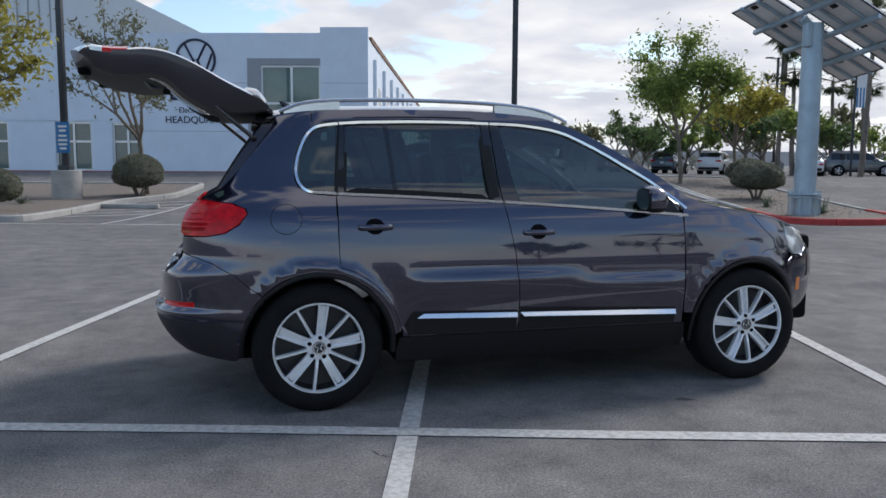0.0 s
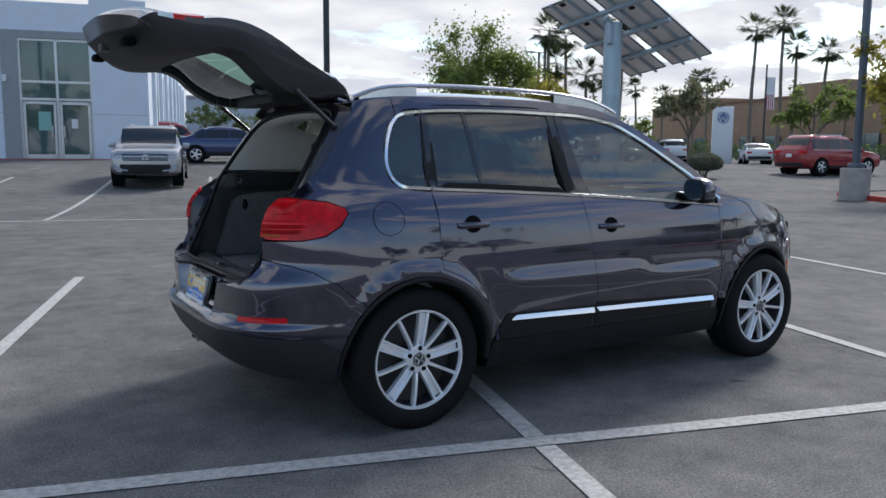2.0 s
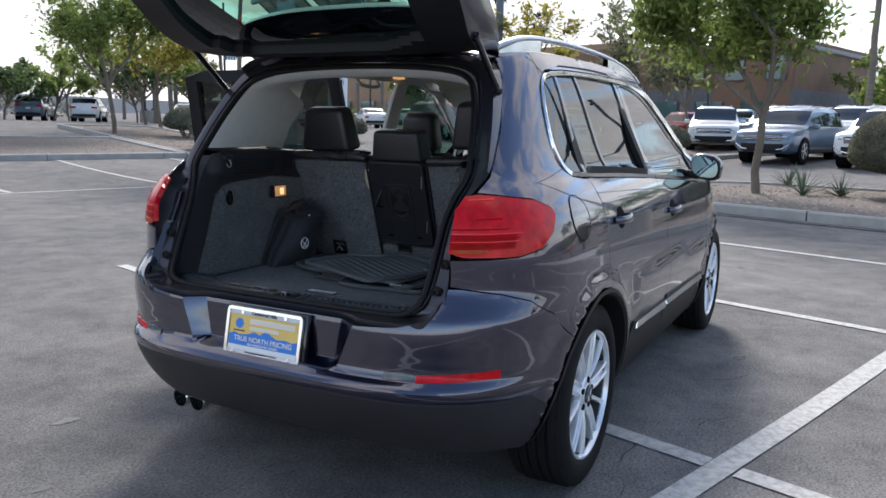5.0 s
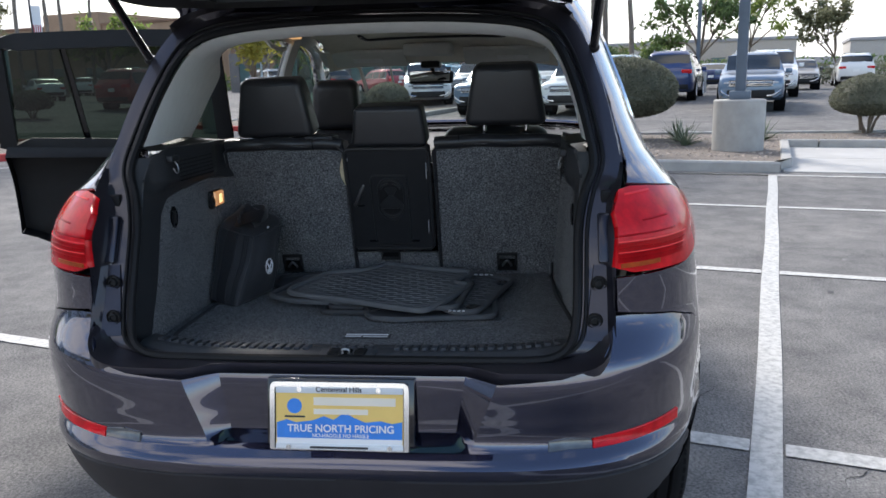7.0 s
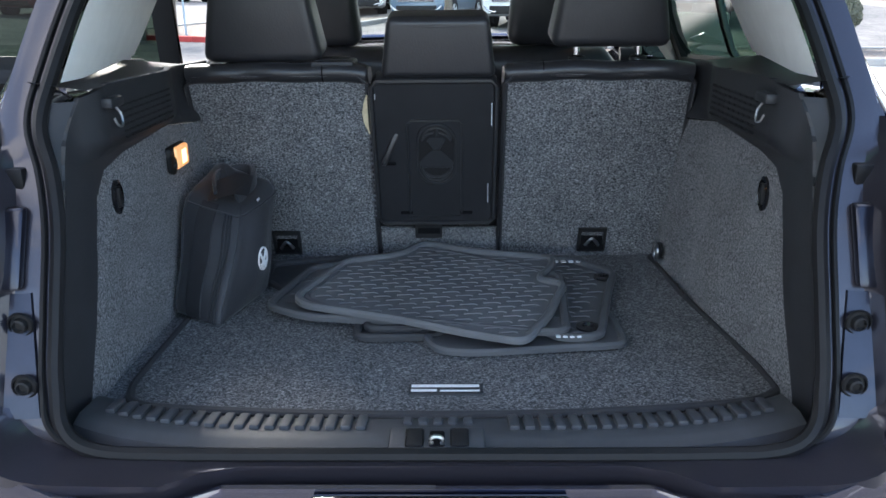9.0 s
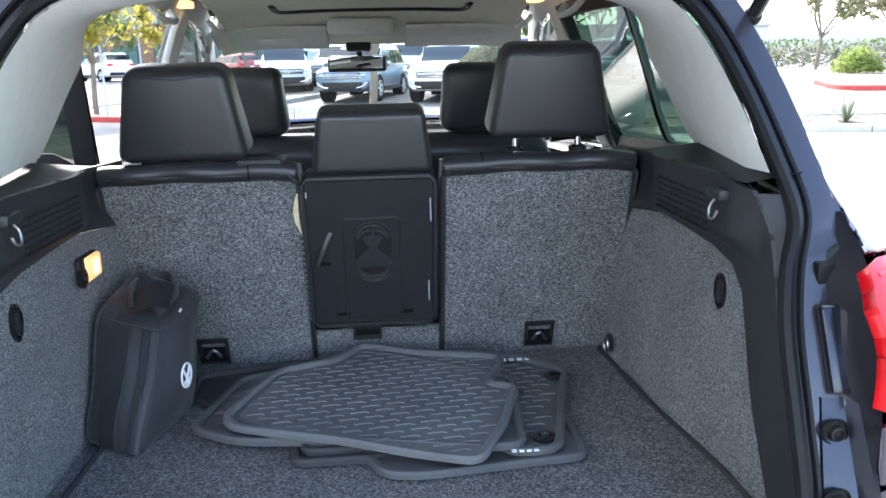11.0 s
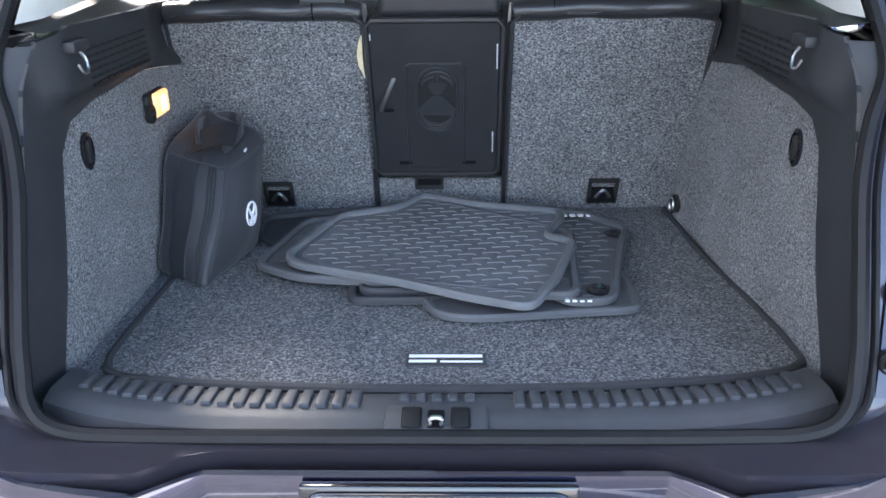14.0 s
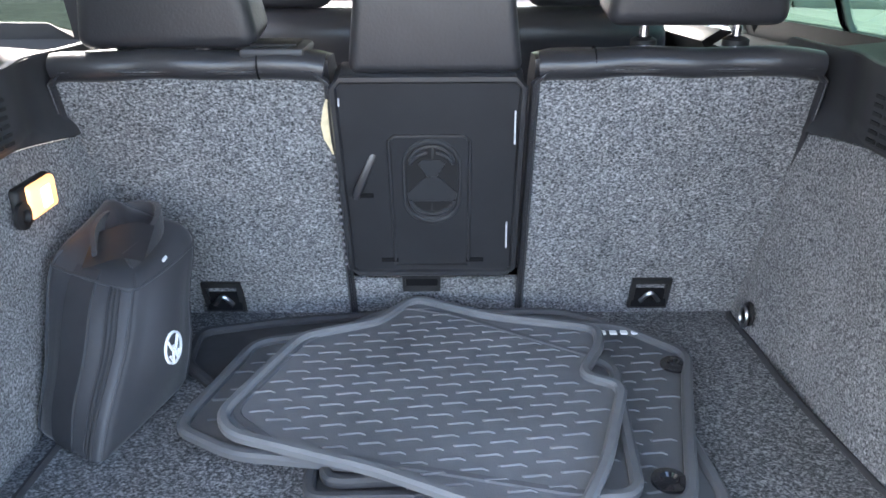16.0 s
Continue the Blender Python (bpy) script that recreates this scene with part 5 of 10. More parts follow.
def pad(bm, w, d, h, r, m=None, crown=0.0, taper=0.0, seg=4):
    """A soft cushion block, width y, depth x, height z from 0."""
    b2 = bmesh.new()
    bmesh.ops.create_cube(b2, size=1.0, matrix=Matrix.Translation((0, 0, h / 2)) @ Matrix.Diagonal((d, w, h, 1)))
    for v in b2.verts:
        if v.co.z > h / 2:
            v.co.y *= 1 - taper
            v.co.x *= 1 - taper * 0.8
    bmesh.ops.bevel(b2, geom=list(b2.edges), offset=r, segments=seg, profile=0.5, affect="EDGES")
    if crown:
        for v in b2.verts:
            v.co.z += crown * (1 - (2 * v.co.y / w) ** 2) * (v.co.z / h)
    merge(bm, b2, m)
    return bm


def shell():
    # headliner
    panel("headliner", [(-0.17, -0.90), (1.66, -0.90), (1.66, 0.90), (-0.17, 0.90)], roof(-0.045), HEADLINER, car, step=(0.08, 0.08), skirt=0.0, flip=True)
    # sunroof blind in its opening: a dark gap along the front edge, rounded at the ends
    bm = bmesh.new()
    edge_ = smooth_loop([Vector(roof(-0.050)(x, v)) for x, v in ((1.26, -0.575), (1.335, -0.56), (1.36, -0.50), (1.36, -0.25), (1.36, 0.0), (1.36, 0.25), (1.36, 0.50), (1.335, 0.56), (1.26, 0.575))], 48, False)
    sweep(bm, edge_, circle(0.013, 8, 0.008))
    part("sunroof_frame", bm, TRIM_BLACK, car)
    panel("sunroof_blind", [(0.52, -0.565), (1.35, -0.565), (1.35, 0.565), (0.52, 0.565)], roof(-0.049), BLIND, car, step=(0.1, 0.1), skirt=0.004, flip=True)
    up = ring(0.066, 0.008)
    k = [i for i, p in enumerate(up) if p.z > 1.205]
    arch = up[k[0]:k[-1] + 1]
    # pale trim round the upper half of the opening, running forward to the windows
    inner1, inner2 = [], []
    for p in arch:
        sg = 1 if p.y > 0 else -1
        side_run = sstep(1.50 - p.z, -0.02, 0.12)
        inner1.append(Vector((p.x + 0.07 - 0.035 * (1 - side_run), p.y * 1.0 - sg * 0.004, p.z - 0.026 * (1 - side_run))))
        tgt_y = sg * (half_width(min(p.z, 1.5)) - 0.055)
        inner2.append(Vector((p.x + 0.53 * side_run + 0.12 * (1 - side_run), p.y + (tgt_y - p.y) * side_run * 0.8, p.z - 0.016 * (1 - side_run))))
    bm = bmesh.new()
    loft(bm, [arch, inner1, inner2], closed=False)
    part("rear_pillar_trim", bm, TRIM_LIGHT, car, "pale grey pillar and roof trim", smooth=1.0)
    for sg in (-1, 1):
        fl = sg > 0
        # inner posts
        for xb, xt, w, name in ((1.07, 1.02, 0.085, "centre_post_trim"), (0.10, 0.14, 0.05, "rear_post_trim")):
            if name == "rear_post_trim":
                pts = [(xb - w, 1.13), (xb + w, 1.13), (xt + w, 1.535), (xt - w, 1.535)]
                panel(name, pts, side(sg, -0.045), TRIM_LIGHT, car, step=0.06, skirt=0.02, flip=not fl)
            else:
                pts = [(xb - w, 0.40), (xb + w, 0.40), (xb + w * 0.8, 1.1), (xt + w * 0.6, 1.54), (xt - w * 0.6, 1.54), (xb - w * 0.8, 1.1)]
                panel(name, pts, side(sg, -0.050), TRIM_LIGHT, car, step=0.06, skirt=0.02, flip=not fl)
        # lining over the windows and down the screen post
        fr = line(lambda x: glass_z(x) - 0.004, -0.02, 2.10, 40) + line(lambda x: edge_z(x) - 0.012, 2.14, -0.02, 40)
        panel("roof_side_trim", fr, side(sg, -0.040), TRIM_LIGHT, car, step=0.08, skirt=0.015, flip=not fl)
        # lower side lining ahead of the seats
        for door in DOORS[sg]:
            front = door is DOORS[sg][1]
            x0, x1 = (1.13, 2.12) if front else (0.13, 1.02)
            pl = [(x1, 0.40), (x0 if front else 0.46, 0.40)] + ([] if front else arc(0, 0.337, 0.47, 8, 74, 8)) + [(x0, belt_z(x0) - 0.004), (x1, belt_z(x1) - 0.004)]
            panel("door_lining", pl, side(sg, -0.075), BLACK, door, step=0.06, skirt=-0.06, flip=not fl)
            bm = bmesh.new()
            box(bm, x0 + 0.22, x1 - 0.15, sg * 0.72 - 0.03, sg * 0.72 + 0.03, 0.83, 0.88, 0.015)
            part("armrest", bm, LEATHER, door)
        # black window frame of the rear door, inner side
        fr2 = line(belt_z, 0.13, 0.99, 10, 0.0) + line(glass_z, 0.965, 0.165, 10, 0.016 if sg > 0 else 0.0)
        bm = bmesh.new()
        sweep(bm, [(x, sg * (side_y(x, z) - 0.028), z) for x, z in fr2], [(-0.034, -0.016), (-0.034, 0.016), (0.030, 0.016), (0.030, -0.016)], closed=True, up=(0, sg, 0))
        part("window_frame", bm, BLACK, DOORS[sg][0])
    # bulkhead under the screen and the dash
    bm = bmesh.new()
    loops = []
    for y in np.linspace(-0.74, 0.74, 13):
        b = 0.03 * math.exp(-((y - 0.36) / 0.16) ** 2)
        loops.append([Vector((x, y, z)) for x, z in ((1.62, 0.62), (1.60, 0.80), (1.62, 0.93 + b), (1.70, 1.0 + b), (1.86, 1.03 + b), (2.18, 1.075), (2.2, 0.6))])
    r = loft(bm, loops, closed=True)
    bm.faces.new(r[0]); bm.faces.new(r[-1][::-1])
    dash = part("dashboard", bm, TRIM_BLACK, car, "black soft-touch dashboard", smooth=0.7)
    for y, z, s in ((0.03, 0.90, 0.10), (-0.60, 0.92, 0.05), (0.66, 0.92, 0.05)):
        bm = bmesh.new()
        box(bm, 1.585, 1.612, y - s, y + s, z - 0.055, z + 0.055, 0.01)
        part("dash_panel", bm, GLOSSBLACK, dash)
    for y in (-0.055, 0.005, 0.11, 0.17):
        bm = bmesh.new()
        lathe(bm, [(0.030, 0), (0.030, 0.012), (0.024, 0.014), (0.022, 0.006), (0, 0.006)], 20, pose(1.588, y, 0.985, 0, -80, 0))
        part("air_vent", bm, RAIL, dash)
    # steering wheel
    bm = bmesh.new()
    m = pose(1.50, 0.36, 0.93, 0, 66, 0)
    b2 = bmesh.new()
    sweep(b2, [(0.185 * math.cos(a), 0.185 * math.sin(a), 0) for a in np.linspace(0, 2 * math.pi, 40, endpoint=False)], circle(0.015, 10), closed=True)
    box(b2, -0.06, 0.07, -0.075, 0.075, -0.03, 0.02, 0.02, 3)
    for a in (0, 180, 270):
        box(b2, 0.05, 0.175, -0.018, 0.018, -0.012, 0.004, 0.005, 1, m=pose(0, 0, 0, 0, 0, a))
    merge(bm, b2, m)
    part("steering_wheel", bm, LEATHER, car)
    # inside mirror, visors, roof console, grab handles, reading lamps
    bm = bmesh.new()
    tilt_ = pose(1.75, 0.07, 1.383, 0, 12, -16)
    box(bm, -0.015, 0.015, -0.125, 0.125, -0.033, 0.033, 0.014, 3, m=tilt_)
    mir = part("inside_mirror", bm, BLACK, car)
    bm = bmesh.new()
    box(bm, -0.019, -0.0145, -0.112, 0.112, -0.024, 0.024, 0.002, 1, m=tilt_)
    part("mirror_glass", bm, MIRROR, mir)
    bm = bmesh.new()
    cyl(bm, (1.76, 0.06, 1.41), (1.74, 0.06, 1.46), 0.012)
    box(bm, 1.64, 1.76, 0.01, 0.11, 1.43, 1.468, 0.012)
    part("mirror_arm", bm, BLACK, mir)
    for y0, y1 in ((0.17, 0.60), (-0.55, -0.12)):
        bm = bmesh.new()
        box(bm, 1.48, 1.64, y0, y1, -0.009, 0.009, 0.008, 2)
        for v in bm.verts:
            v.co.z += 1.516 - (v.co.x - 1.48) * 0.42
        vis = part("sun_visor", bm, TRIM_LIGHT, car)
        bm = bmesh.new()
        yc = (y0 + y1) / 2
        box(bm, 1.54, 1.58, yc - 0.10, yc + 0.05, -0.004, 0.0, 0.0)
        for v in bm.verts:
            v.co.z += 1.506 - (v.co.x - 1.48) * 0.42
        part("visor_label", bm, PL_WHITE, vis)
    bm = bmesh.new()
    box(bm, 1.42, 1.58, -0.075, 0.165, 1.485, 1.545, 0.018, 3)
    part("roof_console", bm, TRIM_LIGHT, car)
    for sg in (-1, 1):
        for x in (0.62, 1.30):
            bm = bmesh.new()
            y = sg * (half_width(1.5) - 0.09)
            path = smooth_loop([(x - 0.09, y, 1.53), (x - 0.08, y - sg * 0.02, 1.505), (x, y - sg * 0.028, 1.497), (x + 0.08, y - sg * 0.02, 1.505), (x + 0.09, y, 1.53)], 16, False)
            sweep(bm, path, circle(0.009, 8))
            part("grab_handle", bm, TRIM_LIGHT, car)
        bm = bmesh.new()
        yl = 0.55 if sg > 0 else -0.50
        box(bm, 0.90, 0.97, yl - 0.022, yl + 0.022, 1.552, 1.572, 0.004)
        part("reading_lamp", bm, LAMP_DIM, car, "lit roof reading lamp")


shell()


def cargo():
    # carpeted floor board and the bound mat on it
    bm = bmesh.new()
    box(bm, -0.64, 0.20, -0.56, 0.56, 0.66, 0.704, 0.004)
    part("cargo_floor", bm, CARPET, car, "grey carpeted load floor")
    # ribbed sill trim
    def sill(u, v):
        y = -0.535 + 1.07 * u
        prof = [(-0.574, 0.692), (-0.584, 0.714), (-0.604, 0.727), (-0.668, 0.734), (-0.692, 0.728), (-0.702, 0.700)]
        t = v * 5
        i = min(int(t), 4)
        f = t - i
        x = prof[i][0] * (1 - f) + prof[i + 1][0] * f
        z = prof[i][1] * (1 - f) + prof[i + 1][1] * f
        e = abs(y) / 0.535
        return (x + 0.05 * e ** 4, y, z + 0.012 * e ** 6)
    plate_ = surf_part("sill_trim", sill, 60, 20, SILL, car, "ribbed black sill trim", smooth=0.8)
    for i in range(-22, 23):
        if abs(i) < 5:
            continue
        y = i * 0.0225
        bm = bmesh.new()
        e = abs(y) / 0.535
        box(bm, -0.645 + 0.05 * e ** 4, -0.600 + 0.05 * e ** 4, y - 0.0075, y + 0.0075, 0.728 + 0.012 * e ** 6, 0.7385 + 0.012 * e ** 6, 0.003, 2, shape=lambda v: (v.x, v.y, v.z - (0.006 if v.x > -0.622 + 0.05 * e ** 4 else 0)))
        part("sill_rib", bm, SILL, plate_)
    bm = bmesh.new()
    box(bm, -0.705, -0.645, -0.068, 0.068, 0.726, 0.7385, 0.005, 2)
    lp = part("latch_plate", bm, SILL, car)
    for y in (-0.032, 0.032):
        bm = bmesh.new()
        box(bm, -0.700, -0.655, y - 0.013, y + 0.013, 0.736, 0.742, 0.005, 2)
        part("latch_pad", bm, BLACK, lp)
    bm = bmesh.new()
    box(bm, -0.700, -0.660, -0.011, 0.011, 0.733, 0.741, 0.003)
    part("latch_slot", bm, DARKIN, lp)
    bm = bmesh.new()
    sweep(bm, smooth_loop([(-0.695, -0.007, 0.734), (-0.695, -0.007, 0.750), (-0.695, 0.007, 0.750), (-0.695, 0.007, 0.734)], 12, False), circle(0.0035, 8))
    part("latch_striker", bm, STEEL, lp)
    for y in (-0.045, -0.022, 0.0, 0.022, 0.045):
        bm = bmesh.new()
        box(bm, -0.628, -0.610, y - 0.007, y + 0.007, 0.724, 0.7345, 0.003)
        part("sill_rib", bm, SILL, plate_)
    for sg in (-1, 1):
        # lining: a carpeted field in a black plastic surround
        def wall_y(x, z):
            """Inner face of the side lining."""
            low_ = sstep(0.95 - z, 0.0, 0.25)
            y = 0.545 + (0.004 if sg > 0 else -0.014) * low_ + 0.012 * sstep(z, 1.0, 1.15) + (0.004 if sg > 0 else 0.026) * low_ * sstep(-x, 0.15, 0.42)
            y -= 0.020 * sstep(x, -0.05, 0.12)
            return y
        W = lambda x, z: (x, sg * wall_y(x, z), z)
        field = [(-0.550, 0.706), (0.20, 0.706), (0.20, 0.80), (0.20, 0.95), (0.20, 1.054), (-0.08, 1.085), (-0.32, 1.075), (-0.40, 1.062), (-0.445, 1.03), (-0.465, 0.98), (-0.50, 0.86)]
        panel("side_carpet", field, W, CARPET, car, step=0.05, skirt=0.006, flip=sg < 0, label="grey carpeted side lining")
        sur = [(-0.67, 0.708), (-0.552, 0.708), (-0.503, 0.86), (-0.468, 0.98), (-0.448, 1.032), (-0.402, 1.066), (-0.32, 1.079), (-0.08, 1.089), (0.20, 1.058), (0.20, 1.160), (0.19, 1.190), (-0.20, 1.200), (-0.40, 1.204),
               (-0.462, 1.190), (-0.515, 1.10), (-0.570, 0.98), (-0.615, 0.88), (-0.668, 0.76)]
        def wall2(x, z):
            y = wall_y(x, z) - 0.006
            y -= 0.030 * sstep(z, 1.085, 1.11) * sstep(x, -0.50, -0.42) * (1 - 1.35 * sstep(x, -0.14, 0.04))
            y += 0.018 * (1 - sstep(x, -0.66 + 0.02, -0.50)) * (z < 1.2)
            return (x, sg * y, z)
        panel("side_trim", sur, wall2, TRIM_BLACK, car, step=(0.03, 0.02), skirt=0.010, flip=sg < 0, label="black plastic side trim")
        # return from the trim's edge to the opening's seal
        edge_ = [(-0.462, 1.190), (-0.515, 1.10), (-0.570, 0.98), (-0.615, 0.88), (-0.668, 0.76)]
        fx = hermite([(z, x) for x, z in reversed(edge_)])
        rim = [p for p in ring(0.048, 0.0) if p.y * sg > 0.3 and 0.81 < p.z < 1.20]
        rim.sort(key=lambda p: p.z)
        rim = [Vector((seal_x(0.715) + 0.03, rim[0].y, 0.715)), Vector((seal_x(0.76) + 0.022, rim[0].y, 0.76))] + rim
        bm = bmesh.new()
        loft(bm, [[Vector(p), Vector((fx(p.z) - 0.01, sg * (abs(p.y) + abs(wall2(fx(p.z), p.z)[1])) / 2, p.z)), Vector(wall2(fx(p.z) + 0.004, p.z)) + Vector((0.0, sg * 0.004, 0))] for p in rim], closed=False)
        part("trim_return", bm, TRIM_BLACK, car, smooth=1.0)
        # ledge on top
        def ledge(u, v):
            x = -0.475 + 0.55 * u
            yo = 0.605 + 0.08 * min(1.0, 2.2 * u)
            yi = wall_y(x, 1.19) - 0.036 + 0.040 * sstep(x, -0.14, 0.04)
            return (x, sg * (yi + (yo - yi) * v), 1.203 - 0.012 * u + 0.012 * v)
        surf_part("side_ledge", ledge, 10, 5, TRIM_BLACK, car, thick=0.012)
        # ribbed vent slots under the ledge
        for i in range(9):
            for j in range(6):
                bm = bmesh.new()
                x, z = -0.345 + i * 0.026, 1.112 + j * 0.0105
                y = sg * (wall_y(x, z) - 0.0365)
                box(bm, x - 0.0095, x + 0.0095, y - 0.0012, y + 0.0012, z - 0.0020, z + 0.0020, 0)
                part("vent_slot", bm, BLACK, car)
        # hook with its catch, round knob, tie ring
        bm = bmesh.new()
        y = sg * (wall_y(-0.40, 1.14) - 0.042)
        box(bm, -0.425, -0.375, y - 0.010, y + 0.010, 1.168, 1.185, 0.005)
        hb = part("hook_mount", bm, TRIM_BLACK, car)
        bm = bmesh.new()
        sweep(bm, smooth_loop([(-0.394, y - sg * 0.004, 1.168), (-0.388, y - sg * 0.012, 1.150), (-0.396, y - sg * 0.016, 1.128), (-0.410, y - sg * 0.012, 1.128), (-0.416, y - sg * 0.006, 1.145)], 16, False), circle(0.0032, 8))
        for v in bm.verts:
            v.co = Vector((-0.400, y, 1.165)) + (v.co - Vector((-0.400, y, 1.165))) * 0.68
        part("bag_hook", bm, STEEL, hb, "steel bag hook")
        bm = bmesh.new()
        y = sg * wall_y(-0.366, 1.012)
        lathe(bm, [(0.026, 0.0), (0.026, 0.004), (0.021, 0.006), (0.019, 0.001), (0.0, 0.001)], 24, pose(-0.366, y, 1.012, 90 * sg, 0, 0) @ Matrix.Diagonal((0.75, 1.15, 1, 1)))
        kb = part("lock_knob", bm, GLOSSBLACK, car)
        bm = bmesh.new()
        box(bm, -0.372, -0.360, y - 0.008, y + 0.008, 0.994, 1.030, 0.003)
        part("knob_grip", bm, BLACK, kb)
        bm = bmesh.new()
        y = sg * (wall_y(0.098, 0.755) - 0.004)
        lathe(bm, [(0.020, 0.0), (0.020, 0.005), (0.0, 0.006)], 20, pose(0.098, y, 0.757, 90 * sg, 0, 0))
        rg = part("tie_ring_plate", bm, BLACK, car)
        bm = bmesh.new()
        sweep(bm, [(0.098 + 0.014 * math.cos(a), y - sg * 0.010, 0.752 + 0.018 * math.sin(a)) for a in np.linspace(0, 2 * math.pi, 16, endpoint=False)], circle(0.0032, 6), closed=True, up=(0, 1, 0))
        part("tie_ring", bm, STEEL, rg)
    # lit courtesy lamp in the left lining: round finger notch, framed lens with a hot core
    bm = bmesh.new()
    box(bm, -0.118, -0.022, 0.536, 0.560, 0.994, 1.046, 0.008, 3)
    lathe(bm, [(0.018, 0.0), (0.018, 0.006), (0.010, 0.008), (0.006, 0.003), (0.0, 0.003)], 20, pose(-0.118, 0.537, 1.012, 90, 0, 0))
    lm = part("cargo_lamp_mount", bm, BLACK, car)
    bm = bmesh.new()
    box(bm, -0.098, -0.026, 0.5305, 0.545, 0.998, 1.043, 0.006, 3)
    lens = part("cargo_lamp_lens", bm, LAMP_ON, lm, "lit amber cargo lamp")
    bm = bmesh.new()
    box(bm, -0.070, -0.046, 0.529, 0.532, 1.006, 1.034, 0.001, 1)
    part("bulb", bm, LAMP_CORE, lens)
    glow = new("cargo_bulb", bpy.data.lights.new("cargo_bulb", "POINT"))
    glow.data.energy, glow.data.color, glow.data.shadow_soft_size = 0.002, (1.0, 0.50, 0.20), 0.02
    glow.location = (-0.058, 0.480, 1.022)


cargo()


def rear_seats():
    lean = math.atan2(0.125, 0.40)
    face_x = lambda z: 0.178 - 0.325 * (z - 0.74)
    def back(y0, y1, name, label):
        root = thing_part(name)
        root["label"] = label
        def surf(y, z):
            return (face_x(z), y, z)
        r = 0.02
        poly = [(y1, 0.712), (y0, 0.712), (y0, 1.155), (y0 - r if y0 > y1 else y0 + r, 1.172), (y1 + r if y0 > y1 else y1 - r, 1.172), (y1, 1.155)]
        panel("back_carpet", poly, surf, CARPET, root, step=(0.08, 0.08), skirt=0.012, flip=y0 < y1, label="grey carpeted seat back")
        # leather top roll and side welt
        bm = bmesh.new()
        yc, w = (y0 + y1) / 2, abs(y1 - y0)
        b2 = bmesh.new()
        pts = [(0.014, 0.016), (0.012, 0.026), (0.018, 0.038), (0.04, 0.043), (0.09, 0.038), (0.12, 0.0), (0.12, -0.36), (0.03, -0.40), (0.016, -0.06)]
        loops = []
        for k, v in enumerate(np.linspace(-1, 1, 15)):
            e = 1 - 0.35 * max(0, abs(v) - 0.9) / 0.1 * 0.3
            loops.append([Vector((face_x(1.147 + b) + a * e, yc + v * w / 2, 1.147 + b * e - 0.0015 * math.cos(5 * v))) for a, b in pts])
        rr = loft(b2, loops, closed=True)
        b2.faces.new(rr[0]); b2.faces.new(rr[-1][::-1])
        merge(bm, b2)
        part("back_cushion", bm, LEATHER, root, "black leather seat back", smooth=0.9)
        # rolled leather edge over the carpet, with a cross seam
        bm = bmesh.new()
        path = [(face_x(1.174) + 0.012 - 0.003 * math.cos(9 * v), yc + v * (w / 2 - 0.006), 1.176 + 0.0015 * math.sin(7 * v + y0) - 0.006 * abs(v) ** 6) for v in np.linspace(-1, 1, 33)]
        sweep(bm, path, circle(0.023, 16, 0.021), up=(0, 0, 1))
        roll = part("edge_roll", bm, LEATHER, root, "rolled leather edge", smooth=1.2)
        bm = bmesh.new()
        yk = yc + (0.12 if y0 < 0 else -0.10)
        sweep(bm, [(face_x(1.174) + 0.012 + 0.0235 * math.cos(q), yk, 1.176 + 0.0216 * math.sin(q)) for q in np.linspace(0.4, 4.2, 16)], circle(0.0014, 5), up=(0, 1, 0))
        part("seam", bm, DARKIN, roll)
        bm = bmesh.new()
        sweep(bm, [(face_x(0.712) - 0.004, y0, 0.712), (face_x(1.15) - 0.004, y0, 1.15), (face_x(1.17) - 0.004, y0 - (0.02 if y0 > y1 else -0.02), 1.170), (face_x(1.17) - 0.004, y1 + (0.02 if y0 > y1 else -0.02), 1.170), (face_x(1.15) - 0.004, y1, 1.15), (face_x(0.712) - 0.004, y1, 0.712)], circle(0.0065, 6), up=(1, 0, 0.1))
        part("welt", bm, LEATHER, root)
        return root
    left = back(0.545, 0.156, "rear_seat_back", "split rear seat back in grey carpet and black leather")
    right = back(-0.134, -0.535, "rear_seat_back", "split rear seat back in grey carpet and black leather")
    # narrow carpet strip below the pass-through
    panel("back_carpet", [(0.152, 0.712), (-0.13, 0.712), (-0.13, 0.80), (0.152, 0.80)], lambda y, z: (face_x(z) + 0.004, y, z), CARPET, left, step=0.08, skirt=0.01, flip=False)
    # pass-through armrest panel
    root = thing_part("centre_armrest")
    Y0, Y1, Z0, Z1 = 0.150, -0.118, 0.815, 1.158
    def surf(off):
        return lambda y, z: (face_x(z) - 0.012 - off, y, z)
    rr = 0.012
    poly = [(Y0 - rr, Z0), (Y1 + rr, Z0), (Y1, Z0 + rr), (Y1, Z1 - rr), (Y1 + rr, Z1), (Y0 - rr, Z1), (Y0, Z1 - rr), (Y0, Z0 + rr)]
    panel("armrest_panel", poly, surf(0.0), ARM_PLASTIC, root, step=0.06, skirt=0.05, flip=True, label="black plastic armrest panel")
    bm = bmesh.new()
    sweep(bm, [Vector(surf(0.002)(y, z)) for y, z in poly], circle(0.006, 6), closed=True, up=(1, 0, 0))
    part("armrest_rim", bm, ARM_PLASTIC, root)
    # cup holder: pinched figure-eight laid flat, recess shade put into its darker colour
    cp = [(0.076, 0.832), (-0.044, 0.832), (-0.044, 1.062), (-0.036, 1.070), (0.068, 1.070), (0.076, 1.062)]
    bm = bmesh.new()
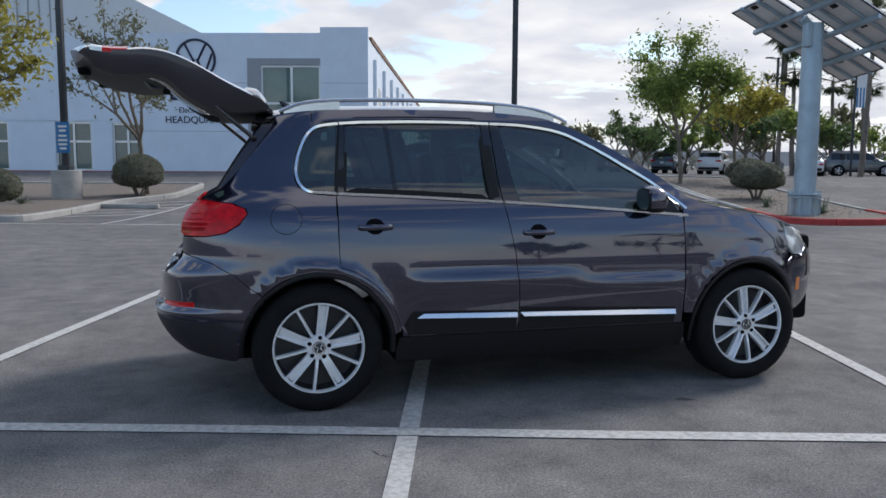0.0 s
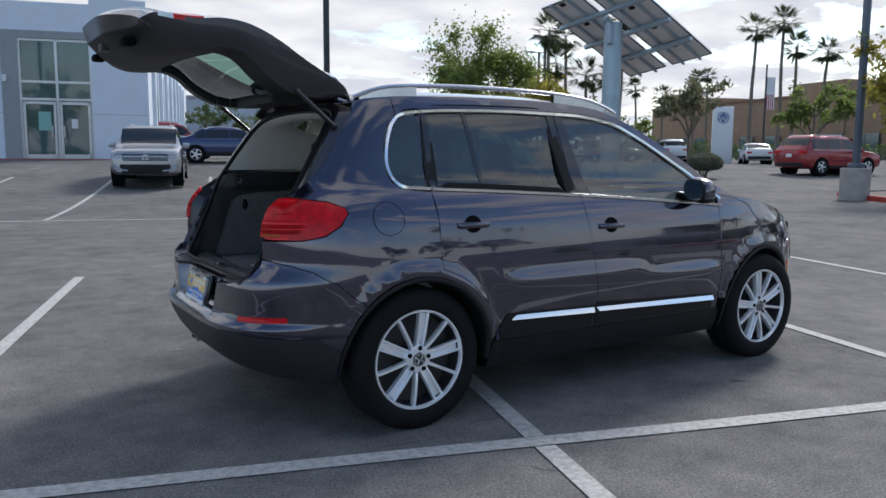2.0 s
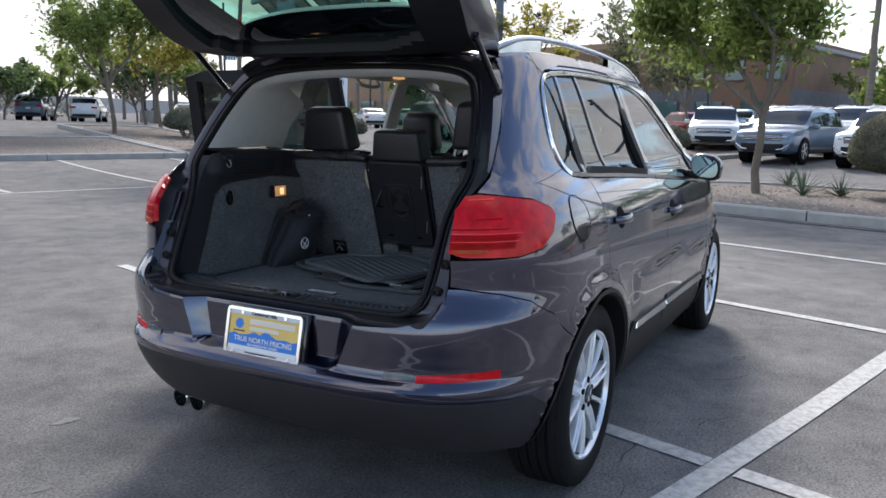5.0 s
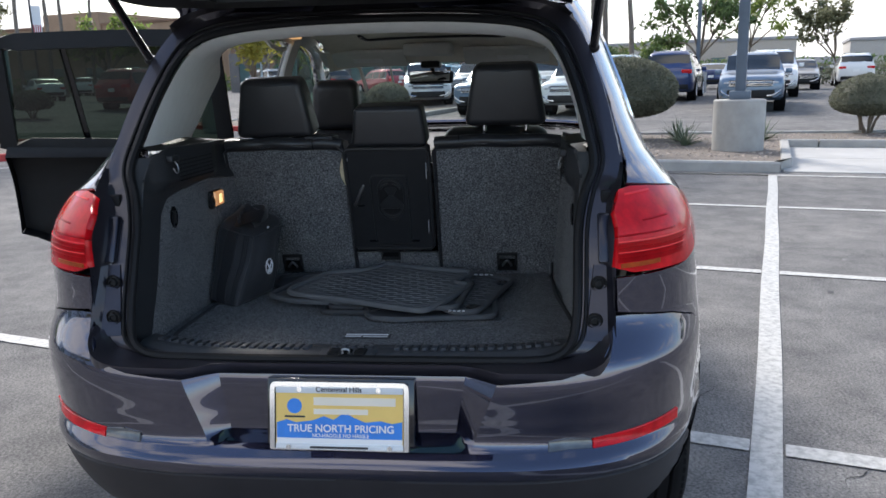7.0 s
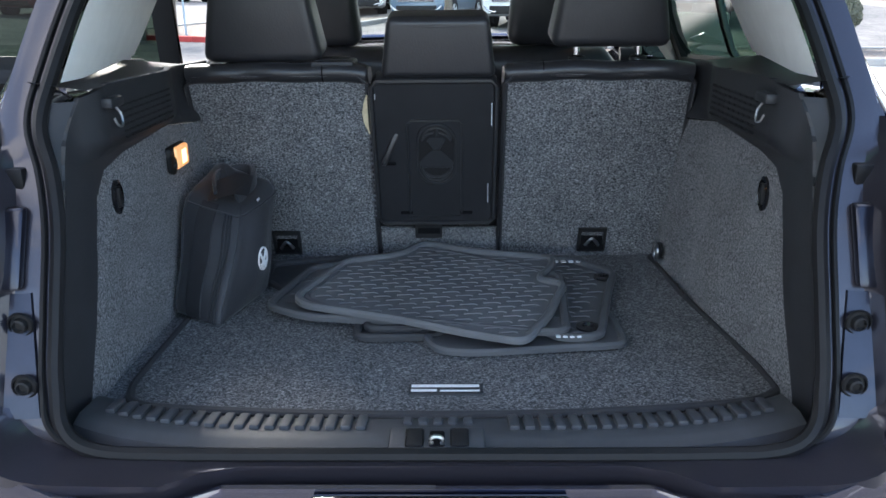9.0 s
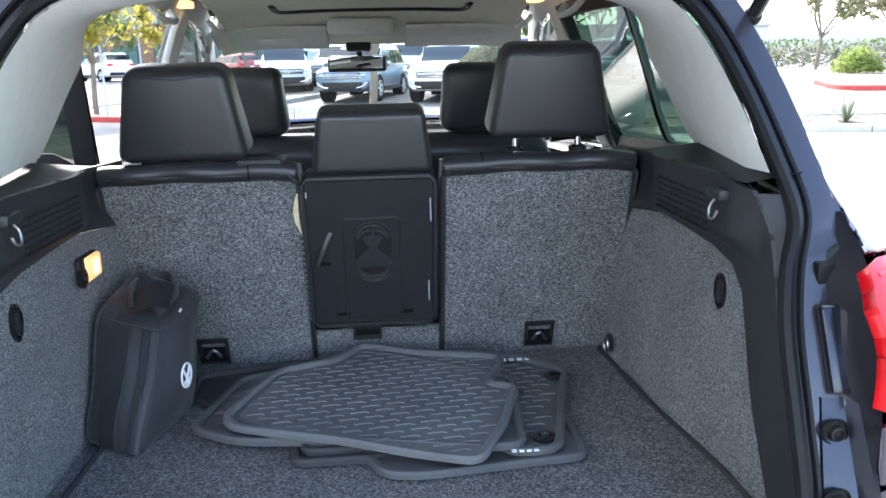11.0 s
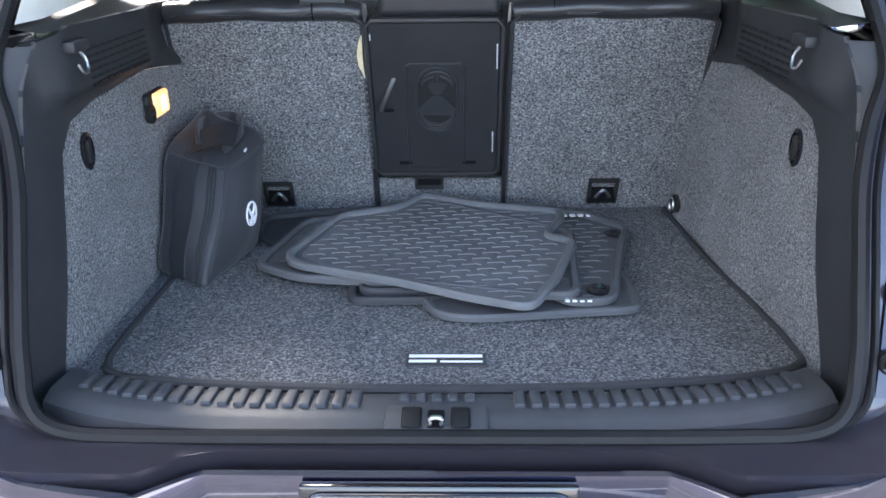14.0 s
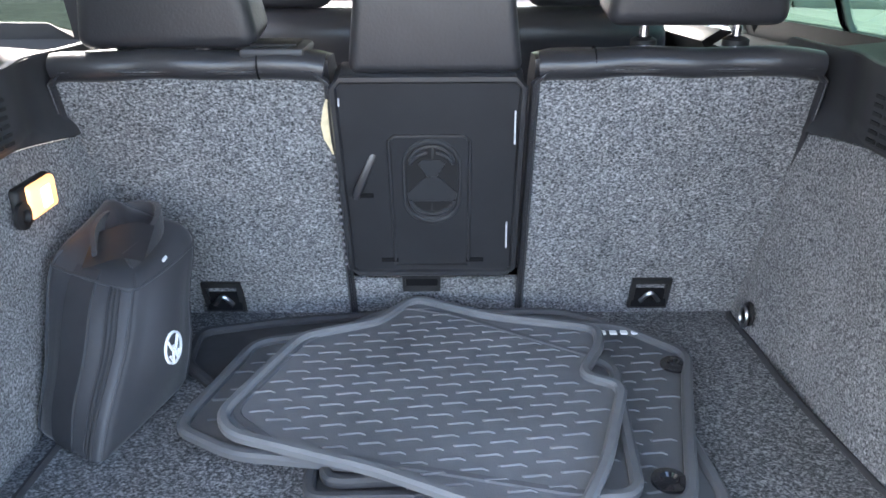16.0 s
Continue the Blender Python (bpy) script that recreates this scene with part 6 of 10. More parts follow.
    sweep(bm, [Vector(surf(0.001)(y, z)) for y, z in cp], circle(0.0028, 6), closed=True, up=(1, 0, 0))
    part("cup_holder_outline", bm, ARM_PLASTIC, root)
    yc = 0.013
    slot = [(yc + 0.041 * math.cos(q), (1.018 if math.sin(q) > 0 else 0.962) + 0.041 * math.sin(q)) for q in np.linspace(0, 2 * math.pi, 36, endpoint=False)]
    panel("cup_holder", slot, surf(0.0010), BLACK, root, step=0.05, skirt=0.0, flip=True)
    bm = bmesh.new()
    loft(bm, [[Vector(surf(o)(yc + (y - yc) * k, 0.99 + (z - 0.99) * k)) for y, z in slot + slot[:1]] for o, k in ((0.0005, 1.10), (0.0040, 1.06), (0.0040, 1.0), (0.0012, 0.96))], closed=False)
    part("cup_rim", bm, TRIM_BLACK, root, smooth=0.5)
    # two cups meeting in a pinched waist
    for pts, o in (([(0.010, 1.000), (-0.010, 1.000), (-0.038, 0.972), (-0.036, 0.958), (0.036, 0.958), (0.038, 0.972)], 0.0022), ([(0.007, 1.002), (-0.007, 1.002), (-0.020, 1.024), (-0.014, 1.030), (0.014, 1.030), (0.020, 1.024)], 0.0020)):
        panel("cup_wall", [(yc + a, b) for a, b in pts], surf(o), CUP, root, step=0.03, skirt=0.001, flip=True)
    for zc, r, a0, a1 in ((0.962, 0.034, 185, 355), (0.972, 0.037, 200, 340), (1.020, 0.034, 15, 165), (1.008, 0.036, 25, 80), (1.008, 0.036, 100, 155)):
        bm = bmesh.new()
        sweep(bm, [Vector(surf(0.0022)(yc + r * math.cos(radians(q)), zc + r * math.sin(radians(q)))) for q in np.linspace(a0, a1, 16)], circle(0.0030, 6), up=(1, 0, 0))
        part("cup_lip", bm, CUP, root)
    # pale scuffs on the panel's edges
    for y, z, l in ((-0.108, 1.085, 0.050), (-0.104, 0.895, 0.045), (0.142, 1.125, 0.012)):
        bm = bmesh.new()
        box(bm, surf(0.0085)(y, z)[0], surf(0.006)(y, z)[0], y - 0.0014, y + 0.0014, z - l / 2, z + l / 2, 0.0008, 1)
        part("scuff", bm, SCUFF, root)
    for y, z, a in ((0.115, 1.005, 24),):
        bm = bmesh.new()
        box(bm, -0.006, 0.006, -0.006, 0.006, -0.040, 0.040, 0.004, m=Matrix.Translation(surf(0.006)(y, z)) @ pose(0, 0, 0, a, 0, 0))
        part("release_strap", bm, LEATHER, root)
    for y, z in ((0.118, 0.968), (0.085, 0.842), (-0.055, 0.842)):
        bm = bmesh.new()
        box(bm, surf(0.003)(y, z)[0], surf(0)(y, z)[0] + 0.004, y - 0.014, y + 0.014, z - 0.0035, z + 0.0035, 0.001)
        part("slot", bm, DARKIN, root)
    # torn edge with foam showing
    bm = bmesh.new()
    loops = [[Vector((face_x(z) - 0.012, 0.160 + w, z)), Vector((face_x(z) - 0.004, 0.150 + w * 0.3, z))] for z, w in ((1.128, 0.001), (1.115, 0.006), (1.09, 0.012), (1.065, 0.010), (1.05, 0.003), (1.04, 0.0))]
    loft(bm, loops, closed=False)
    part("torn_foam", bm, FOAM, left, "torn seat edge showing foam", smooth=1.0)
    for i in range(16):
        z = 1.035 - i * 0.0135
        bm = bmesh.new()
        box(bm, face_x(z) - 0.013, face_x(z) - 0.006, 0.152, 0.163, z - 0.003, z + 0.003, 0.0015, 1)
        part("staple", bm, STITCH, left)
    # head restraints
    def restraint(yc, w, z0, z1, x, posts, name="head_restraint", d=0.115, taper=0.25, edge=0.024):
        rt = thing_part(name)
        bm = bmesh.new()
        pad(bm, w, d, z1 - z0, edge, pose(x, yc, z0, 0, -9, 0), crown=0.005, taper=taper, seg=6)
        part("cushion", bm, LEATHER, rt, "black leather head restraint", smooth=1.2)
        # seams: one below the crown, one up each side of the back panel
        xb = lambda z: x - d / 2 * (1 - 0.8 * taper * (z - z0) / (z1 - z0)) - 0.158 * (z - z0) + 0.0015
        yb = lambda z: w / 2 * (1 - taper * (z - z0) / (z1 - z0)) - 0.030
        bm = bmesh.new()
        zt = z1 - 0.030
        zl = z0 + 0.030
        sweep(bm, smooth_loop([(xb(zl), yc - yb(zl), zl), (xb((zl + zt) / 2), yc - yb((zl + zt) / 2), (zl + zt) / 2), (xb(zt), yc - yb(zt), zt), (xb(zt) - 0.001, yc, zt + 0.002), (xb(zt), yc + yb(zt), zt), (xb((zl + zt) / 2), yc + yb((zl + zt) / 2), (zl + zt) / 2), (xb(zl), yc + yb(zl), zl)], 40, False), circle(0.0018, 6), up=(1, 0, 0.1))
        part("seam", bm, LEATHER, rt)
        for dy in posts:
            bm = bmesh.new()
            cyl(bm, (x - 0.012, yc + dy, z0 - 0.085), (x - 0.012, yc + dy, z0 + 0.03), 0.0065, seg=10)
            part("post", bm, CHROME, rt, "chrome post")
            bm = bmesh.new()
            lathe(bm, [(0.019, -0.004), (0.019, 0.006), (0.012, 0.010), (0.012, 0.0)], 16, pose(x - 0.012, yc + dy, 1.194))
            part("post_sleeve", bm, BLACK, rt)
        return rt
    restraint(0.378, 0.258, 1.202, 1.384, 0.100, (-0.066, 0.066))
    restraint(-0.359, 0.258, 1.228, 1.412, 0.110, (-0.066, 0.066))
    restraint(0.006, 0.244, 1.170, 1.294, 0.080, (), d=0.10, taper=0.13, edge=0.016)
    bm = bmesh.new()
    box(bm, 0.030, 0.125, 0.185, 0.275, 1.186, 1.200, 0.006, 2)
    lt = part("seat_latch", bm, TRIM_BLACK, left)
    bm = bmesh.new()
    box(bm, 0.048, 0.108, 0.197, 0.263, 1.199, 1.204, 0.003, 2)
    part("latch_button", bm, BLACK, lt)
    # front seats
    for yc in (0.365, -0.30):
        st = thing_part("front_seat")
        bm = bmesh.new()
        pad(bm, 0.50, 0.14, 0.66, 0.05, pose(1.02, yc, 0.52, 0, -16, 0), crown=0.03, taper=0.12, seg=4)
        part("seat_back", bm, LEATHER, st, smooth=1.2)
        bm = bmesh.new()
        pad(bm, 0.50, 0.50, 0.17, 0.05, pose(1.30, yc, 0.40, 0, 0, 0), seg=3)
        part("seat_cushion", bm, LEATHER, st, smooth=1.2)
        bm = bmesh.new()
        pad(bm, 0.215, 0.11, 0.20, 0.035, pose(0.885, yc, 1.178, 0, -8, 0), taper=0.14, seg=5)
        part("head_cushion", bm, LEATHER, st, "black leather head restraint", smooth=1.2)
        for dy in (-0.055, 0.055):
            bm = bmesh.new()
            cyl(bm, (0.885, yc + dy, 1.12), (0.885, yc + dy, 1.20), 0.0065, seg=10)
            part("post", bm, CHROME, st)
    bm = bmesh.new()
    pad(bm, 1.30, 0.48, 0.16, 0.05, pose(0.42, 0, 0.40), seg=3)
    part("rear_bench", bm, LEATHER, car, smooth=1.2)
    # anchor covers in the seat backs
    for yc, z in ((0.381, 0.757), (-0.359, 0.763), (0.035, 0.790)):
        w, h = (0.030, 0.027) if abs(yc) > 0.1 else (0.030, 0.014)
        bm = bmesh.new()
        x = face_x(z)
        pts = [(-w, -h), (w, -h), (w, h), (-w, h)]
        sweep(bm, [(face_x(z + b) - 0.004, yc + a, z + b) for a, b in pts], [(-0.006, -0.004), (-0.006, 0.004), (0.006, 0.004), (0.006, -0.004)], closed=True, up=(1, 0, 0))
        an = part("anchor_frame", bm, BLACK, left if yc > 0 else right)
        # solid near-black fill in place of a hollow's shade
        bm = bmesh.new()
        box(bm, x - 0.003, x + 0.006, yc - w, yc + w, z - h, z + h, 0.0)
        part("anchor_recess_shade", bm, DARKIN, an)
        if abs(yc) > 0.1:
            bm = bmesh.new()
            sweep(bm, smooth_loop([(x - 0.008, yc - 0.016, z - 0.014), (x - 0.014, yc, z + 0.004), (x - 0.008, yc + 0.016, z - 0.014)], 10, False), circle(0.004, 6))
            part("anchor_loop", bm, STEEL, an)


rear_seats()
# ---- things in the cargo bay ----
BIND = mat("mat_binding", (0.030, 0.030, 0.033), 0.7, var=0.15, scale=40, bump=0.3, bscale=300)
RUBBER_MAT = mat("rubber_mat", (0.072, 0.074, 0.080), 0.6, var=0.15, scale=9, bump=0.25, bscale=350)
RUBBER_MAT_OLD = mat("rubber_mat_dusty", (0.108, 0.111, 0.118), 0.62, var=0.2, scale=7, bump=0.25, bscale=350)
NYLON = mat("black_nylon", (0.021, 0.022, 0.027), 0.55, var=0.18, scale=12, bump=0.5, bscale=900, sheen=0.12)
NYLON_BAND = mat("nylon_webbing", (0.014, 0.0145, 0.018), 0.7, var=0.15, scale=60, bump=0.6, bscale=700)
INK_WHITE = mat("print_white", (0.75, 0.75, 0.76), 0.6, var=0.05)
Z_MAT = 0.716


def outline_slab(bm, pts, z0, z1, r=0.003):
    """A flat slab with the outline pts and a softened top edge."""
    n = len(pts)
    c = sum((Vector((p[0], p[1])) for p in pts), Vector((0, 0))) / n
    def shrink(p, d):
        v = Vector((p[0], p[1])) - c
        return c + v * (1 - d / max(v.length, 1e-6))
    loops = [[Vector((p[0], p[1], z0)) for p in pts], [Vector((p[0], p[1], z1 - r)) for p in pts], [Vector((*shrink(p, r), z1)) for p in pts]]
    rg = loft(bm, loops, closed=True)
    f = bm.faces.new(rg[-1])
    g = bm.faces.new(rg[0][::-1])
    bmesh.ops.triangulate(bm, faces=[f, g])


def cargo_mat():
    root = thing("cargo_mat", "grey speckled carpet cargo mat with black bound edge", "mat")
    pts = smooth_loop([(0.155, 0.490, 0), (-0.05, 0.505, 0), (-0.20, 0.510, 0), (-0.42, 0.514, 0), (-0.500, 0.508, 0), (-0.540, 0.470, 0), (-0.558, 0.32, 0), (-0.569, 0.12, 0), (-0.570, -0.05, 0), (-0.562, -0.25, 0),
                       (-0.538, -0.45, 0), (-0.508, -0.538, 0), (-0.455, -0.553, 0), (-0.28, -0.538, 0), (-0.08, -0.514, 0), (0.160, -0.502, 0), (0.192, -0.45, 0), (0.192, 0.45, 0)], 96)
    bm = bmesh.new()
    outline_slab(bm, [(p.x, p.y) for p in pts], 0.704, Z_MAT)
    part("carpet", bm, MAT_CARPET, root, "grey speckled carpet")
    bm = bmesh.new()
    sweep(bm, [(p.x, p.y, 0.7125) for p in pts], circle(0.008, 8, 0.0075), closed=True)
    part("binding", bm, BIND, root, "black bound edge")
    bm = bmesh.new()
    box(bm, -0.515, -0.478, -0.071, 0.051, Z_MAT - 0.001, Z_MAT + 0.0025, 0.001, 1)
    badge = part("badge", bm, BIND, root, "black badge with white lettering")
    for y0, y1, x0, x1 in ((0.046, -0.066, -0.4915, -0.4835), (0.046, 0.004, -0.506, -0.499), (-0.002, -0.066, -0.506, -0.5015)):
        bm = bmesh.new()
        box(bm, x0, x1, min(y0, y1), max(y0, y1), Z_MAT + 0.002, Z_MAT + 0.0032, 0)
        part("badge_bar", bm, INK_WHITE, badge)


cargo_mat()


def in_outline(pts, x, y):
    odd = False
    j = len(pts) - 1
    for i in range(len(pts)):
        (xi, yi), (xj, yj) = pts[i], pts[j]
        if (yi > y) != (yj > y) and x < (xj - xi) * (y - yi) / (yj - yi) + xi:
            odd = not odd
        j = i
    return odd


def floor_mat(corners, z, tilt, label, material, seed, n=120, ridges=True, sag=0.0):
    """A moulded rubber mat: rimmed outline with rows of short raised bars."""
    root = thing("floor_mat", label, "floor mat", "stacked floor mats")
    # corners: rounded polygon in world x, y
    pts = []
    k = len(corners)
    for i in range(k):
        p, c, q = Vector(corners[i - 1]), Vector(corners[i]), Vector(corners[(i + 1) % k])
        r = 0.028
        a = c + (p - c).normalized() * min(r, (p - c).length * 0.4)
        b = c + (q - c).normalized() * min(r, (q - c).length * 0.4)
        for t in np.linspace(0, 1, 6):
            pts.append((a * (1 - t) ** 2 + c * 2 * t * (1 - t) + b * t * t))
    out = [(p.x, p.y) for p in pts]
    cx, cy = sum(p[0] for p in out) / len(out), sum(p[1] for p in out) / len(out)
    lift = lambda x, y: z + tilt[0] * (x - cx) + tilt[1] * (y - cy) - sag * ((y - cy) / 0.3) ** 2
    bm = bmesh.new()
    f = bm.faces.new([bm.verts.new((x, y, 0)) for x, y in out])
    for ax in (0, 1):
        for s in np.arange(-0.6, 0.6, 0.05):
            no = (1, 0, 0) if ax == 0 else (0, 1, 0)
            bmesh.ops.bisect_plane(bm, geom=[*bm.verts, *bm.edges, *bm.faces], plane_co=(s, s, 0), plane_no=no)
    for v in bm.verts:
        v.co.z = lift(v.co.x, v.co.y)
    bmesh.ops.solidify(bm, geom=list(bm.faces), thickness=-0.004)
    part("mat_sheet", bm, material, root, smooth=0.7)
    bm = bmesh.new()
    dense = []
    for i in range(len(out)):
        a, b = Vector(out[i]), Vector(out[(i + 1) % len(out)])
        m = max(1, int((b - a).length / 0.03))
        dense += [a.lerp(b, t / m) for t in range(m)]
    inner = [p + (Vector((cx, cy)) - p).normalized() * 0.006 for p in dense]
    sweep(bm, [(p.x, p.y, lift(p.x, p.y) + 0.003) for p in inner], [(-0.008, -0.005), (-0.008, 0.003), (-0.004, 0.007), (0.004, 0.007), (0.008, 0.003), (0.008, -0.005)], closed=True)
    part("rim", bm, material, root)
    if ridges:
        rnd = random.Random(seed)
        bm = bmesh.new()
        ax = Vector((0.16, -0.987)).normalized()     # the bars' own direction
        ay = Vector((-ax.y, ax.x))
        for i in range(-16, 17):
            for j in range(-12, 13):
                p = Vector((cx, cy)) + ay * (i * 0.0235) + ax * (j * 0.047 + (0.0235 if i % 2 else 0))
                if not in_outline(out, p.x, p.y):
                    continue
                if min((p - Vector(o)).length for o in dense) < 0.028:
                    continue
                q = pose(0, 0, 0, 0, 0, math.degrees(math.atan2(ax.y, ax.x)) + rnd.uniform(-2, 2))
                b2 = bmesh.new()
                for s0, s1, dy in ((-0.017, 0.017, 0.0),):
                    prof = [(-0.017, 0.002, 0.0), (-0.014, 0.0005, 0.0014), (0.010, 0.0, 0.0014), (0.017, -0.005, 0.0)]
                    loops = [[Vector((x, y - w, h - 0.001)), Vector((x, y - w * 0.5, h + 0.0008)), Vector((x, y + w * 0.5, h + 0.0008)), Vector((x, y + w, h - 0.001))] for (x, y, h), w in zip(prof, (0.0015, 0.0028, 0.0028, 0.0012))]
                    loft(b2, loops, closed=False)
                b2.transform(q)
                for v in b2.verts:
                    x, y = v.co.x + p.x, v.co.y + p.y
                    v.co = Vector((x, y, lift(x, y) + 0.0005 + v.co.z))
                b2.verts.index_update()
                me_v = [bm.verts.new(v.co) for v in b2.verts]
                for f in b2.faces:
                    bm.faces.new([me_v[v.index] for v in f.verts])
                b2.free()
        part("raised_bar_pattern", bm, material, root)["kind"] = "stuff"
    return root, lift


M_LABEL = "black rubber floor mat with raised bars, stacked on the cargo mat"
floor_mat([(-0.01, 0.40), (0.095, 0.41), (0.135, 0.28), (0.16, 0.10), (0.0, 0.12), (-0.18, 0.24)], 0.7235, (0, 0), "thin black carpet floor mat under rubber mats", BIND, 1, ridges=False)
floor_mat([(-0.322, 0.155), (-0.29, 0.165), (-0.10, 0.16), (-0.10, -0.06), (-0.318, 0.0)], 0.7245, (0, 0), "thin black carpet floor mat under rubber mats", BIND, 2, ridges=False)
floor_mat([(-0.375, 0.005), (-0.385, -0.06), (-0.352, -0.335), (-0.318, -0.342), (-0.10, -0.33), (0.13, -0.28), (0.17, -0.20), (0.165, 0.06), (-0.05, 0.08), (-0.31, 0.035)], 0.7235, (0, 0), M_LABEL, RUBBER_MAT, 3)
floor_mat([(-0.300, 0.135), (-0.27, 0.148), (-0.12, 0.15), (-0.12, -0.02), (-0.29, 0.0)], 0.731, (0, 0), "thin black carpet floor mat under rubber mats", BIND, 8, ridges=False)
floor_mat([(-0.200, 0.350), (-0.155, 0.347), (0.036, 0.300), (0.062, 0.215), (0.05, -0.10), (-0.29, -0.02), (-0.272, 0.14), (-0.255, 0.262)], 0.738, (0, 0), M_LABEL, RUBBER_MAT, 4)
floor_mat([(0.105, -0.20), (0.088, -0.300), (0.0, -0.385), (-0.345, -0.293), (-0.352, -0.215), (-0.18, -0.10), (0.10, -0.05)], 0.736, (0.0, 0.0), M_LABEL, RUBBER_MAT, 5)
floor_mat([(0.14, 0.075), (0.11, -0.02), (-0.05, -0.262), (-0.340, -0.235), (-0.345, -0.17), (-0.26, 0.20), (-0.18, 0.285), (0.02, 0.22)], 0.746, (0, 0), M_LABEL, RUBBER_MAT, 7)
floor_mat([(0.165, 0.050), (0.098, -0.078), (0.052, -0.252), (0.0, -0.250), (-0.092, -0.207), (-0.119, -0.262), (-0.288, -0.207), (-0.405, -0.150), (-0.37, -0.055), (-0.306, 0.075), (-0.232, 0.272), (-0.188, 0.297), (-0.078, 0.263), (0.028, 0.226), (0.078, 0.105)],
          0.754, (0.0, 0.0), "grey-black rubber floor mat on top of the stack", RUBBER_MAT_OLD, 6)
for x0, y0, w in ((0.060, -0.318, 0.07), (-0.347, -0.255, 0.05)):
    bm = bmesh.new()
    for k in range(4):
        box(bm, x0 - 0.006, x0 + 0.006, y0 + k * w / 4, y0 + k * w / 4 + w / 6, 0.742, 0.7445, 0.001, 1)
    tagged(part("mat_lettering", bm, INK_WHITE), "white moulded marks on a rubber floor mat", "lettering")
for x, y in ((-0.300, -0.275), (-0.035, -0.352)):
    bm = bmesh.new()
    lathe(bm, [(0.022, 0.0), (0.022, 0.004), (0.012, 0.006), (0.008, 0.002), (0.0, 0.002)], 20, pose(x, y, 0.7385))
    tagged(part("mat_grommet", bm, GLOSSBLACK), "black round grommet in a rubber floor mat", "grommet")


def bag():
    root = thing("tool_bag", "black nylon bag with a zip leaning in the cargo corner", "bag")
    low = [(-0.178, 0.545, 0.717), (-0.252, 0.432, 0.717), (-0.050, 0.381, 0.717), (-0.010, 0.500, 0.717)]
    top = [(-0.085, 0.528, 0.958), (-0.096, 0.404, 0.922), (0.022, 0.357, 0.950), (0.045, 0.505, 0.988)]
    low, top = [Vector(p) for p in low], [Vector(p) for p in top]

    def loop(t, grow=0.0, n=60, soft=0.16):
        """One level of the soft block: straight sides, well rounded corners, a slight belly."""
        c = [low[i].lerp(top[i], t) for i in range(4)]
        mid = sum(c, Vector()) / 4
        dense = []
        for i in range(4):
            p, q, r = c[i - 1], c[i], c[(i + 1) % 4]
            a, b = q.lerp(p, soft), q.lerp(r, soft)
            for k in range(6):
                f = k / 5
                dense.append(a * (1 - f) ** 2 + q * 2 * f * (1 - f) + b * f * f)
            for k in range(1, 10):
                dense.append(b.lerp(r.lerp(q, soft), k / 10))
        out = []
        for k, p in enumerate(dense):
            f = ((k % 15) - 5) / 10
            bul = 0.013 * max(0.0, math.sin(math.pi * min(max(f, 0), 1))) * math.sin(math.pi * min(max(t, 0.02), 0.98)) + grow
            d = p - mid
            d.z = 0
            p = p + d.normalized() * (bul + 0.004)
            p.x += 0.0028 * math.sin(23 * p.z + 9 * p.y) + 0.0014 * math.sin(70 * p.z + 40 * p.y)
            p.y += 0.0028 * math.sin(31 * p.z + 14 * p.x)
            out.append(p)
        return out
    bm = bmesh.new()
    levels = ((0.0, -0.02), (0.015, -0.004), (0.05, 0.0), (0.2, 0), (0.35, 0), (0.5, 0), (0.65, 0), (0.78, 0), (0.87, -0.002), (0.93, -0.006), (0.97, -0.013), (1.0, -0.024), (1.015, -0.040), (1.02, -0.055))
    r = loft(bm, [loop(t, g) for t, g in levels])
    bm.faces.new(r[-1]); bm.faces.new(r[0][::-1])
    body = part("bag_body", bm, NYLON, root, smooth=1.2)

    # stations on the narrow front and the broad side, a little proud of the cloth
    def at(k, t, off):
        """Point k, 0 to 59 round the level, where 5 to 15 is the front and 20 to 30 the broad side."""
        g = 0.0
        for (t0, g0), (t1, g1) in zip(levels, levels[1:]):
            if t0 <= t <= t1:
                g = g0 + (g1 - g0) * (t - t0) / (t1 - t0)
        lp = loop(t, g + off)
        i = int(k)
        return lp[i % 60].lerp(lp[(i + 1) % 60], k - i)
    ts = np.linspace(0.02, 0.95, 22)
    bm = bmesh.new()
    loft(bm, [[at(k, t, o) for k, o in ((7.2, 0.0005), (7.4, 0.003), (11.2, 0.003), (11.4, 0.0005))] for t in ts], closed=False)
    part("webbing_band", bm, NYLON_BAND, root, smooth=0.5)
    for k, r0 in ((13.6, 0.0024), (14.3, 0.0018), (15.0, 0.0024)):
        bm = bmesh.new()
        sweep(bm, [at(k, t, 0.001) for t in np.linspace(0.02, 0.90, 22)], circle(r0, 6), up=(1, 0, 0))
        part("zip", bm, NYLON_BAND, root)
    for k in (3.0, 17.5, 33.0):
        bm = bmesh.new()
        sweep(bm, [at(k, t, 0.0005) for t in np.linspace(0.02, 0.97, 24)], circle(0.0026, 6), up=(1, 0, 0))
        part("piping", bm, NYLON, root)
    bm = bmesh.new()
    rim = loop(0.90, -0.003)
    sweep(bm, rim, circle(0.0024, 6), closed=True)
    part("piping", bm, NYLON, root)
    # folded carry handle: a padded strap bent over the top, and its flap
    c = sum(top, Vector()) / 4
    bm = bmesh.new()
    path = smooth_loop([c + Vector((-0.072, -0.030, -0.012)), c + Vector((-0.050, -0.044, -0.002)), c + Vector((-0.005, -0.052, 0.010)), c + Vector((0.040, -0.036, 0.016)), c + Vector((0.050, 0.000, 0.016)), c + Vector((0.035, 0.030, 0.006))], 28, False)
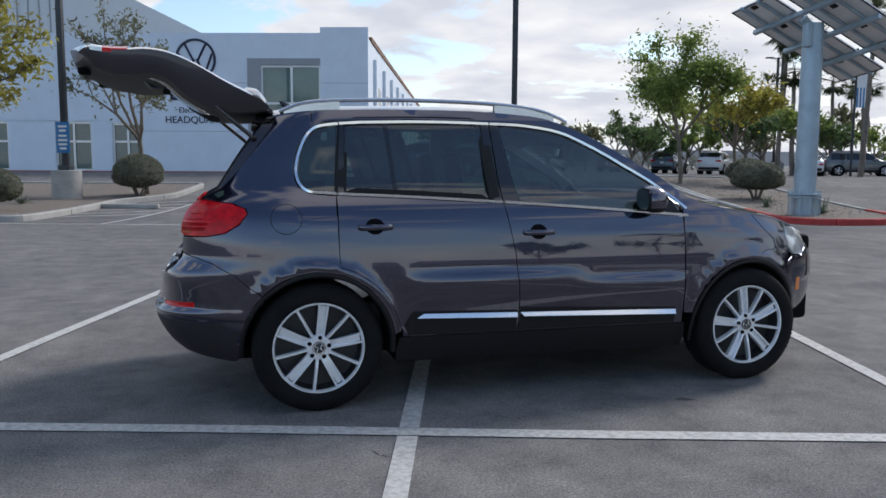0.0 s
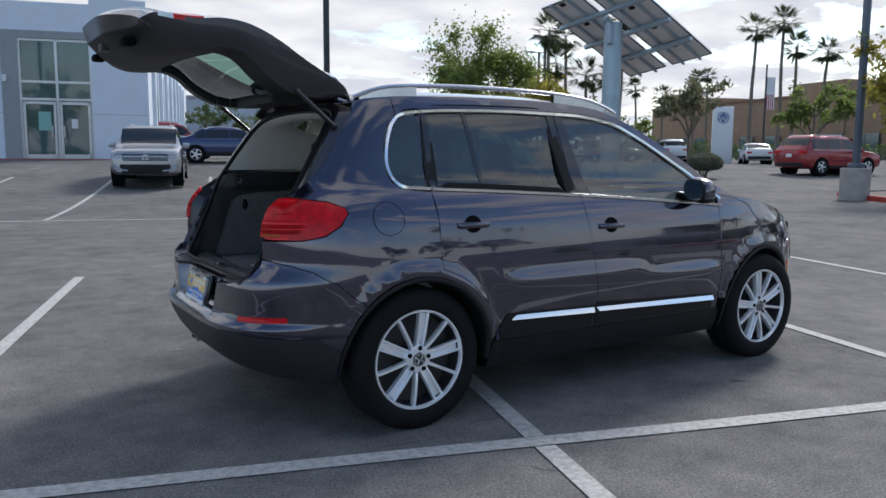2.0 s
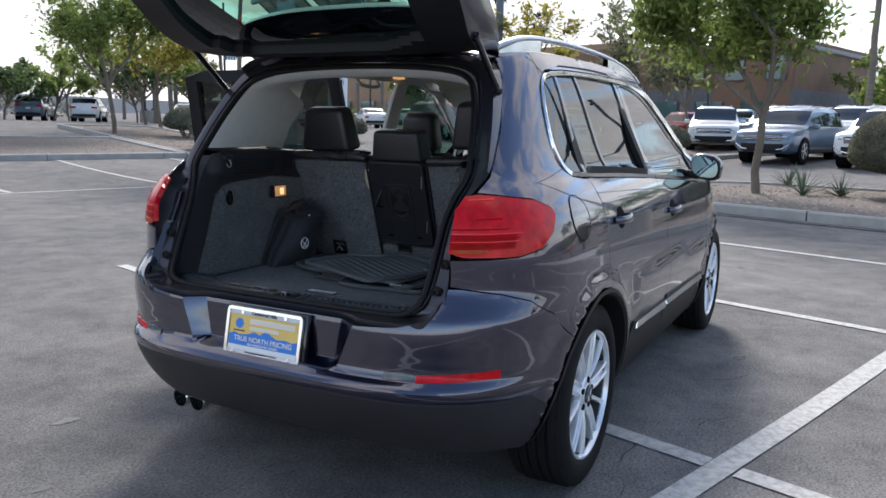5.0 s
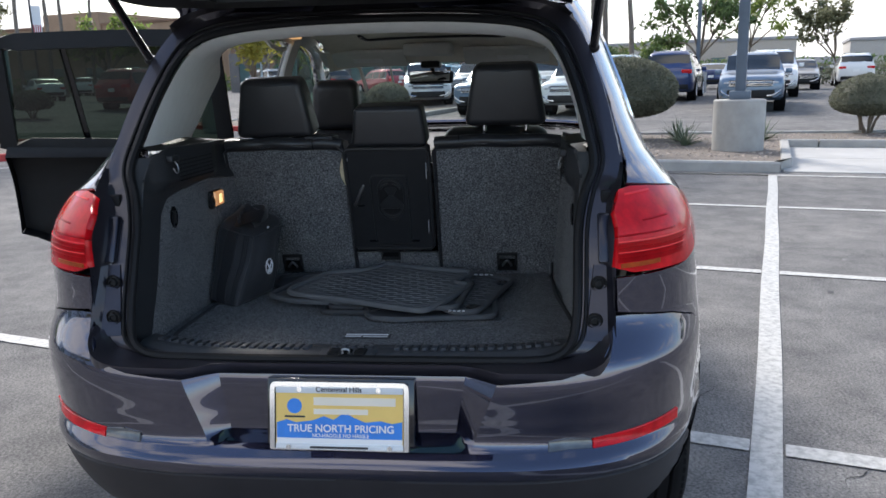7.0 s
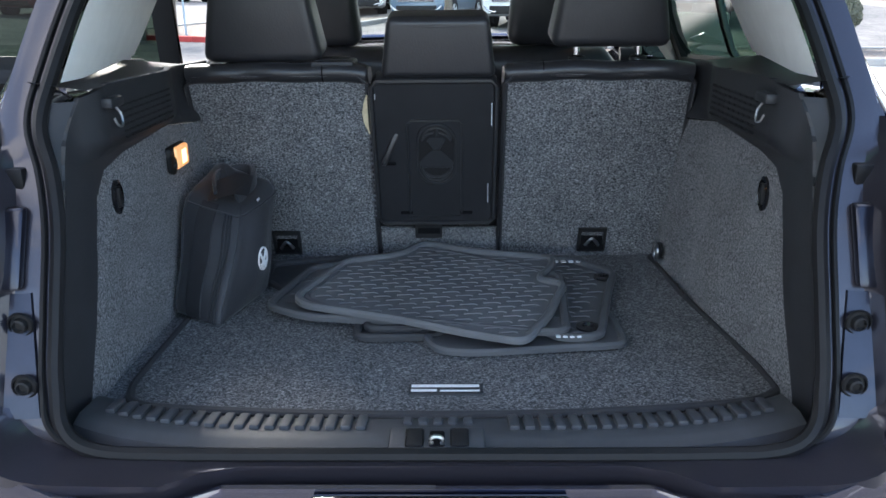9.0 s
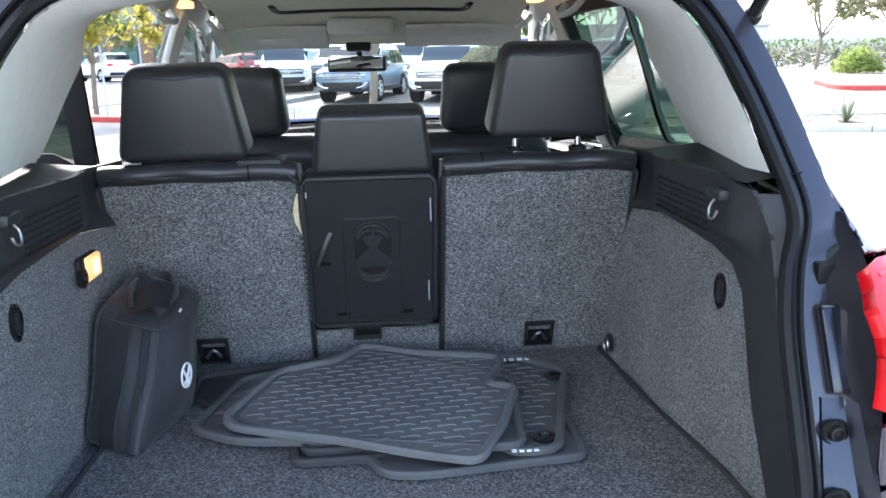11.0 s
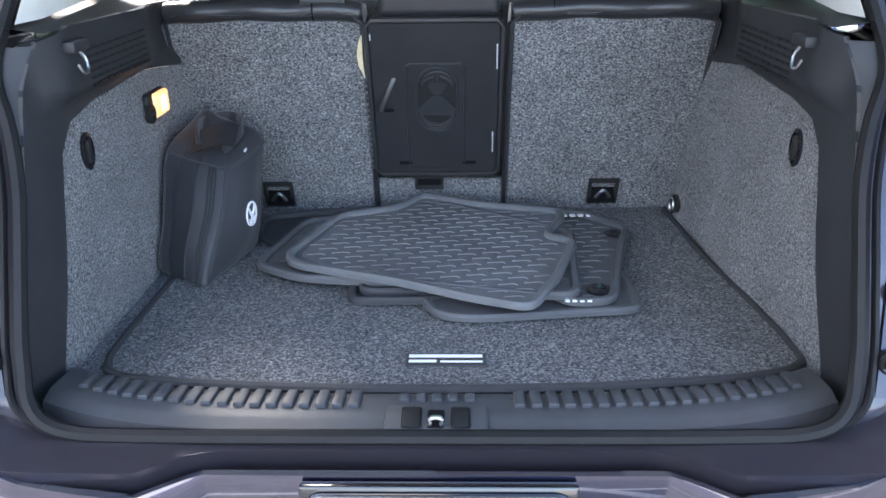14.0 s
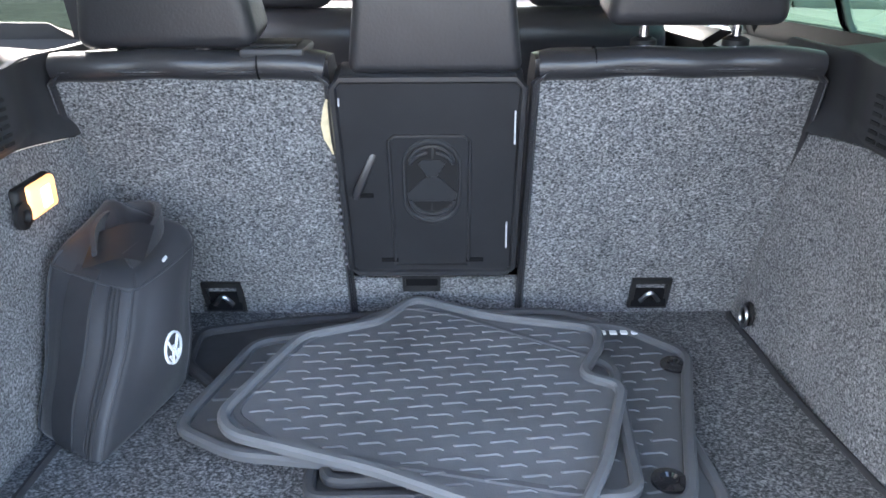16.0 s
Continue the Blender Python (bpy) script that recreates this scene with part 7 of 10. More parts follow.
    sweep(bm, path, [(-0.004, -0.014), (-0.005, 0.0), (-0.004, 0.014), (0.004, 0.014), (0.005, 0.0), (0.004, -0.014)])
    part("carry_handle", bm, NYLON, root, "folded webbing handle")
    bm = bmesh.new()
    path = smooth_loop([c + Vector((-0.066, 0.014, -0.012)), c + Vector((-0.040, 0.022, 0.006)), c + Vector((0.005, 0.024, 0.012)), c + Vector((0.042, 0.012, 0.008))], 22, False)
    sweep(bm, path, [(-0.003, -0.016), (-0.004, 0.0), (-0.003, 0.016), (0.003, 0.016), (0.004, 0.0), (0.003, -0.016)])
    part("carry_handle", bm, NYLON, root)
    bm = bmesh.new()
    flap = [[c + Vector((-0.085 + 0.055 * u, -0.058 + 0.085 * v, -0.020 + 0.030 * u + 0.014 * math.sin(3 * v + 1) + 0.012 * v)) for v in np.linspace(0, 1, 8)] for u in np.linspace(0, 1, 6)]
    loft(bm, flap, closed=False)
    bmesh.ops.solidify(bm, geom=list(bm.faces), thickness=0.004)
    part("top_flap", bm, NYLON, root, smooth=1.0)
    bm = bmesh.new()
    q = at(24.0, 0.955, 0.004)
    box(bm, -0.007, 0.007, -0.002, 0.002, -0.003, 0.003, 0.0015, 1, m=Matrix.Translation(q))
    part("zip_pull", bm, INK_WHITE, root, "small white zip pull")
    # round white mark on the broad side
    bm = bmesh.new()
    pc, ex_, up_ = at(25.5, 0.42, 0.0015), (at(28, 0.42, 0) - at(23, 0.42, 0)).normalized(), (at(25.5, 0.55, 0) - at(25.5, 0.30, 0)).normalized()
    nz = ex_.cross(up_).normalized()
    m = Matrix((ex_, nz.cross(ex_), nz)).transposed().to_4x4()
    m.translation = pc
    lathe(bm, [(0.0255, -0.002), (0.0255, 0.001), (0.0222, 0.001), (0.0222, -0.002)], 28, m @ Matrix.Diagonal((0.80, 1, 1, 1)), closed=True)
    b2 = bmesh.new()
    for d in (-1, 1):
        cyl(b2, (d * 0.015, 0.016, 0.0005), (d * 0.004, -0.003, 0.0005), 0.0022, seg=6)
        cyl(b2, (d * 0.014, -0.008, 0.0005), (d * 0.007, -0.020, 0.0005), 0.0022, seg=6)
        cyl(b2, (0, 0.004, 0.0005), (d * 0.007, -0.020, 0.0005), 0.0022, seg=6)
    merge(bm, b2, m @ Matrix.Diagonal((0.80, 1, 1, 1)))
    part("round_mark", bm, INK_WHITE, body, "white round emblem")["kind"] = "stuff"


bag()
# ---- the car park: bays, planters, kerbs ----
CONCRETE = mat("concrete_kerb", (0.36, 0.35, 0.33), 0.85, var=0.16, scale=3.0, bump=0.4, bscale=90)
CONCRETE_PALE = mat("concrete_slab", (0.42, 0.41, 0.39), 0.85, var=0.12, scale=1.2, bump=0.3, bscale=120)
KERB_RED = mat("kerb_red_paint", (0.42, 0.045, 0.04), 0.7, var=0.25, scale=6, bump=0.3, bscale=90)
GRAVEL_BED = mat("gravel_bed", (0.085, 0.070, 0.055), 0.95, var=0.0, col2=(0.25, 0.21, 0.178), scale=24, bump=1.0, bscale=45, detail=8)
PEBBLE = mat("pebble", (0.30, 0.25, 0.21), 0.9, var=0.3, scale=20, island=0.35)

stripe(-14, 13.0, 7.3, 13.0)
for u in (-7.6, -4.6, -1.65, 1.3, 4.25, 7.2):
    stripe(u, 13.1, u, 24.2)
for k in range(5):
    stripe(-9.6, 15.0 + k * 0.95, -7.7, 16.0 + k * 0.95, 0.09)
stripe(8.62, -0.05, 8.62, 6.0, 0.08)


def planter(name, outline, label, red=lambda u, v: False, seed=1, fill=GRAVEL_BED, pebbles=500, closed=True, near=None):
    """A raised bed: kerb stones round the outline, gravel inside."""
    root = thing(name, label, "planter", kind="structure")
    rnd = random.Random(seed)
    P = [Vector((a, b, 0)) for a, b in outline]
    c = sum(P, Vector()) / len(P)
    pts = []
    for a, b in zip(P, P[1:] + P[:1]):
        n = max(1, int((b - a).length / 0.6))
        pts += [a.lerp(b, k / n) for k in range(n)]
    inner = []
    for i, p in enumerate(pts):
        d = (pts[(i + 1) % len(pts)] - pts[i - 1]).normalized()
        s = Vector((-d.y, d.x, 0))
        if s.dot(c - p) < 0:
            s.negate()
        inner.append(p + s * 0.15)
    bm = bmesh.new()
    f = bm.faces.new([bm.verts.new(p) for p in inner])
    bmesh.ops.triangulate(bm, faces=[f])
    for v in bm.verts:
        v.co = lot(v.co.x, v.co.y, 0.10)
    bmesh.ops.subdivide_edges(bm, edges=bm.edges, cuts=2, use_grid_fill=True)
    part("gravel", bm, fill, root)
    # one stone a length, with open joints
    step = 5
    i = 0
    while i < len(pts):
        run = list(range(i, min(i + step, len(pts)) + 1))
        a = [pts[k % len(pts)] for k in run]
        b = [inner[k % len(pts)] for k in run]
        if len(a) > 1:
            a[0], b[0] = a[0].lerp(a[1], 0.02), b[0].lerp(b[1], 0.02)
            a[-1], b[-1] = a[-1].lerp(a[-2], 0.02), b[-1].lerp(b[-2], 0.02)
        bm = bmesh.new()
        loops = []
        for p, q in zip(a, b):
            w = (q - p)
            loops.append([lot(p.x, p.y, -0.05), lot(p.x, p.y, 0.125), lot(*(p + w * 0.13).xy, 0.15), lot(*(p + w * 0.9).xy, 0.15), lot(q.x, q.y, 0.135), lot(q.x, q.y, -0.05)])
        r = loft(bm, loops, closed=True)
        bm.faces.new(r[0]); bm.faces.new(r[-1][::-1])
        m = a[len(a) // 2]
        part("kerb_stone", bm, KERB_RED if red(m.x, m.y) else CONCRETE, root, "red-painted kerb" if red(m.x, m.y) else "", smooth=0.5)
        i += step
    # loose stones
    if pebbles:
        lo = [min(p[k] for p in inner) for k in (0, 1)]
        hi = [max(p[k] for p in inner) for k in (0, 1)]
        poly = [(p.x, p.y) for p in inner]
        bm = bmesh.new()
        done = 0
        while done < pebbles:
            u, v = rnd.uniform(lo[0], hi[0]), rnd.uniform(lo[1], hi[1])
            done += 1
            if near and math.hypot(u - near[0], v - near[1]) > near[2]:
                continue
            if not in_outline(poly, u, v):
                continue
            s = rnd.uniform(0.012, 0.045)
            p = lot(u, v, 0.10)
            ring_ = [bm.verts.new(p + Vector((s * rnd.uniform(0.7, 1.2) * math.cos(a), s * rnd.uniform(0.7, 1.2) * math.sin(a), 0.0))) for a in (0.2, 1.4, 2.7, 3.9, 5.2)]
            t = bm.verts.new(p + Vector((rnd.uniform(-0.3, 0.3) * s, rnd.uniform(-0.3, 0.3) * s, s * rnd.uniform(0.5, 0.8))))
            for k in range(5):
                bm.faces.new((ring_[k], ring_[(k + 1) % 5], t))
        o = part("loose_stones", bm, PEBBLE, root, smooth=0)
        o["kind"] = "stuff"
    return root


def rounded(pts, r=1.2):
    out = []
    k = len(pts)
    for i in range(k):
        p, c, q = Vector(pts[i - 1][:2]), Vector(pts[i][:2]), Vector(pts[(i + 1) % k][:2])
        rr = pts[i][2] if len(pts[i]) > 2 else r
        if rr < 0.05:
            out.append((c.x, c.y))
            continue
        a, b = c + (p - c).normalized() * rr, c + (q - c).normalized() * rr
        for t in np.linspace(0, 1, 7):
            m = a * (1 - t) ** 2 + c * 2 * t * (1 - t) + b * t * t
            out.append((m.x, m.y))
    return out


GREY_BED = "gravel planter bed with concrete kerb in a car park"
planter("planter_ahead", rounded([(8.95, -0.1, 0), (8.95, 7.3, 1.9), (14.4, 7.3, 1.9), (16.4, -6.0, 0.6), (16.4, -14, 0.3), (13.1, -14, 0.3), (13.1, -0.1, 0.05)]), GREY_BED,
        red=lambda u, v: 5.9 < v and u < 11.5, seed=3, pebbles=5200)
planter("planter_solar", rounded([(7.7, 13.9, 1.5), (11.0, 14.5, 1.6), (11.6, 30, 1.0), (7.9, 30, 0.3)]), GREY_BED, red=lambda u, v: v < 17.5, seed=4, pebbles=1500)
planter("planter_pole", rounded([(1.2, 19.4, 0.4), (7.75, 19.4, 0.1), (7.75, 24.5, 0.1), (1.2, 24.5, 0.4)]), GREY_BED, seed=5, pebbles=600)
planter("planter_left", rounded([(-8.7, 20.6, 0.5), (-9.0, 24.5, 0.6), (-26, 24.5, 0.3), (-26, 13.4, 0.3), (-9.6, 13.4, 0.6), (-9.7, 18.6, 0.3)]), GREY_BED, seed=6, pebbles=1500)
planter("planter_far", rounded([(16.3, 12.2, 1.6), (33, 9.0, 1.0), (34, 13.5, 1.0), (17.5, 18.0, 1.6)]), GREY_BED, red=lambda u, v: u < 19.5, seed=7, pebbles=500)
planter("planter_road", rounded([(24, -6.0, 1.2), (24.5, -40, 1), (46, -40, 1), (46, -6.0, 1.2)]), GREY_BED, red=lambda u, v: v > -9 and u < 27, seed=8, pebbles=0)


def slab():
    """Pale concrete walk beside the planter, in cast bays."""
    root = thing("concrete_walk", "pale concrete walk slabs beside a planter", "pavement", kind="structure")
    for i in range(2):
        for j in range(7):
            u0, v0 = 9.05 + i * 2.02, -0.12 - (j + 1) * 1.9
            bm = bmesh.new()
            vs = [lot(u0 + a * 2.0, v0 + b * 1.88, 0.012) for a, b in ((0, 0), (1, 0), (1, 1), (0, 1))]
            lo = [p - Vector((0, 0, 0.06)) for p in vs]
            r = loft(bm, [lo, vs], closed=True)
            bm.faces.new(r[1])
            part("paving_slab", bm, CONCRETE_PALE, root, smooth=0)


slab()


def wheel_stop():
    bm = bmesh.new()
    p = lot(-9.0, 17.6)
    box(bm, -0.9, 0.9, -0.075, 0.075, 0.0, 0.12, 0.02, 2)
    o = part("wheel_stop", bm, CONCRETE)
    o.matrix_world = Matrix.Translation(p) @ pose(0, 0, 0, 0, 0, -16.7)
    tagged(o, "grey concrete wheel stop on asphalt", "wheel stop")


wheel_stop()


def spots():
    """Stains, patches and small cracks in the paving."""
    rnd = random.Random(9)
    STAIN = mat("asphalt_stain", (0.045, 0.045, 0.048), 0.7, var=0.3, scale=12)
    PATCH = mat("asphalt_scuff", (0.19, 0.19, 0.185), 0.9, var=0.2, scale=20)
    for k, (u, v, r, m) in enumerate(((-1.2, -1.0, 0.05, STAIN), (-1.7, 2.2, 0.055, PATCH), (-2.0, 1.6, 0.03, PATCH), (2.4, -0.35, 0.04, STAIN), (1.5, 0.6, 0.05, STAIN), (3.4, -0.5, 0.03, PATCH),
                                      (4.4, 1.9, 0.045, STAIN), (0.9, -1.2, 0.04, STAIN), (2.0, 1.4, 0.03, PATCH), (-0.7, 3.2, 0.04, PATCH))):
        bm = bmesh.new()
        n = 14
        vs = [bm.verts.new(lot(u + r * rnd.uniform(0.6, 1.5) * math.cos(2 * math.pi * i / n), v + 0.6 * r * rnd.uniform(0.6, 1.3) * math.sin(2 * math.pi * i / n), 0.003)) for i in range(n)]
        bm.faces.new(vs)
        tagged(part("ground_stain", bm, m, smooth=0), "small stain on the asphalt", "stain", kind="structure")
    CRACK = mat("crack_shadow", (0.02, 0.02, 0.02), 0.95, var=0.2)
    for u, v, a, l in ((-0.35, 0.30, 10, 0.55), (-0.75, 0.12, -14, 0.4), (0.3, 0.25, 30, 0.3), (1.0, 0.55, -60, 0.35), (-0.2, -0.25, 5, 0.25)):
        bm = bmesh.new()
        p = Vector((u, v, 0))
        rows = []
        ang = radians(a)
        for i in range(14):
            w = 0.0022 * math.sin(math.pi * (i + 0.3) / 14) * rnd.uniform(0.5, 1.6)
            s = Vector((-math.sin(ang), math.cos(ang), 0)) * w
            rows.append([lot(*(p + s).xy, 0.0025), lot(*(p - s).xy, 0.0025)])
            p = p + Vector((math.cos(ang), math.sin(ang), 0)) * l / 14
            ang += rnd.uniform(-0.5, 0.5)
        loft(bm, rows, closed=False)
        tagged(part("ground_crack", bm, CRACK, smooth=0), "short dark crack in the asphalt", "crack", kind="structure")


spots()
# ---- plants ----
BARK = mat("bark", (0.17, 0.14, 0.11), 0.9, var=0.3, scale=12, bump=0.8, bscale=40, stretch=(1, 1, 0.25))
PALM_BARK = mat("palm_bark", (0.20, 0.17, 0.14), 0.9, var=0.25, scale=5, bump=0.8, bscale=12, stretch=(0.4, 0.4, 3))
LEAF = mat("leaf_green", (0.09, 0.14, 0.045), 0.6, var=0.3, scale=2, island=0.35)
LEAF_YELLOW = mat("leaf_yellowing", (0.32, 0.29, 0.055), 0.6, var=0.35, scale=1.2, island=0.35)
LEAF_LIME = mat("leaf_lime", (0.19, 0.25, 0.065), 0.6, var=0.35, scale=1.2, island=0.35)
LEAF_SAGE = mat("leaf_sage", (0.165, 0.172, 0.125), 0.7, var=0.3, scale=3, island=0.4)
LEAF_DRY = mat("leaf_sparse", (0.19, 0.19, 0.105), 0.7, var=0.3, scale=2, island=0.4)
LEAF_PALM = mat("palm_frond", (0.055, 0.075, 0.030), 0.6, var=0.3, scale=2, island=0.3)


def let_through(m, share):
    """Leaves that pass some light."""
    nt = m.node_tree
    b = nt.nodes["Principled BSDF"]
    tr, mx = nt.nodes.new("ShaderNodeBsdfTranslucent"), nt.nodes.new("ShaderNodeMixShader")
    mx.inputs[0].default_value = share
    nt.links.new(b.inputs["Base Color"].links[0].from_socket, tr.inputs["Color"])
    nt.links.new(b.outputs[0], mx.inputs[1]); nt.links.new(tr.outputs[0], mx.inputs[2])
    nt.links.new(mx.outputs[0], nt.nodes["Material Output"].inputs["Surface"])


for m in (LEAF, LEAF_YELLOW, LEAF_LIME, LEAF_DRY, LEAF_PALM, LEAF_SAGE):
    let_through(m, 0.6 if m in (LEAF_LIME, LEAF_YELLOW) else 0.45)
LEAF_AGAVE = mat("agave_blade", (0.16, 0.20, 0.13), 0.55, var=0.2, scale=6, island=0.2)


def limb(verts, faces, a, b, r0, r1, seg=7):
    d = (b - a)
    q = d.to_track_quat("Z", "Y").to_matrix()
    base = len(verts)
    for p, r in ((a, r0), (b, r1)):
        for k in range(seg):
            t = 2 * math.pi * k / seg
            verts.append(p + q @ Vector((r * math.cos(t), r * math.sin(t), 0)))
    for k in range(seg):
        faces.append((base + k, base + (k + 1) % seg, base + seg + (k + 1) % seg, base + seg + k))


def leaf(verts, faces, p, size, rnd, flat=0.4):
    n = Vector((rnd.gauss(0, 1), rnd.gauss(0, 1), rnd.gauss(0, 1) + flat)).normalized()
    a = n.orthogonal().normalized()
    a.rotate(Matrix.Rotation(rnd.uniform(0, 6.28), 3, n))
    b = n.cross(a)
    base = len(verts)
    s = size * rnd.uniform(0.7, 1.3)
    verts += [p - a * s, p + b * s * 0.38, p + a * s, p - b * s * 0.38]
    faces.append((base, base + 1, base + 2, base + 3))


def tree(u, v, height, spread, material, seed, label, leaves=5200, size=0.085, trunk_h=0.30, name="tree", lean=0.0, r0=0.085, loose=0.26):
    rnd = random.Random(seed)
    root = thing(name, label, "tree", "lot trees")
    base = lot(u, v, 0.05)
    root.matrix_world = Matrix.Translation(base)
    tv, tf, lv, lf = [], [], [], []
    tips = []

    def grow(p, d, length, r, depth):
        n = 3
        q = p
        for k in range(n):
            dd = (d + Vector((rnd.gauss(0, 0.10), rnd.gauss(0, 0.10), 0.05 if depth else 0))).normalized()
            nxt = q + dd * length / n
            limb(tv, tf, q, nxt, r * (1 - 0.2 * k / n), r * (1 - 0.2 * (k + 1) / n))
            q, d = nxt, dd
            if depth >= 2:
                tips.append((q, length))
        if depth >= 4 or length < 0.25:
            tips.append((q, length))
            return
        kids = 4 if depth == 0 else rnd.choice((2, 3))
        for k in range(kids):
            az = rnd.uniform(0, 6.28) if depth else 6.28 * k / kids + rnd.uniform(-0.4, 0.4)
            tilt = rnd.uniform(0.35, 0.75) if depth else rnd.uniform(0.4, 0.8)
            side_ = d.orthogonal().normalized()
            side_.rotate(Matrix.Rotation(az, 3, d))
            nd = (d * math.cos(tilt) + side_ * math.sin(tilt)).normalized()
            grow(q, nd, length * rnd.uniform(0.58, 0.8), r * 0.62, depth + 1)
        if depth == 0:
            grow(q, (d + Vector((0.05, 0, 0))).normalized(), length * 0.9, r * 0.7, 1)
    grow(Vector((0, 0, -0.1)), Vector((lean, 0.02, 1)).normalized(), height * trunk_h, r0, 0)
    top = max(p.z for p, _ in tips)
    wide = max(math.hypot(p.x, p.y) for p, _ in tips)
    kz, kx = height * 0.96 / top, spread / max(wide, 0.1)
    fit_ = lambda p: Vector((p.x * (1 + (kx - 1) * sstep(p.z / top, 0.2, 0.5)), p.y * (1 + (kx - 1) * sstep(p.z / top, 0.2, 0.5)), p.z * kz))
    tv = [fit_(p) for p in tv]
    pts = [fit_(p) for p, _ in tips]
    for _ in range(leaves):
        c = rnd.choice(pts)
        k = abs(rnd.gauss(0, loose)) * min(1.0, spread / 2.2)
        d = Vector((rnd.gauss(0, 1), rnd.gauss(0, 1), rnd.gauss(0, 0.8))).normalized()
        leaf(lv, lf, c + d * k, size, rnd)
    raw("trunk", tv, tf, BARK, root)
    raw("crown", lv, lf, material, root, smooth=False)
    return root


def bush(u, v, w, h, seed, label, leaves=5200, size=0.036, stem=0.35, d=None):
    rnd = random.Random(seed)
    root = thing("clipped_bush", label, "bush", "clipped bushes")
    root.matrix_world = Matrix.Translation(lot(u, v, 0.06))
    d = d or w
    tv, tf, lv, lf = [], [], [], []
    for k in range(6):
        a = 6.28 * k / 6 + rnd.uniform(-0.3, 0.3)
        p, r = Vector((0.06 * math.cos(a), 0.06 * math.sin(a), -0.1)), 0.042
        for i in range(4):
            q = p + Vector((w * (0.02 + 0.022 * i) * math.cos(a), d * (0.02 + 0.022 * i) * math.sin(a), (stem + 0.32 * h) / 4)) + Vector((rnd.gauss(0, 0.02), rnd.gauss(0, 0.02), 0))
            limb(tv, tf, p, q, r, r * 0.8, 6)
            p, r = q, r * 0.8
    zc = stem + (h - stem) * 0.36
    lump = [(rnd.uniform(0, 6.28), rnd.uniform(-1, 1), rnd.uniform(0.03, 0.07)) for _ in range(14)]

    def shell(t, z):
        """Radius factor of the clipped form, with lumps."""
        k = 1.0
        for a, b, m in lump:
            k += m * math.exp(-((math.atan2(math.sin(t - a), math.cos(t - a))) ** 2 + (z - b) ** 2) / 0.25) - m * 0.25
        return k
    for _ in range(leaves):
        t, z = rnd.uniform(0, 6.28), rnd.uniform(-1, 1)
        z = math.copysign(abs(z) ** 0.85, z)
        rr = math.sqrt(max(0, 1 - abs(z) ** (2.15 if z > 0 else 2.8))) * shell(t, z) * (1 - abs(rnd.gauss(0, 0.055)))
        hh = (h - zc) if z > 0 else (zc - stem)
        leaf(lv, lf, Vector((w / 2 * rr * math.cos(t), d / 2 * rr * math.sin(t), zc + z * hh * shell(t, z))), size, rnd, 0.1)
    # shaded inside
    core_v, core_f = [], []
    n, m = 20, 12
    for j in range(m + 1):
        z = -1 + 2 * j / m
        rr = math.sqrt(max(0, 1 - abs(z) ** (2.15 if z > 0 else 2.8))) * 0.90
        hh = (h - zc) if z > 0 else (zc - stem)
        for i in range(n):
            t = 6.28318 * i / n
            k = shell(t, z) * (1 + rnd.uniform(-0.03, 0.03))
            core_v.append((w / 2 * rr * k * math.cos(t), d / 2 * rr * k * math.sin(t), zc + 0.93 * z * hh * k))
    for j in range(m):
        for i in range(n):
            core_f.append((j * n + i, j * n + (i + 1) % n, (j + 1) * n + (i + 1) % n, (j + 1) * n + i))
    raw("stem", tv, tf, BARK, root)
    raw("inner_foliage", core_v, core_f, LEAF_SAGE, root, smooth=False)
    raw("foliage", lv, lf, LEAF_SAGE, root, smooth=False)
    return root


def agave(u, v, r, seed, n=46):
    rnd = random.Random(seed)
    root = thing("yucca", "grey-green yucca with narrow blades in gravel", "plant", "yuccas")
    root.matrix_world = Matrix.Translation(lot(u, v, 0.08))
    verts, faces = [], []
    for i in range(n):
        a, el, l = rnd.uniform(0, 6.28), rnd.uniform(0.25, 1.35), r * rnd.uniform(0.75, 1.1)
        p, d = Vector((0, 0, 0.02)), Vector((math.cos(a) * math.cos(el), math.sin(a) * math.cos(el), math.sin(el)))
        s = Vector((-math.sin(a), math.cos(a), 0))
        base = len(verts)
        m = 5
        for k in range(m + 1):
            w = 0.016 * (1 - (k / m) ** 1.5) + 0.001
            verts += [p + s * w, p - Vector((0, 0, w * 0.5)), p - s * w]
            d = (d + Vector((0, 0, -0.05))).normalized()
            p = p + d * l / m
        for k in range(m):
            b = base + 3 * k
            faces += [(b, b + 1, b + 4, b + 3), (b + 1, b + 2, b + 5, b + 4)]
    raw("foliage", verts, faces, LEAF_AGAVE, root, smooth=False)


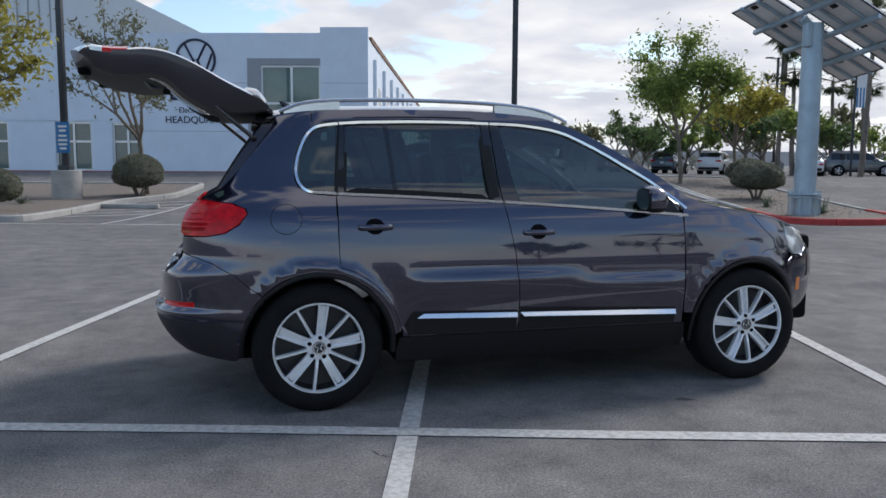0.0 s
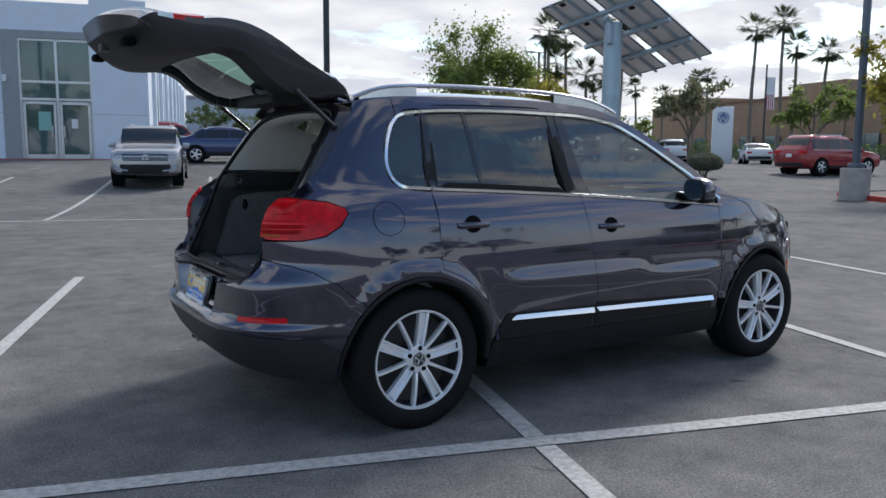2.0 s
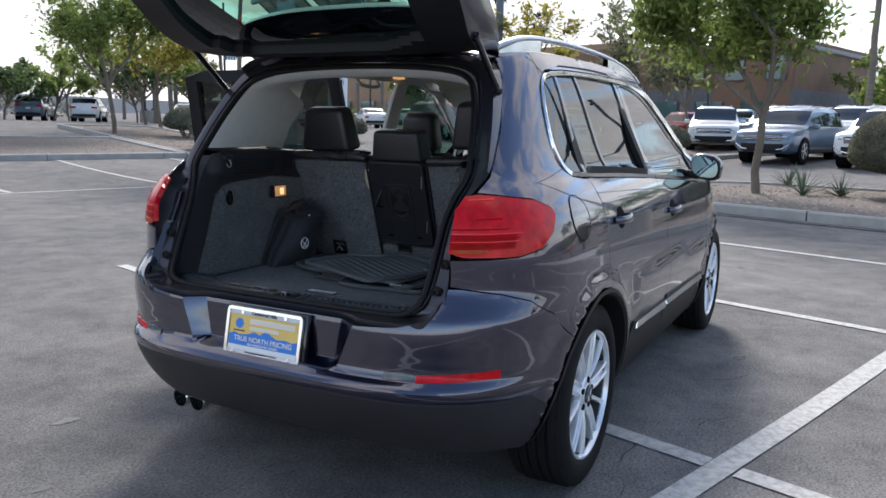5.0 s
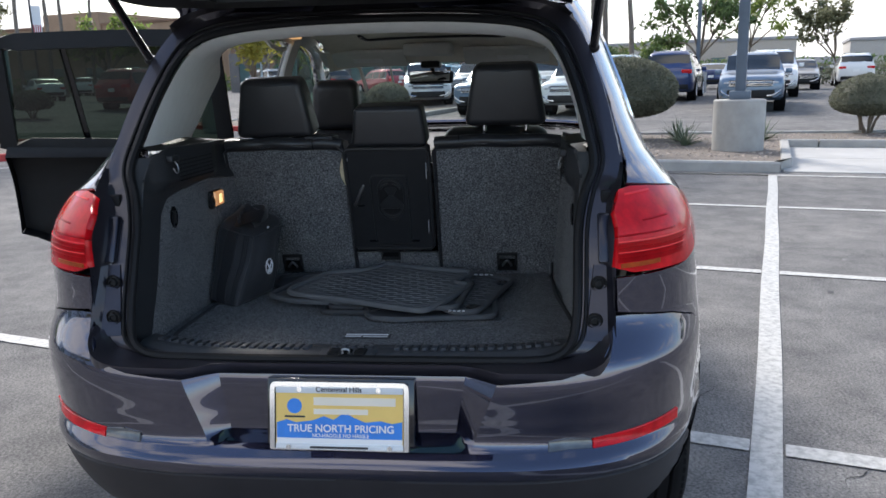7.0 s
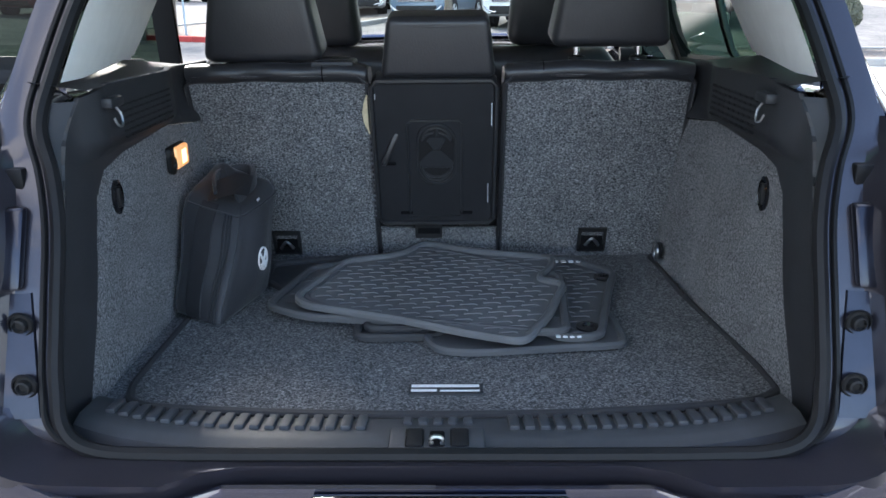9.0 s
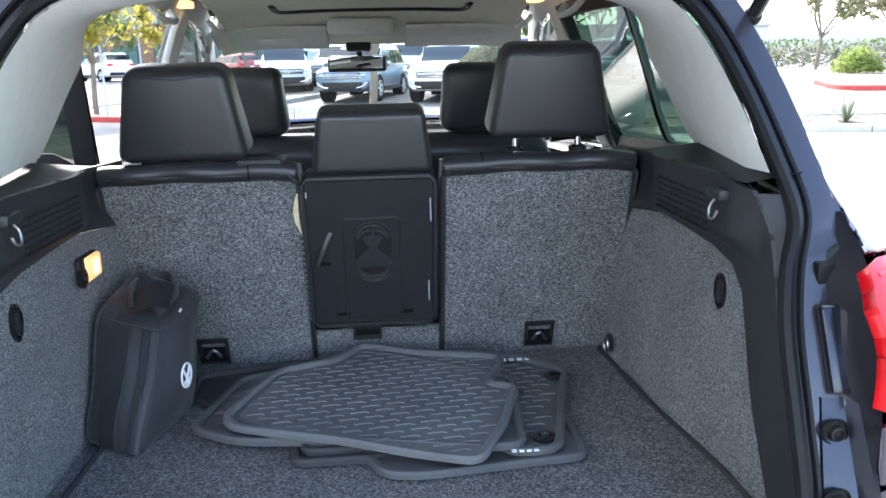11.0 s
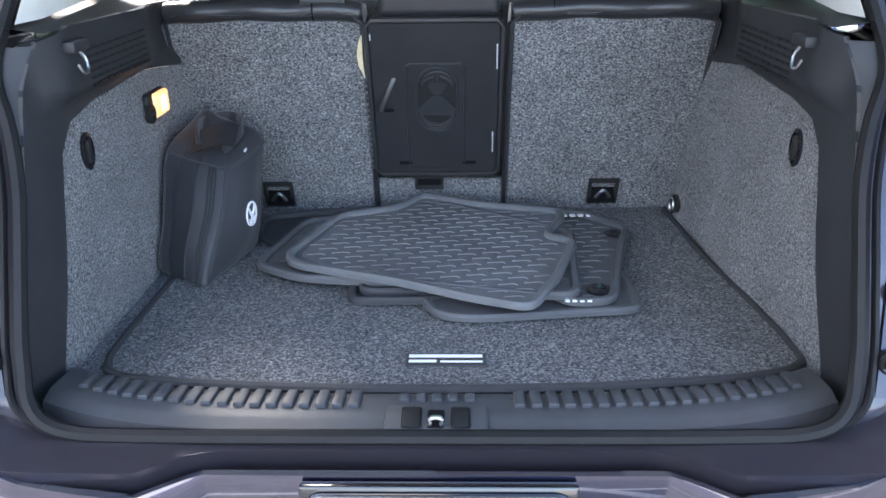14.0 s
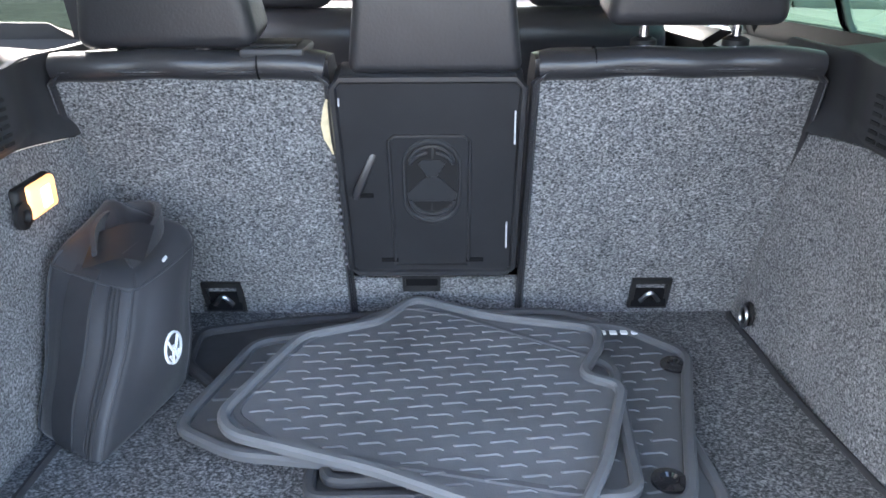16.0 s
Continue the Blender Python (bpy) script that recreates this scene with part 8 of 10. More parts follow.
def palm(u, v, height, seed, crown=1.7):
    rnd = random.Random(seed)
    root = thing("palm_tree", "tall fan palm with a skirt of fronds", "palm tree", "palms")
    root.matrix_world = Matrix.Translation(lot(u, v, 0.0))
    tv, tf = [], []
    p, lean = Vector((0, 0, -0.2)), Vector((rnd.uniform(-0.05, 0.05), rnd.uniform(-0.05, 0.05), 1))
    n = 10
    for k in range(n):
        q = p + lean * (height / n) + Vector((rnd.gauss(0, 0.03), rnd.gauss(0, 0.03), 0))
        r = 0.19 - 0.07 * k / n
        limb(tv, tf, p, q, r, r - 0.01, 9)
        p = q
    verts, faces = [], []
    for i in range(44):
        dead = i < 12
        a = rnd.uniform(0, 6.28)
        el = rnd.uniform(-1.35, -0.7) if dead else rnd.uniform(-0.6, 1.3)
        l = crown * rnd.uniform(0.75, 1.05) * (0.7 if dead else 1)
        d = Vector((math.cos(a) * math.cos(el), math.sin(a) * math.cos(el), math.sin(el)))
        stalk = p + d * l * 0.5
        s = Vector((-math.sin(a), math.cos(a), 0))
        up = s.cross(d).normalized() * -1
        base = len(verts)
        verts += [p + s * 0.02, p - s * 0.02, stalk]
        faces.append((base, base + 1, base + 2))
        for k in range(13):      # fan of narrow fingers
            f = (k - 6) / 6 * 1.25
            dd = (d * math.cos(f) + s * math.sin(f)).normalized()
            tip = stalk + dd * l * 0.62 * (1 - 0.18 * abs(f)) + Vector((0, 0, -0.16 * l * (0.4 + abs(f) * 0.5)))
            mid = stalk.lerp(tip, 0.5) + Vector((0, 0, 0.05 * l))
            w = s.cross(dd) * 0.0 + dd.cross(Vector((0, 0, 1))).normalized() * 0.045
            b = len(verts)
            verts += [stalk, mid + w, tip, mid - w]
            faces.append((b, b + 1, b + 2, b + 3))
    raw("trunk", tv, tf, PALM_BARK, root)
    raw("crown", verts, faces, LEAF_PALM, root, smooth=False)


LOT_TREE = "young leafy car park tree in a gravel bed"
tree(8.45, 26.0, 5.75, 2.75, LEAF_LIME, 31, LOT_TREE, 13000, 0.085, trunk_h=0.24, loose=0.42)
tree(11.6, 29.0, 4.4, 2.2, LEAF_YELLOW, 12, "light green car park tree", 3500, 0.10)
tree(12.0, 5.0, 5.4, 2.4, LEAF_LIME, 14, "lime-green car park tree with a thin trunk", 13000, 0.085, loose=0.38, trunk_h=0.36)
tree(18.1, 15.3, 5.2, 2.4, LEAF_YELLOW, 15, "yellow-green car park tree", 4500, 0.10)
tree(23.5, 14.0, 5.6, 2.6, LEAF_DRY, 16, "sparse car park tree", 3500, 0.11)
tree(-9.7, 20.9, 6.0, 2.3, LEAF_DRY, 17, "sparse tree with dry grey leaves", 2300, 0.085)
tree(-12.2, 15.4, 5.6, 2.5, LEAF_YELLOW, 18, "yellowing tree with loose branches", 4500, 0.095)
tree(3.5, 47, 3.8, 2.6, LEAF, 19, "distant green tree behind parked cars", 2500, 0.16)
for i, (u, v, h, s) in enumerate(((16, 40, 4.0, 2.6), (21, 44, 4.4, 2.8), (27, 40, 5.5, 3), (12, 52, 3.8, 3.2), (33, 36, 5, 2.6), (38, 20, 5.5, 2.8), (42, 4, 6, 3.2), (47, 12, 5.5, 3), (40, -9, 5.5, 3.2), (50, -16, 6.5, 4), (60, 2, 9, 5.5), (56, -4, 6, 3.5),
                                  (-2, 78, 5, 4), (4, 76, 5.5, 4), (9, 78, 5, 3.5), (15, 74, 6, 4), (66, 20, 6, 4), (70, 34, 6, 4), (44, 33, 5, 3), (20, 62, 6, 4), (33, 64, 6, 4), (74, 15, 4.2, 3.2), (80, 12, 4.6, 3.4), (84, 17, 4, 3.4), (70, 10, 3.4, 2.6), (7, 57, 3.2, 3.2), (10, 59, 3.8, 3.2), (14, 57, 3.6, 3.2), (17.5, 58, 4.0, 3.2), (24, 59, 3.8, 3.4), (28, 57, 4.2, 3.4), (32, 58, 3.8, 3.2))):
    tree(u, v, h, s, (LEAF, LEAF_LIME, LEAF_DRY)[i % 3], 40 + i, "distant green roadside tree", 1700, 0.19, name="distant_tree")
BUSH = "rounded clipped grey-green bush on bare stems"
bush(13.4, 2.85, 2.40, 1.84, 21, BUSH, 20000, 0.030, 0.40)
bush(15.6, -1.75, 1.7, 1.35, 22, BUSH, 9000, 0.028, 0.35)
bush(9.3, 20.6, 1.85, 1.25, 23, BUSH, 5000, 0.04, 0.30)
bush(10.6, 25.0, 1.7, 1.15, 24, BUSH, 3500, 0.045, 0.25)
bush(-9.75, 20.3, 1.75, 1.45, 25, BUSH, 5000, 0.04, 0.25)
bush(-11.4, 15.3, 1.6, 1.2, 26, BUSH, 4500, 0.04, 0.25)
bush(20.6, 13.4, 1.9, 1.1, 27, BUSH, 4000, 0.05, 0.2)
bush(23.0, 13.0, 1.8, 1.15, 28, BUSH, 4000, 0.05, 0.2)
bush(17.6, 24.5, 1.7, 1.0, 29, BUSH, 3000, 0.05, 0.2)
bush(29.5, 8.5, 1.8, 1.0, 30, BUSH, 3000, 0.05, 0.2)
for i, (u, v, r) in enumerate(((12.4, 4.3, 0.62), (12.8, 3.75, 0.5), (12.2, 1.5, 0.55), (13.2, 1.75, 0.55), (13.6, 0.2, 0.5), (14.2, -3.7, 0.6), (9.4, 16.4, 0.55), (8.7, 18.2, 0.4), (10.6, 6.1, 0.6), (-11.8, 17.4, 0.4), (14.6, 5.4, 0.5), (14.4, -6.5, 0.6))):
    agave(u, v, r, 70 + i)
for i, (u, v, h) in enumerate(((43.9, 56.6, 11.6), (47.6, 57.5, 12.6), (49.8, 58.3, 10.6), (51.6, 56.8, 10.2), (64.8, 96.9, 11.5), (66.3, 95.9, 12), (52.8, 103.8, 11), (53.3, 92.3, 9.5), (56.2, 90.6, 8.5), (49.5, 44.7, 12), (63.9, 51, 11),
                               (40.2, 11.7, 11), (43.8, 9.9, 13), (45.9, 9.7, 12.5), (51.2, 8.8, 14), (50.1, 27, 9), (57, 35, 9), (29.7, 59.8, 7.6), (34, 63.3, 8.1), (23.3, 51.7, 7.4), (22.8, 53.3, 10), (25.3, 46.3, 10), (28.5, 61.6, 11), (38, 70, 8), (32, 80, 9))):
    palm(u, v, h, 90 + i, 1.9 if u < 60 else 1.7)

for i, (u, v, h) in enumerate(((24, -28, 5), (32, -27, 6), (40, -30, 6))):
    tree(u, v, h, 3.2, (LEAF, LEAF_LIME, LEAF_DRY)[i % 3], 170 + i, "green tree on the car park's far side", 2200, 0.17, name="distant_tree")


def ground_cover():
    for i, (u, v, r, m) in enumerate(((33, -9.0, 1.0, LEAF_LIME), (30.0, -10.5, 0.8, LEAF_DRY), (36, -15, 0.9, LEAF_SAGE), (34, -20, 1.1, LEAF_LIME))):
        rnd = random.Random(200 + i)
        root = thing("shrub", "low rounded shrub on a gravel bank", "shrub", "bank shrubs")
        root.matrix_world = Matrix.Translation(lot(u, v, 0.1))
        lv, lf = [], []
        for _ in range(1500):
            d = Vector((rnd.gauss(0, 1), rnd.gauss(0, 1), abs(rnd.gauss(0, 1)))).normalized() * r * rnd.uniform(0.5, 1)
            leaf(lv, lf, d, 0.10, rnd)
        raw("foliage", lv, lf, m, root, smooth=False)


ground_cover()
# ---- buildings, poles, signs ----
WALL_WHITE = mat("white_metal_panel", (0.68, 0.75, 0.84), 0.5, var=0.04, scale=1.5, bump=0.05, bscale=60)
WALL_GREY = mat("grey_panel", (0.30, 0.32, 0.34), 0.5, var=0.05, scale=1.5)
WALL_BACK = mat("pale_ribbed_panel", (0.60, 0.62, 0.63), 0.5, var=0.04, scale=1)
ALU = mat("window_aluminium", (0.60, 0.62, 0.64), 0.35, 0.7, var=0.04)
PANE = mat("building_glass", (0.07, 0.13, 0.13), 0.04, var=0.2, scale=0.8, spec=0.9)
INK_NAVY = mat("sign_navy", (0.010, 0.016, 0.05), 0.5, var=0.05)
STUCCO = mat("tan_stucco", (0.30, 0.20, 0.13), 0.9, var=0.12, scale=0.6, bump=0.2, bscale=20)
STUCCO_DARK = mat("brown_stucco", (0.20, 0.12, 0.08), 0.9, var=0.12, scale=0.6)
STONE_DARK = mat("dark_stone_cladding", (0.12, 0.12, 0.125), 0.8, var=0.2, scale=2)
STEEL_GREY = mat("galvanised_steel", (0.36, 0.45, 0.52), 0.45, 0.5, var=0.12, scale=3, bump=0.1, bscale=30)
POLE_BRONZE = mat("dark_pole_paint", (0.035, 0.040, 0.045), 0.5, var=0.15, scale=4)
POLE_BLUE = mat("grey_blue_pole_paint", (0.10, 0.13, 0.17), 0.45, var=0.12, scale=4)
SIGN_BLUE = mat("sign_blue", (0.03, 0.18, 0.42), 0.4, var=0.05)
SIGN_WHITE = mat("sign_white", (0.78, 0.79, 0.80), 0.4, var=0.03)
PV_BACK = mat("panel_backsheet", (0.74, 0.75, 0.76), 0.5, var=0.06, scale=4)
PV_FRONT = mat("panel_cells", (0.01, 0.014, 0.03), 0.1, var=0.1)
ROOF_GREY = mat("roof_grey", (0.35, 0.35, 0.36), 0.8, var=0.08, scale=1)
LOT_TURN = pose(0, 0, 0, 0, 0, -16.7)


def at_lot(u, v, z=None, turn=0.0):
    p = lot(u, v) if z is None else Vector((*lot(u, v).xy, z))
    return Matrix.Translation(p) @ pose(0, 0, 0, 0, 0, -16.7 + turn)


def lot_box(name, u0, u1, v0, v1, z0, z1, m, parent, label="", bevel=0.0):
    """A block in the bays' axes under a root that stands at the lot's origin."""
    bm = bmesh.new()
    box(bm, u0, u1, v0, v1, z0, z1, bevel)
    return part(name, bm, m, parent, label, smooth=0.5)


def words(text, u, z, size, m, root, v, name="lettering", align="CENTER", squeeze=1.0):
    cu = bpy.data.curves.new("text", "FONT")
    cu.body, cu.size, cu.align_x, cu.extrude = text, size, align, 0.02
    tmp = new("text", cu)
    me = bpy.data.meshes.new_from_object(tmp.evaluated_get(bpy.context.evaluated_depsgraph_get()))
    bpy.data.objects.remove(tmp)
    bpy.data.curves.remove(cu)
    me.materials.append(m)
    o = new(name, me)
    o.parent = root
    o.matrix_local = pose(u, v, z, 90, 0, 0) @ Matrix.Diagonal((squeeze, 1, 1, 1))
    return o


def showroom():
    root = thing("showroom", "white panelled car showroom with glazed doors and navy lettering", "building")
    root.matrix_world = LOT @ Matrix.Identity(4)
    F, B, T = 34.0, 0.80, 7.80
    # front wall with window and door openings, built from panel courses
    opens = [(-9.42, -6.55, 0.80, 6.05), (-16.7, -15.2, 0.80, 3.3), (-19.5, -17.7, 0.8, 3.35), (-23.5, -21.8, 0.8, 3.35), (-27, -24.5, 0.8, 3.35)]
    def wall(name, u0, u1, z0, z1, m=WALL_WHITE, v0=F, v1=F + 0.3):
        lot_box(name, u0, u1, v0, v1, z0, z1, m, root)
    wall("wall_panel", -6.55, -4.27, B, 7.82)
    wall("wall_panel", -9.42, -6.55, 6.05, 7.55)
    wall("wall_panel", -15.2, -9.42, B, 7.55)
    wall("wall_panel", -16.7, -15.2, 3.3, 7.55)
    wall("wall_panel", -17.7, -16.7, B, 7.55)
    wall("wall_panel", -19.5, -17.7, 3.35, 7.55)
    wall("wall_panel", -21.8, -19.5, B, 7.55)
    wall("wall_panel", -23.5, -21.8, 3.35, 7.55)
    wall("wall_panel", -24.5, -23.5, B, 7.55)
    wall("wall_panel", -27, -24.5, 3.35, 7.55)
    wall("wall_panel", -40, -27, B, 7.55)
    # joints between panel courses
    for z in (2.9, 5.2):
        for u0, u1 in ((-6.53, -4.29), (-15.18, -10.05)):
            lot_box("panel_joint", u0, u1, F - 0.006, F + 0.01, z, z + 0.02, WALL_GREY, root)
    # grey portal round the entrance
    for u0, u1, z0, z1 in ((-10.05, -9.42, B, 6.36), (-9.42, -6.55, 6.05, 6.36)):
        lot_box("portal", u0, u1, F - 0.05, F + 0.1, z0, z1, WALL_GREY, root)
    lot_box("portal", -26.9, -15.0, F - 0.04, F + 0.0, 3.40, 5.9, WALL_WHITE, root)
    # side wall, end and roof
    lot_box("side_wall", -4.57, -4.27, F + 0.3, F + 44, B, 7.3, WALL_WHITE, root)
    lot_box("parapet", -4.62, -4.22, F + 1.2, F + 44, 7.3, 7.55, STUCCO_DARK, root)
    for k in range(8):
        lot_box("side_window", -4.27, -4.23, F + 3 + k * 4.6, F + 5.6 + k * 4.6, 1.6, 5.4, PANE, root)
        lot_box("side_pier", -4.30, -4.10, F + 2.2 + k * 4.6, F + 2.7 + k * 4.6, B, 6.6, WALL_WHITE, root)
    lot_box("roof", -40, -4.3, F + 0.2, F + 44, 7.0, 7.2, ROOF_GREY, root)
    lot_box("back_wall", -40, -4.3, F + 44, F + 44.3, B, 7.3, WALL_WHITE, root)
    lot_box("end_wall", -40.3, -40, F, F + 44, B, 7.3, WALL_WHITE, root)
    # taller hall behind, with a falling roof edge
    bm = bmesh.new()
    prof = [(-40, 7.2), (-40, 12.5), (-22, 12.3), (-13.5, 8.2), (-13.5, 7.2)]
    loops = [[Vector((a, v, b)) for a, b in prof] for v in (F + 5, F + 30)]
    r = loft(bm, loops, closed=True)
    bm.faces.new(r[0]); bm.faces.new(r[-1][::-1])
    hall = part("upper_hall", bm, WALL_BACK, root, smooth=0)
    for k in range(30):
        u = -39.5 + k * 0.6
        lot_box("rib", u, u + 0.06, F + 4.95, F + 5.02, 7.2, 12.2, WALL_GREY, hall)
    # glazing
    def glazing(u0, u1, z0, z1, mull, trans, door=False):
        win = new("window")
        win.parent = root
        lot_box("pane", u0, u1, F + 0.14, F + 0.16, z0, z1, PANE, win)
        for a, b in ((u0, u0 + 0.09), (u1 - 0.09, u1)):
            lot_box("frame", a, b, F + 0.08, F + 0.2, z0, z1, ALU, win)
        for u in mull:
            lot_box("mullion", u - 0.05, u + 0.05, F + 0.08, F + 0.2, z0, z1, ALU, win)
        for z in (z0 + 0.05, z1 - 0.05, *trans):
            lot_box("transom", u0 + 0.09, u1 - 0.09, F + 0.07, F + 0.19, z - 0.05, z + 0.05, ALU, win)
        return win
    w = glazing(-9.42, -6.55, 0.98, 6.05, (-7.95,), (3.52, 4.25))
    for u0, u1 in ((-9.30, -8.02), (-7.88, -6.66)):
        d = new("entrance_door"); d.parent = root
        for a, b, c, e in ((u0, u0 + 0.10, 1.0, 3.42), (u1 - 0.10, u1, 1.0, 3.42), (u0, u1, 1.0, 1.18), (u0, u1, 3.30, 3.42)):
            lot_box("door_frame", a, b, F + 0.04, F + 0.10, c, e, ALU, d)
        lot_box("door_handle", u1 - 0.2 if u0 < -8.5 else u0 + 0.13, u1 - 0.15 if u0 < -8.5 else u0 + 0.18, F - 0.02, F + 0.03, 1.9, 2.4, ALU, d)
    lot_box("notice", -8.75, -8.25, F + 0.12, F + 0.135, 2.2, 3.0, mat("notice_teal", (0.25, 0.50, 0.45), 0.6), root)
    lot_box("notice", -7.45, -7.2, F + 0.12, F + 0.135, 2.3, 2.7, SIGN_WHITE, root)
    for u0, u1, z0, z1 in opens[1:]:
        glazing(u0, u1, 0.98, z1, ((u0 + u1) / 2,), (2.4,))
    # red kerb line at the foot
    lot_box("foot_kerb", -40, -4.2, F - 1.6, F, 0.70, 0.98, CONCRETE, root)
    lot_box("red_kerb", -40, -4.2, F - 1.75, F - 1.6, 0.70, 0.985, KERB_RED, root)
    # wall lamp
    lot_box("wall_lamp", -10.0, -9.85, F - 0.18, F - 0.05, 4.2, 4.5, SIGN_WHITE, root)
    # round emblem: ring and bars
    bm = bmesh.new()
    lathe(bm, [(0.98, 0.0), (0.98, 0.05), (0.87, 0.05), (0.87, 0.0)], 56, pose(-12.53, F - 0.0, 6.30, 90, 0, 0), closed=True)
    em = part("wall_emblem", bm, INK_NAVY, root, "navy ring emblem")
    for d in (-1, 1):
        for a, b in (((d * 0.50, 0.72), (d * 0.12, -0.02)), ((d * 0.80, 0.28), (d * 0.42, -0.72)), ((d * 0.42, -0.72), (d * 0.06, 0.02))):
            bm = bmesh.new()
            cyl(bm, (-12.53 + a[0], F - 0.02, 6.30 + a[1]), (-12.53 + b[0], F - 0.02, 6.30 + b[1]), 0.055, seg=6)
            part("emblem_bar", bm, INK_NAVY, em)
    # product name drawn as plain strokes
    for u0, u1, z0, z1 in ((-14.30, -14.12, 4.38, 5.10), (-13.80, -13.66, 4.38, 5.10), (-13.66, -12.95, 4.96, 5.10), (-13.66, -12.95, 4.38, 4.52), (-12.98, -12.82, 4.46, 5.02), (-12.55, -12.38, 4.38, 4.54),
                           (-11.85, -10.66, 4.56, 4.69), (-11.05, -10.90, 4.36, 4.95)):
        lot_box("wall_stroke", u0, u1, F - 0.04, F, z0, z1, INK_NAVY, root)
    bm = bmesh.new()
    cyl(bm, (-11.80, F - 0.02, 4.62), (-11.15, F - 0.02, 5.08), 0.07, seg=6)
    part("wall_stroke", bm, INK_NAVY, root)
    words("Electric Vehicle", -12.28, 3.80, 0.36, INK_NAVY, root, F - 0.01)
    words("HEADQUARTERS", -12.30, 3.30, 0.46, INK_NAVY, root, F - 0.01, squeeze=1.02)
    words("of", -14.0, 6.65, 0.36, INK_NAVY, root, F - 0.01)


showroom()


def lamp_post(u, v, h, m, label, pier=0.42, ph=0.95, heads=True, turn=0.0, r=0.085):
    root = thing("lamp_post", label, "lamp post", "lamp posts")
    root.matrix_world = at_lot(u, v, None, turn)
    bm = bmesh.new()
    lathe(bm, [(0.0, -0.2), (pier, -0.2), (pier, ph - 0.02), (pier - 0.02, ph), (0.0, ph)], 36)
    part("concrete_pier", bm, CONCRETE, root, "round concrete pier")
    bm = bmesh.new()
    box(bm, -0.17, 0.17, -0.17, 0.17, ph, ph + 0.14, 0.015)
    part("base_cover", bm, m, root)
    bm = bmesh.new()
    box(bm, -r, r, -r, r, ph + 0.1, h, 0.02)
    part("pole", bm, m, root)
    if heads:
        for d in (-1, 1):
            bm = bmesh.new()
            box(bm, min(d * 0.05, d * 0.55), max(d * 0.05, d * 0.55), -0.03, 0.03, h - 0.10, h - 0.03, 0.01)
            box(bm, min(d * 0.40, d * 1.0), max(d * 0.40, d * 1.0), -0.16, 0.16, h - 0.08, h + 0.02, 0.02)
            part("lamp_head", bm, m, root)
    return root


POST = "dark square lamp post on a round concrete pier"
lamp_post(1.85, 21.0, 9.5, POLE_BRONZE, POST)
lp = lamp_post(-11.45, 19.2, 9.5, POLE_BRONZE, "dark lamp post on a concrete pier with a blue sign")
bm = bmesh.new()
box(bm, -0.20, 0.20, -0.13, -0.10, 1.45, 2.35, 0.01)
sgn = part("sign_plate", bm, SIGN_BLUE, lp, "blue sign plate")
for z, w in ((2.22, 0.13), (2.10, 0.10), (1.95, 0.12), (1.82, 0.14), (1.70, 0.13), (1.58, 0.10)):
    bm = bmesh.new()
    box(bm, -w, w, -0.134, -0.129, z - 0.03, z + 0.03, 0)
    part("sign_bar", bm, SIGN_WHITE, sgn)
lamp_post(16.9, 15.9, 9.0, POLE_BLUE, POST)
lamp_post(11.45, 0.58, 9.0, POLE_BLUE, "grey-blue square lamp post on a round concrete pier")
lamp_post(36.0, 3.4, 9.0, POLE_BLUE, POST)
lamp_post(33, 30, 9.0, POLE_BRONZE, POST)
lamp_post(24, 56, 10.0, POLE_BRONZE, POST)
lamp_post(26, 62, 9.5, POLE_BRONZE, POST)


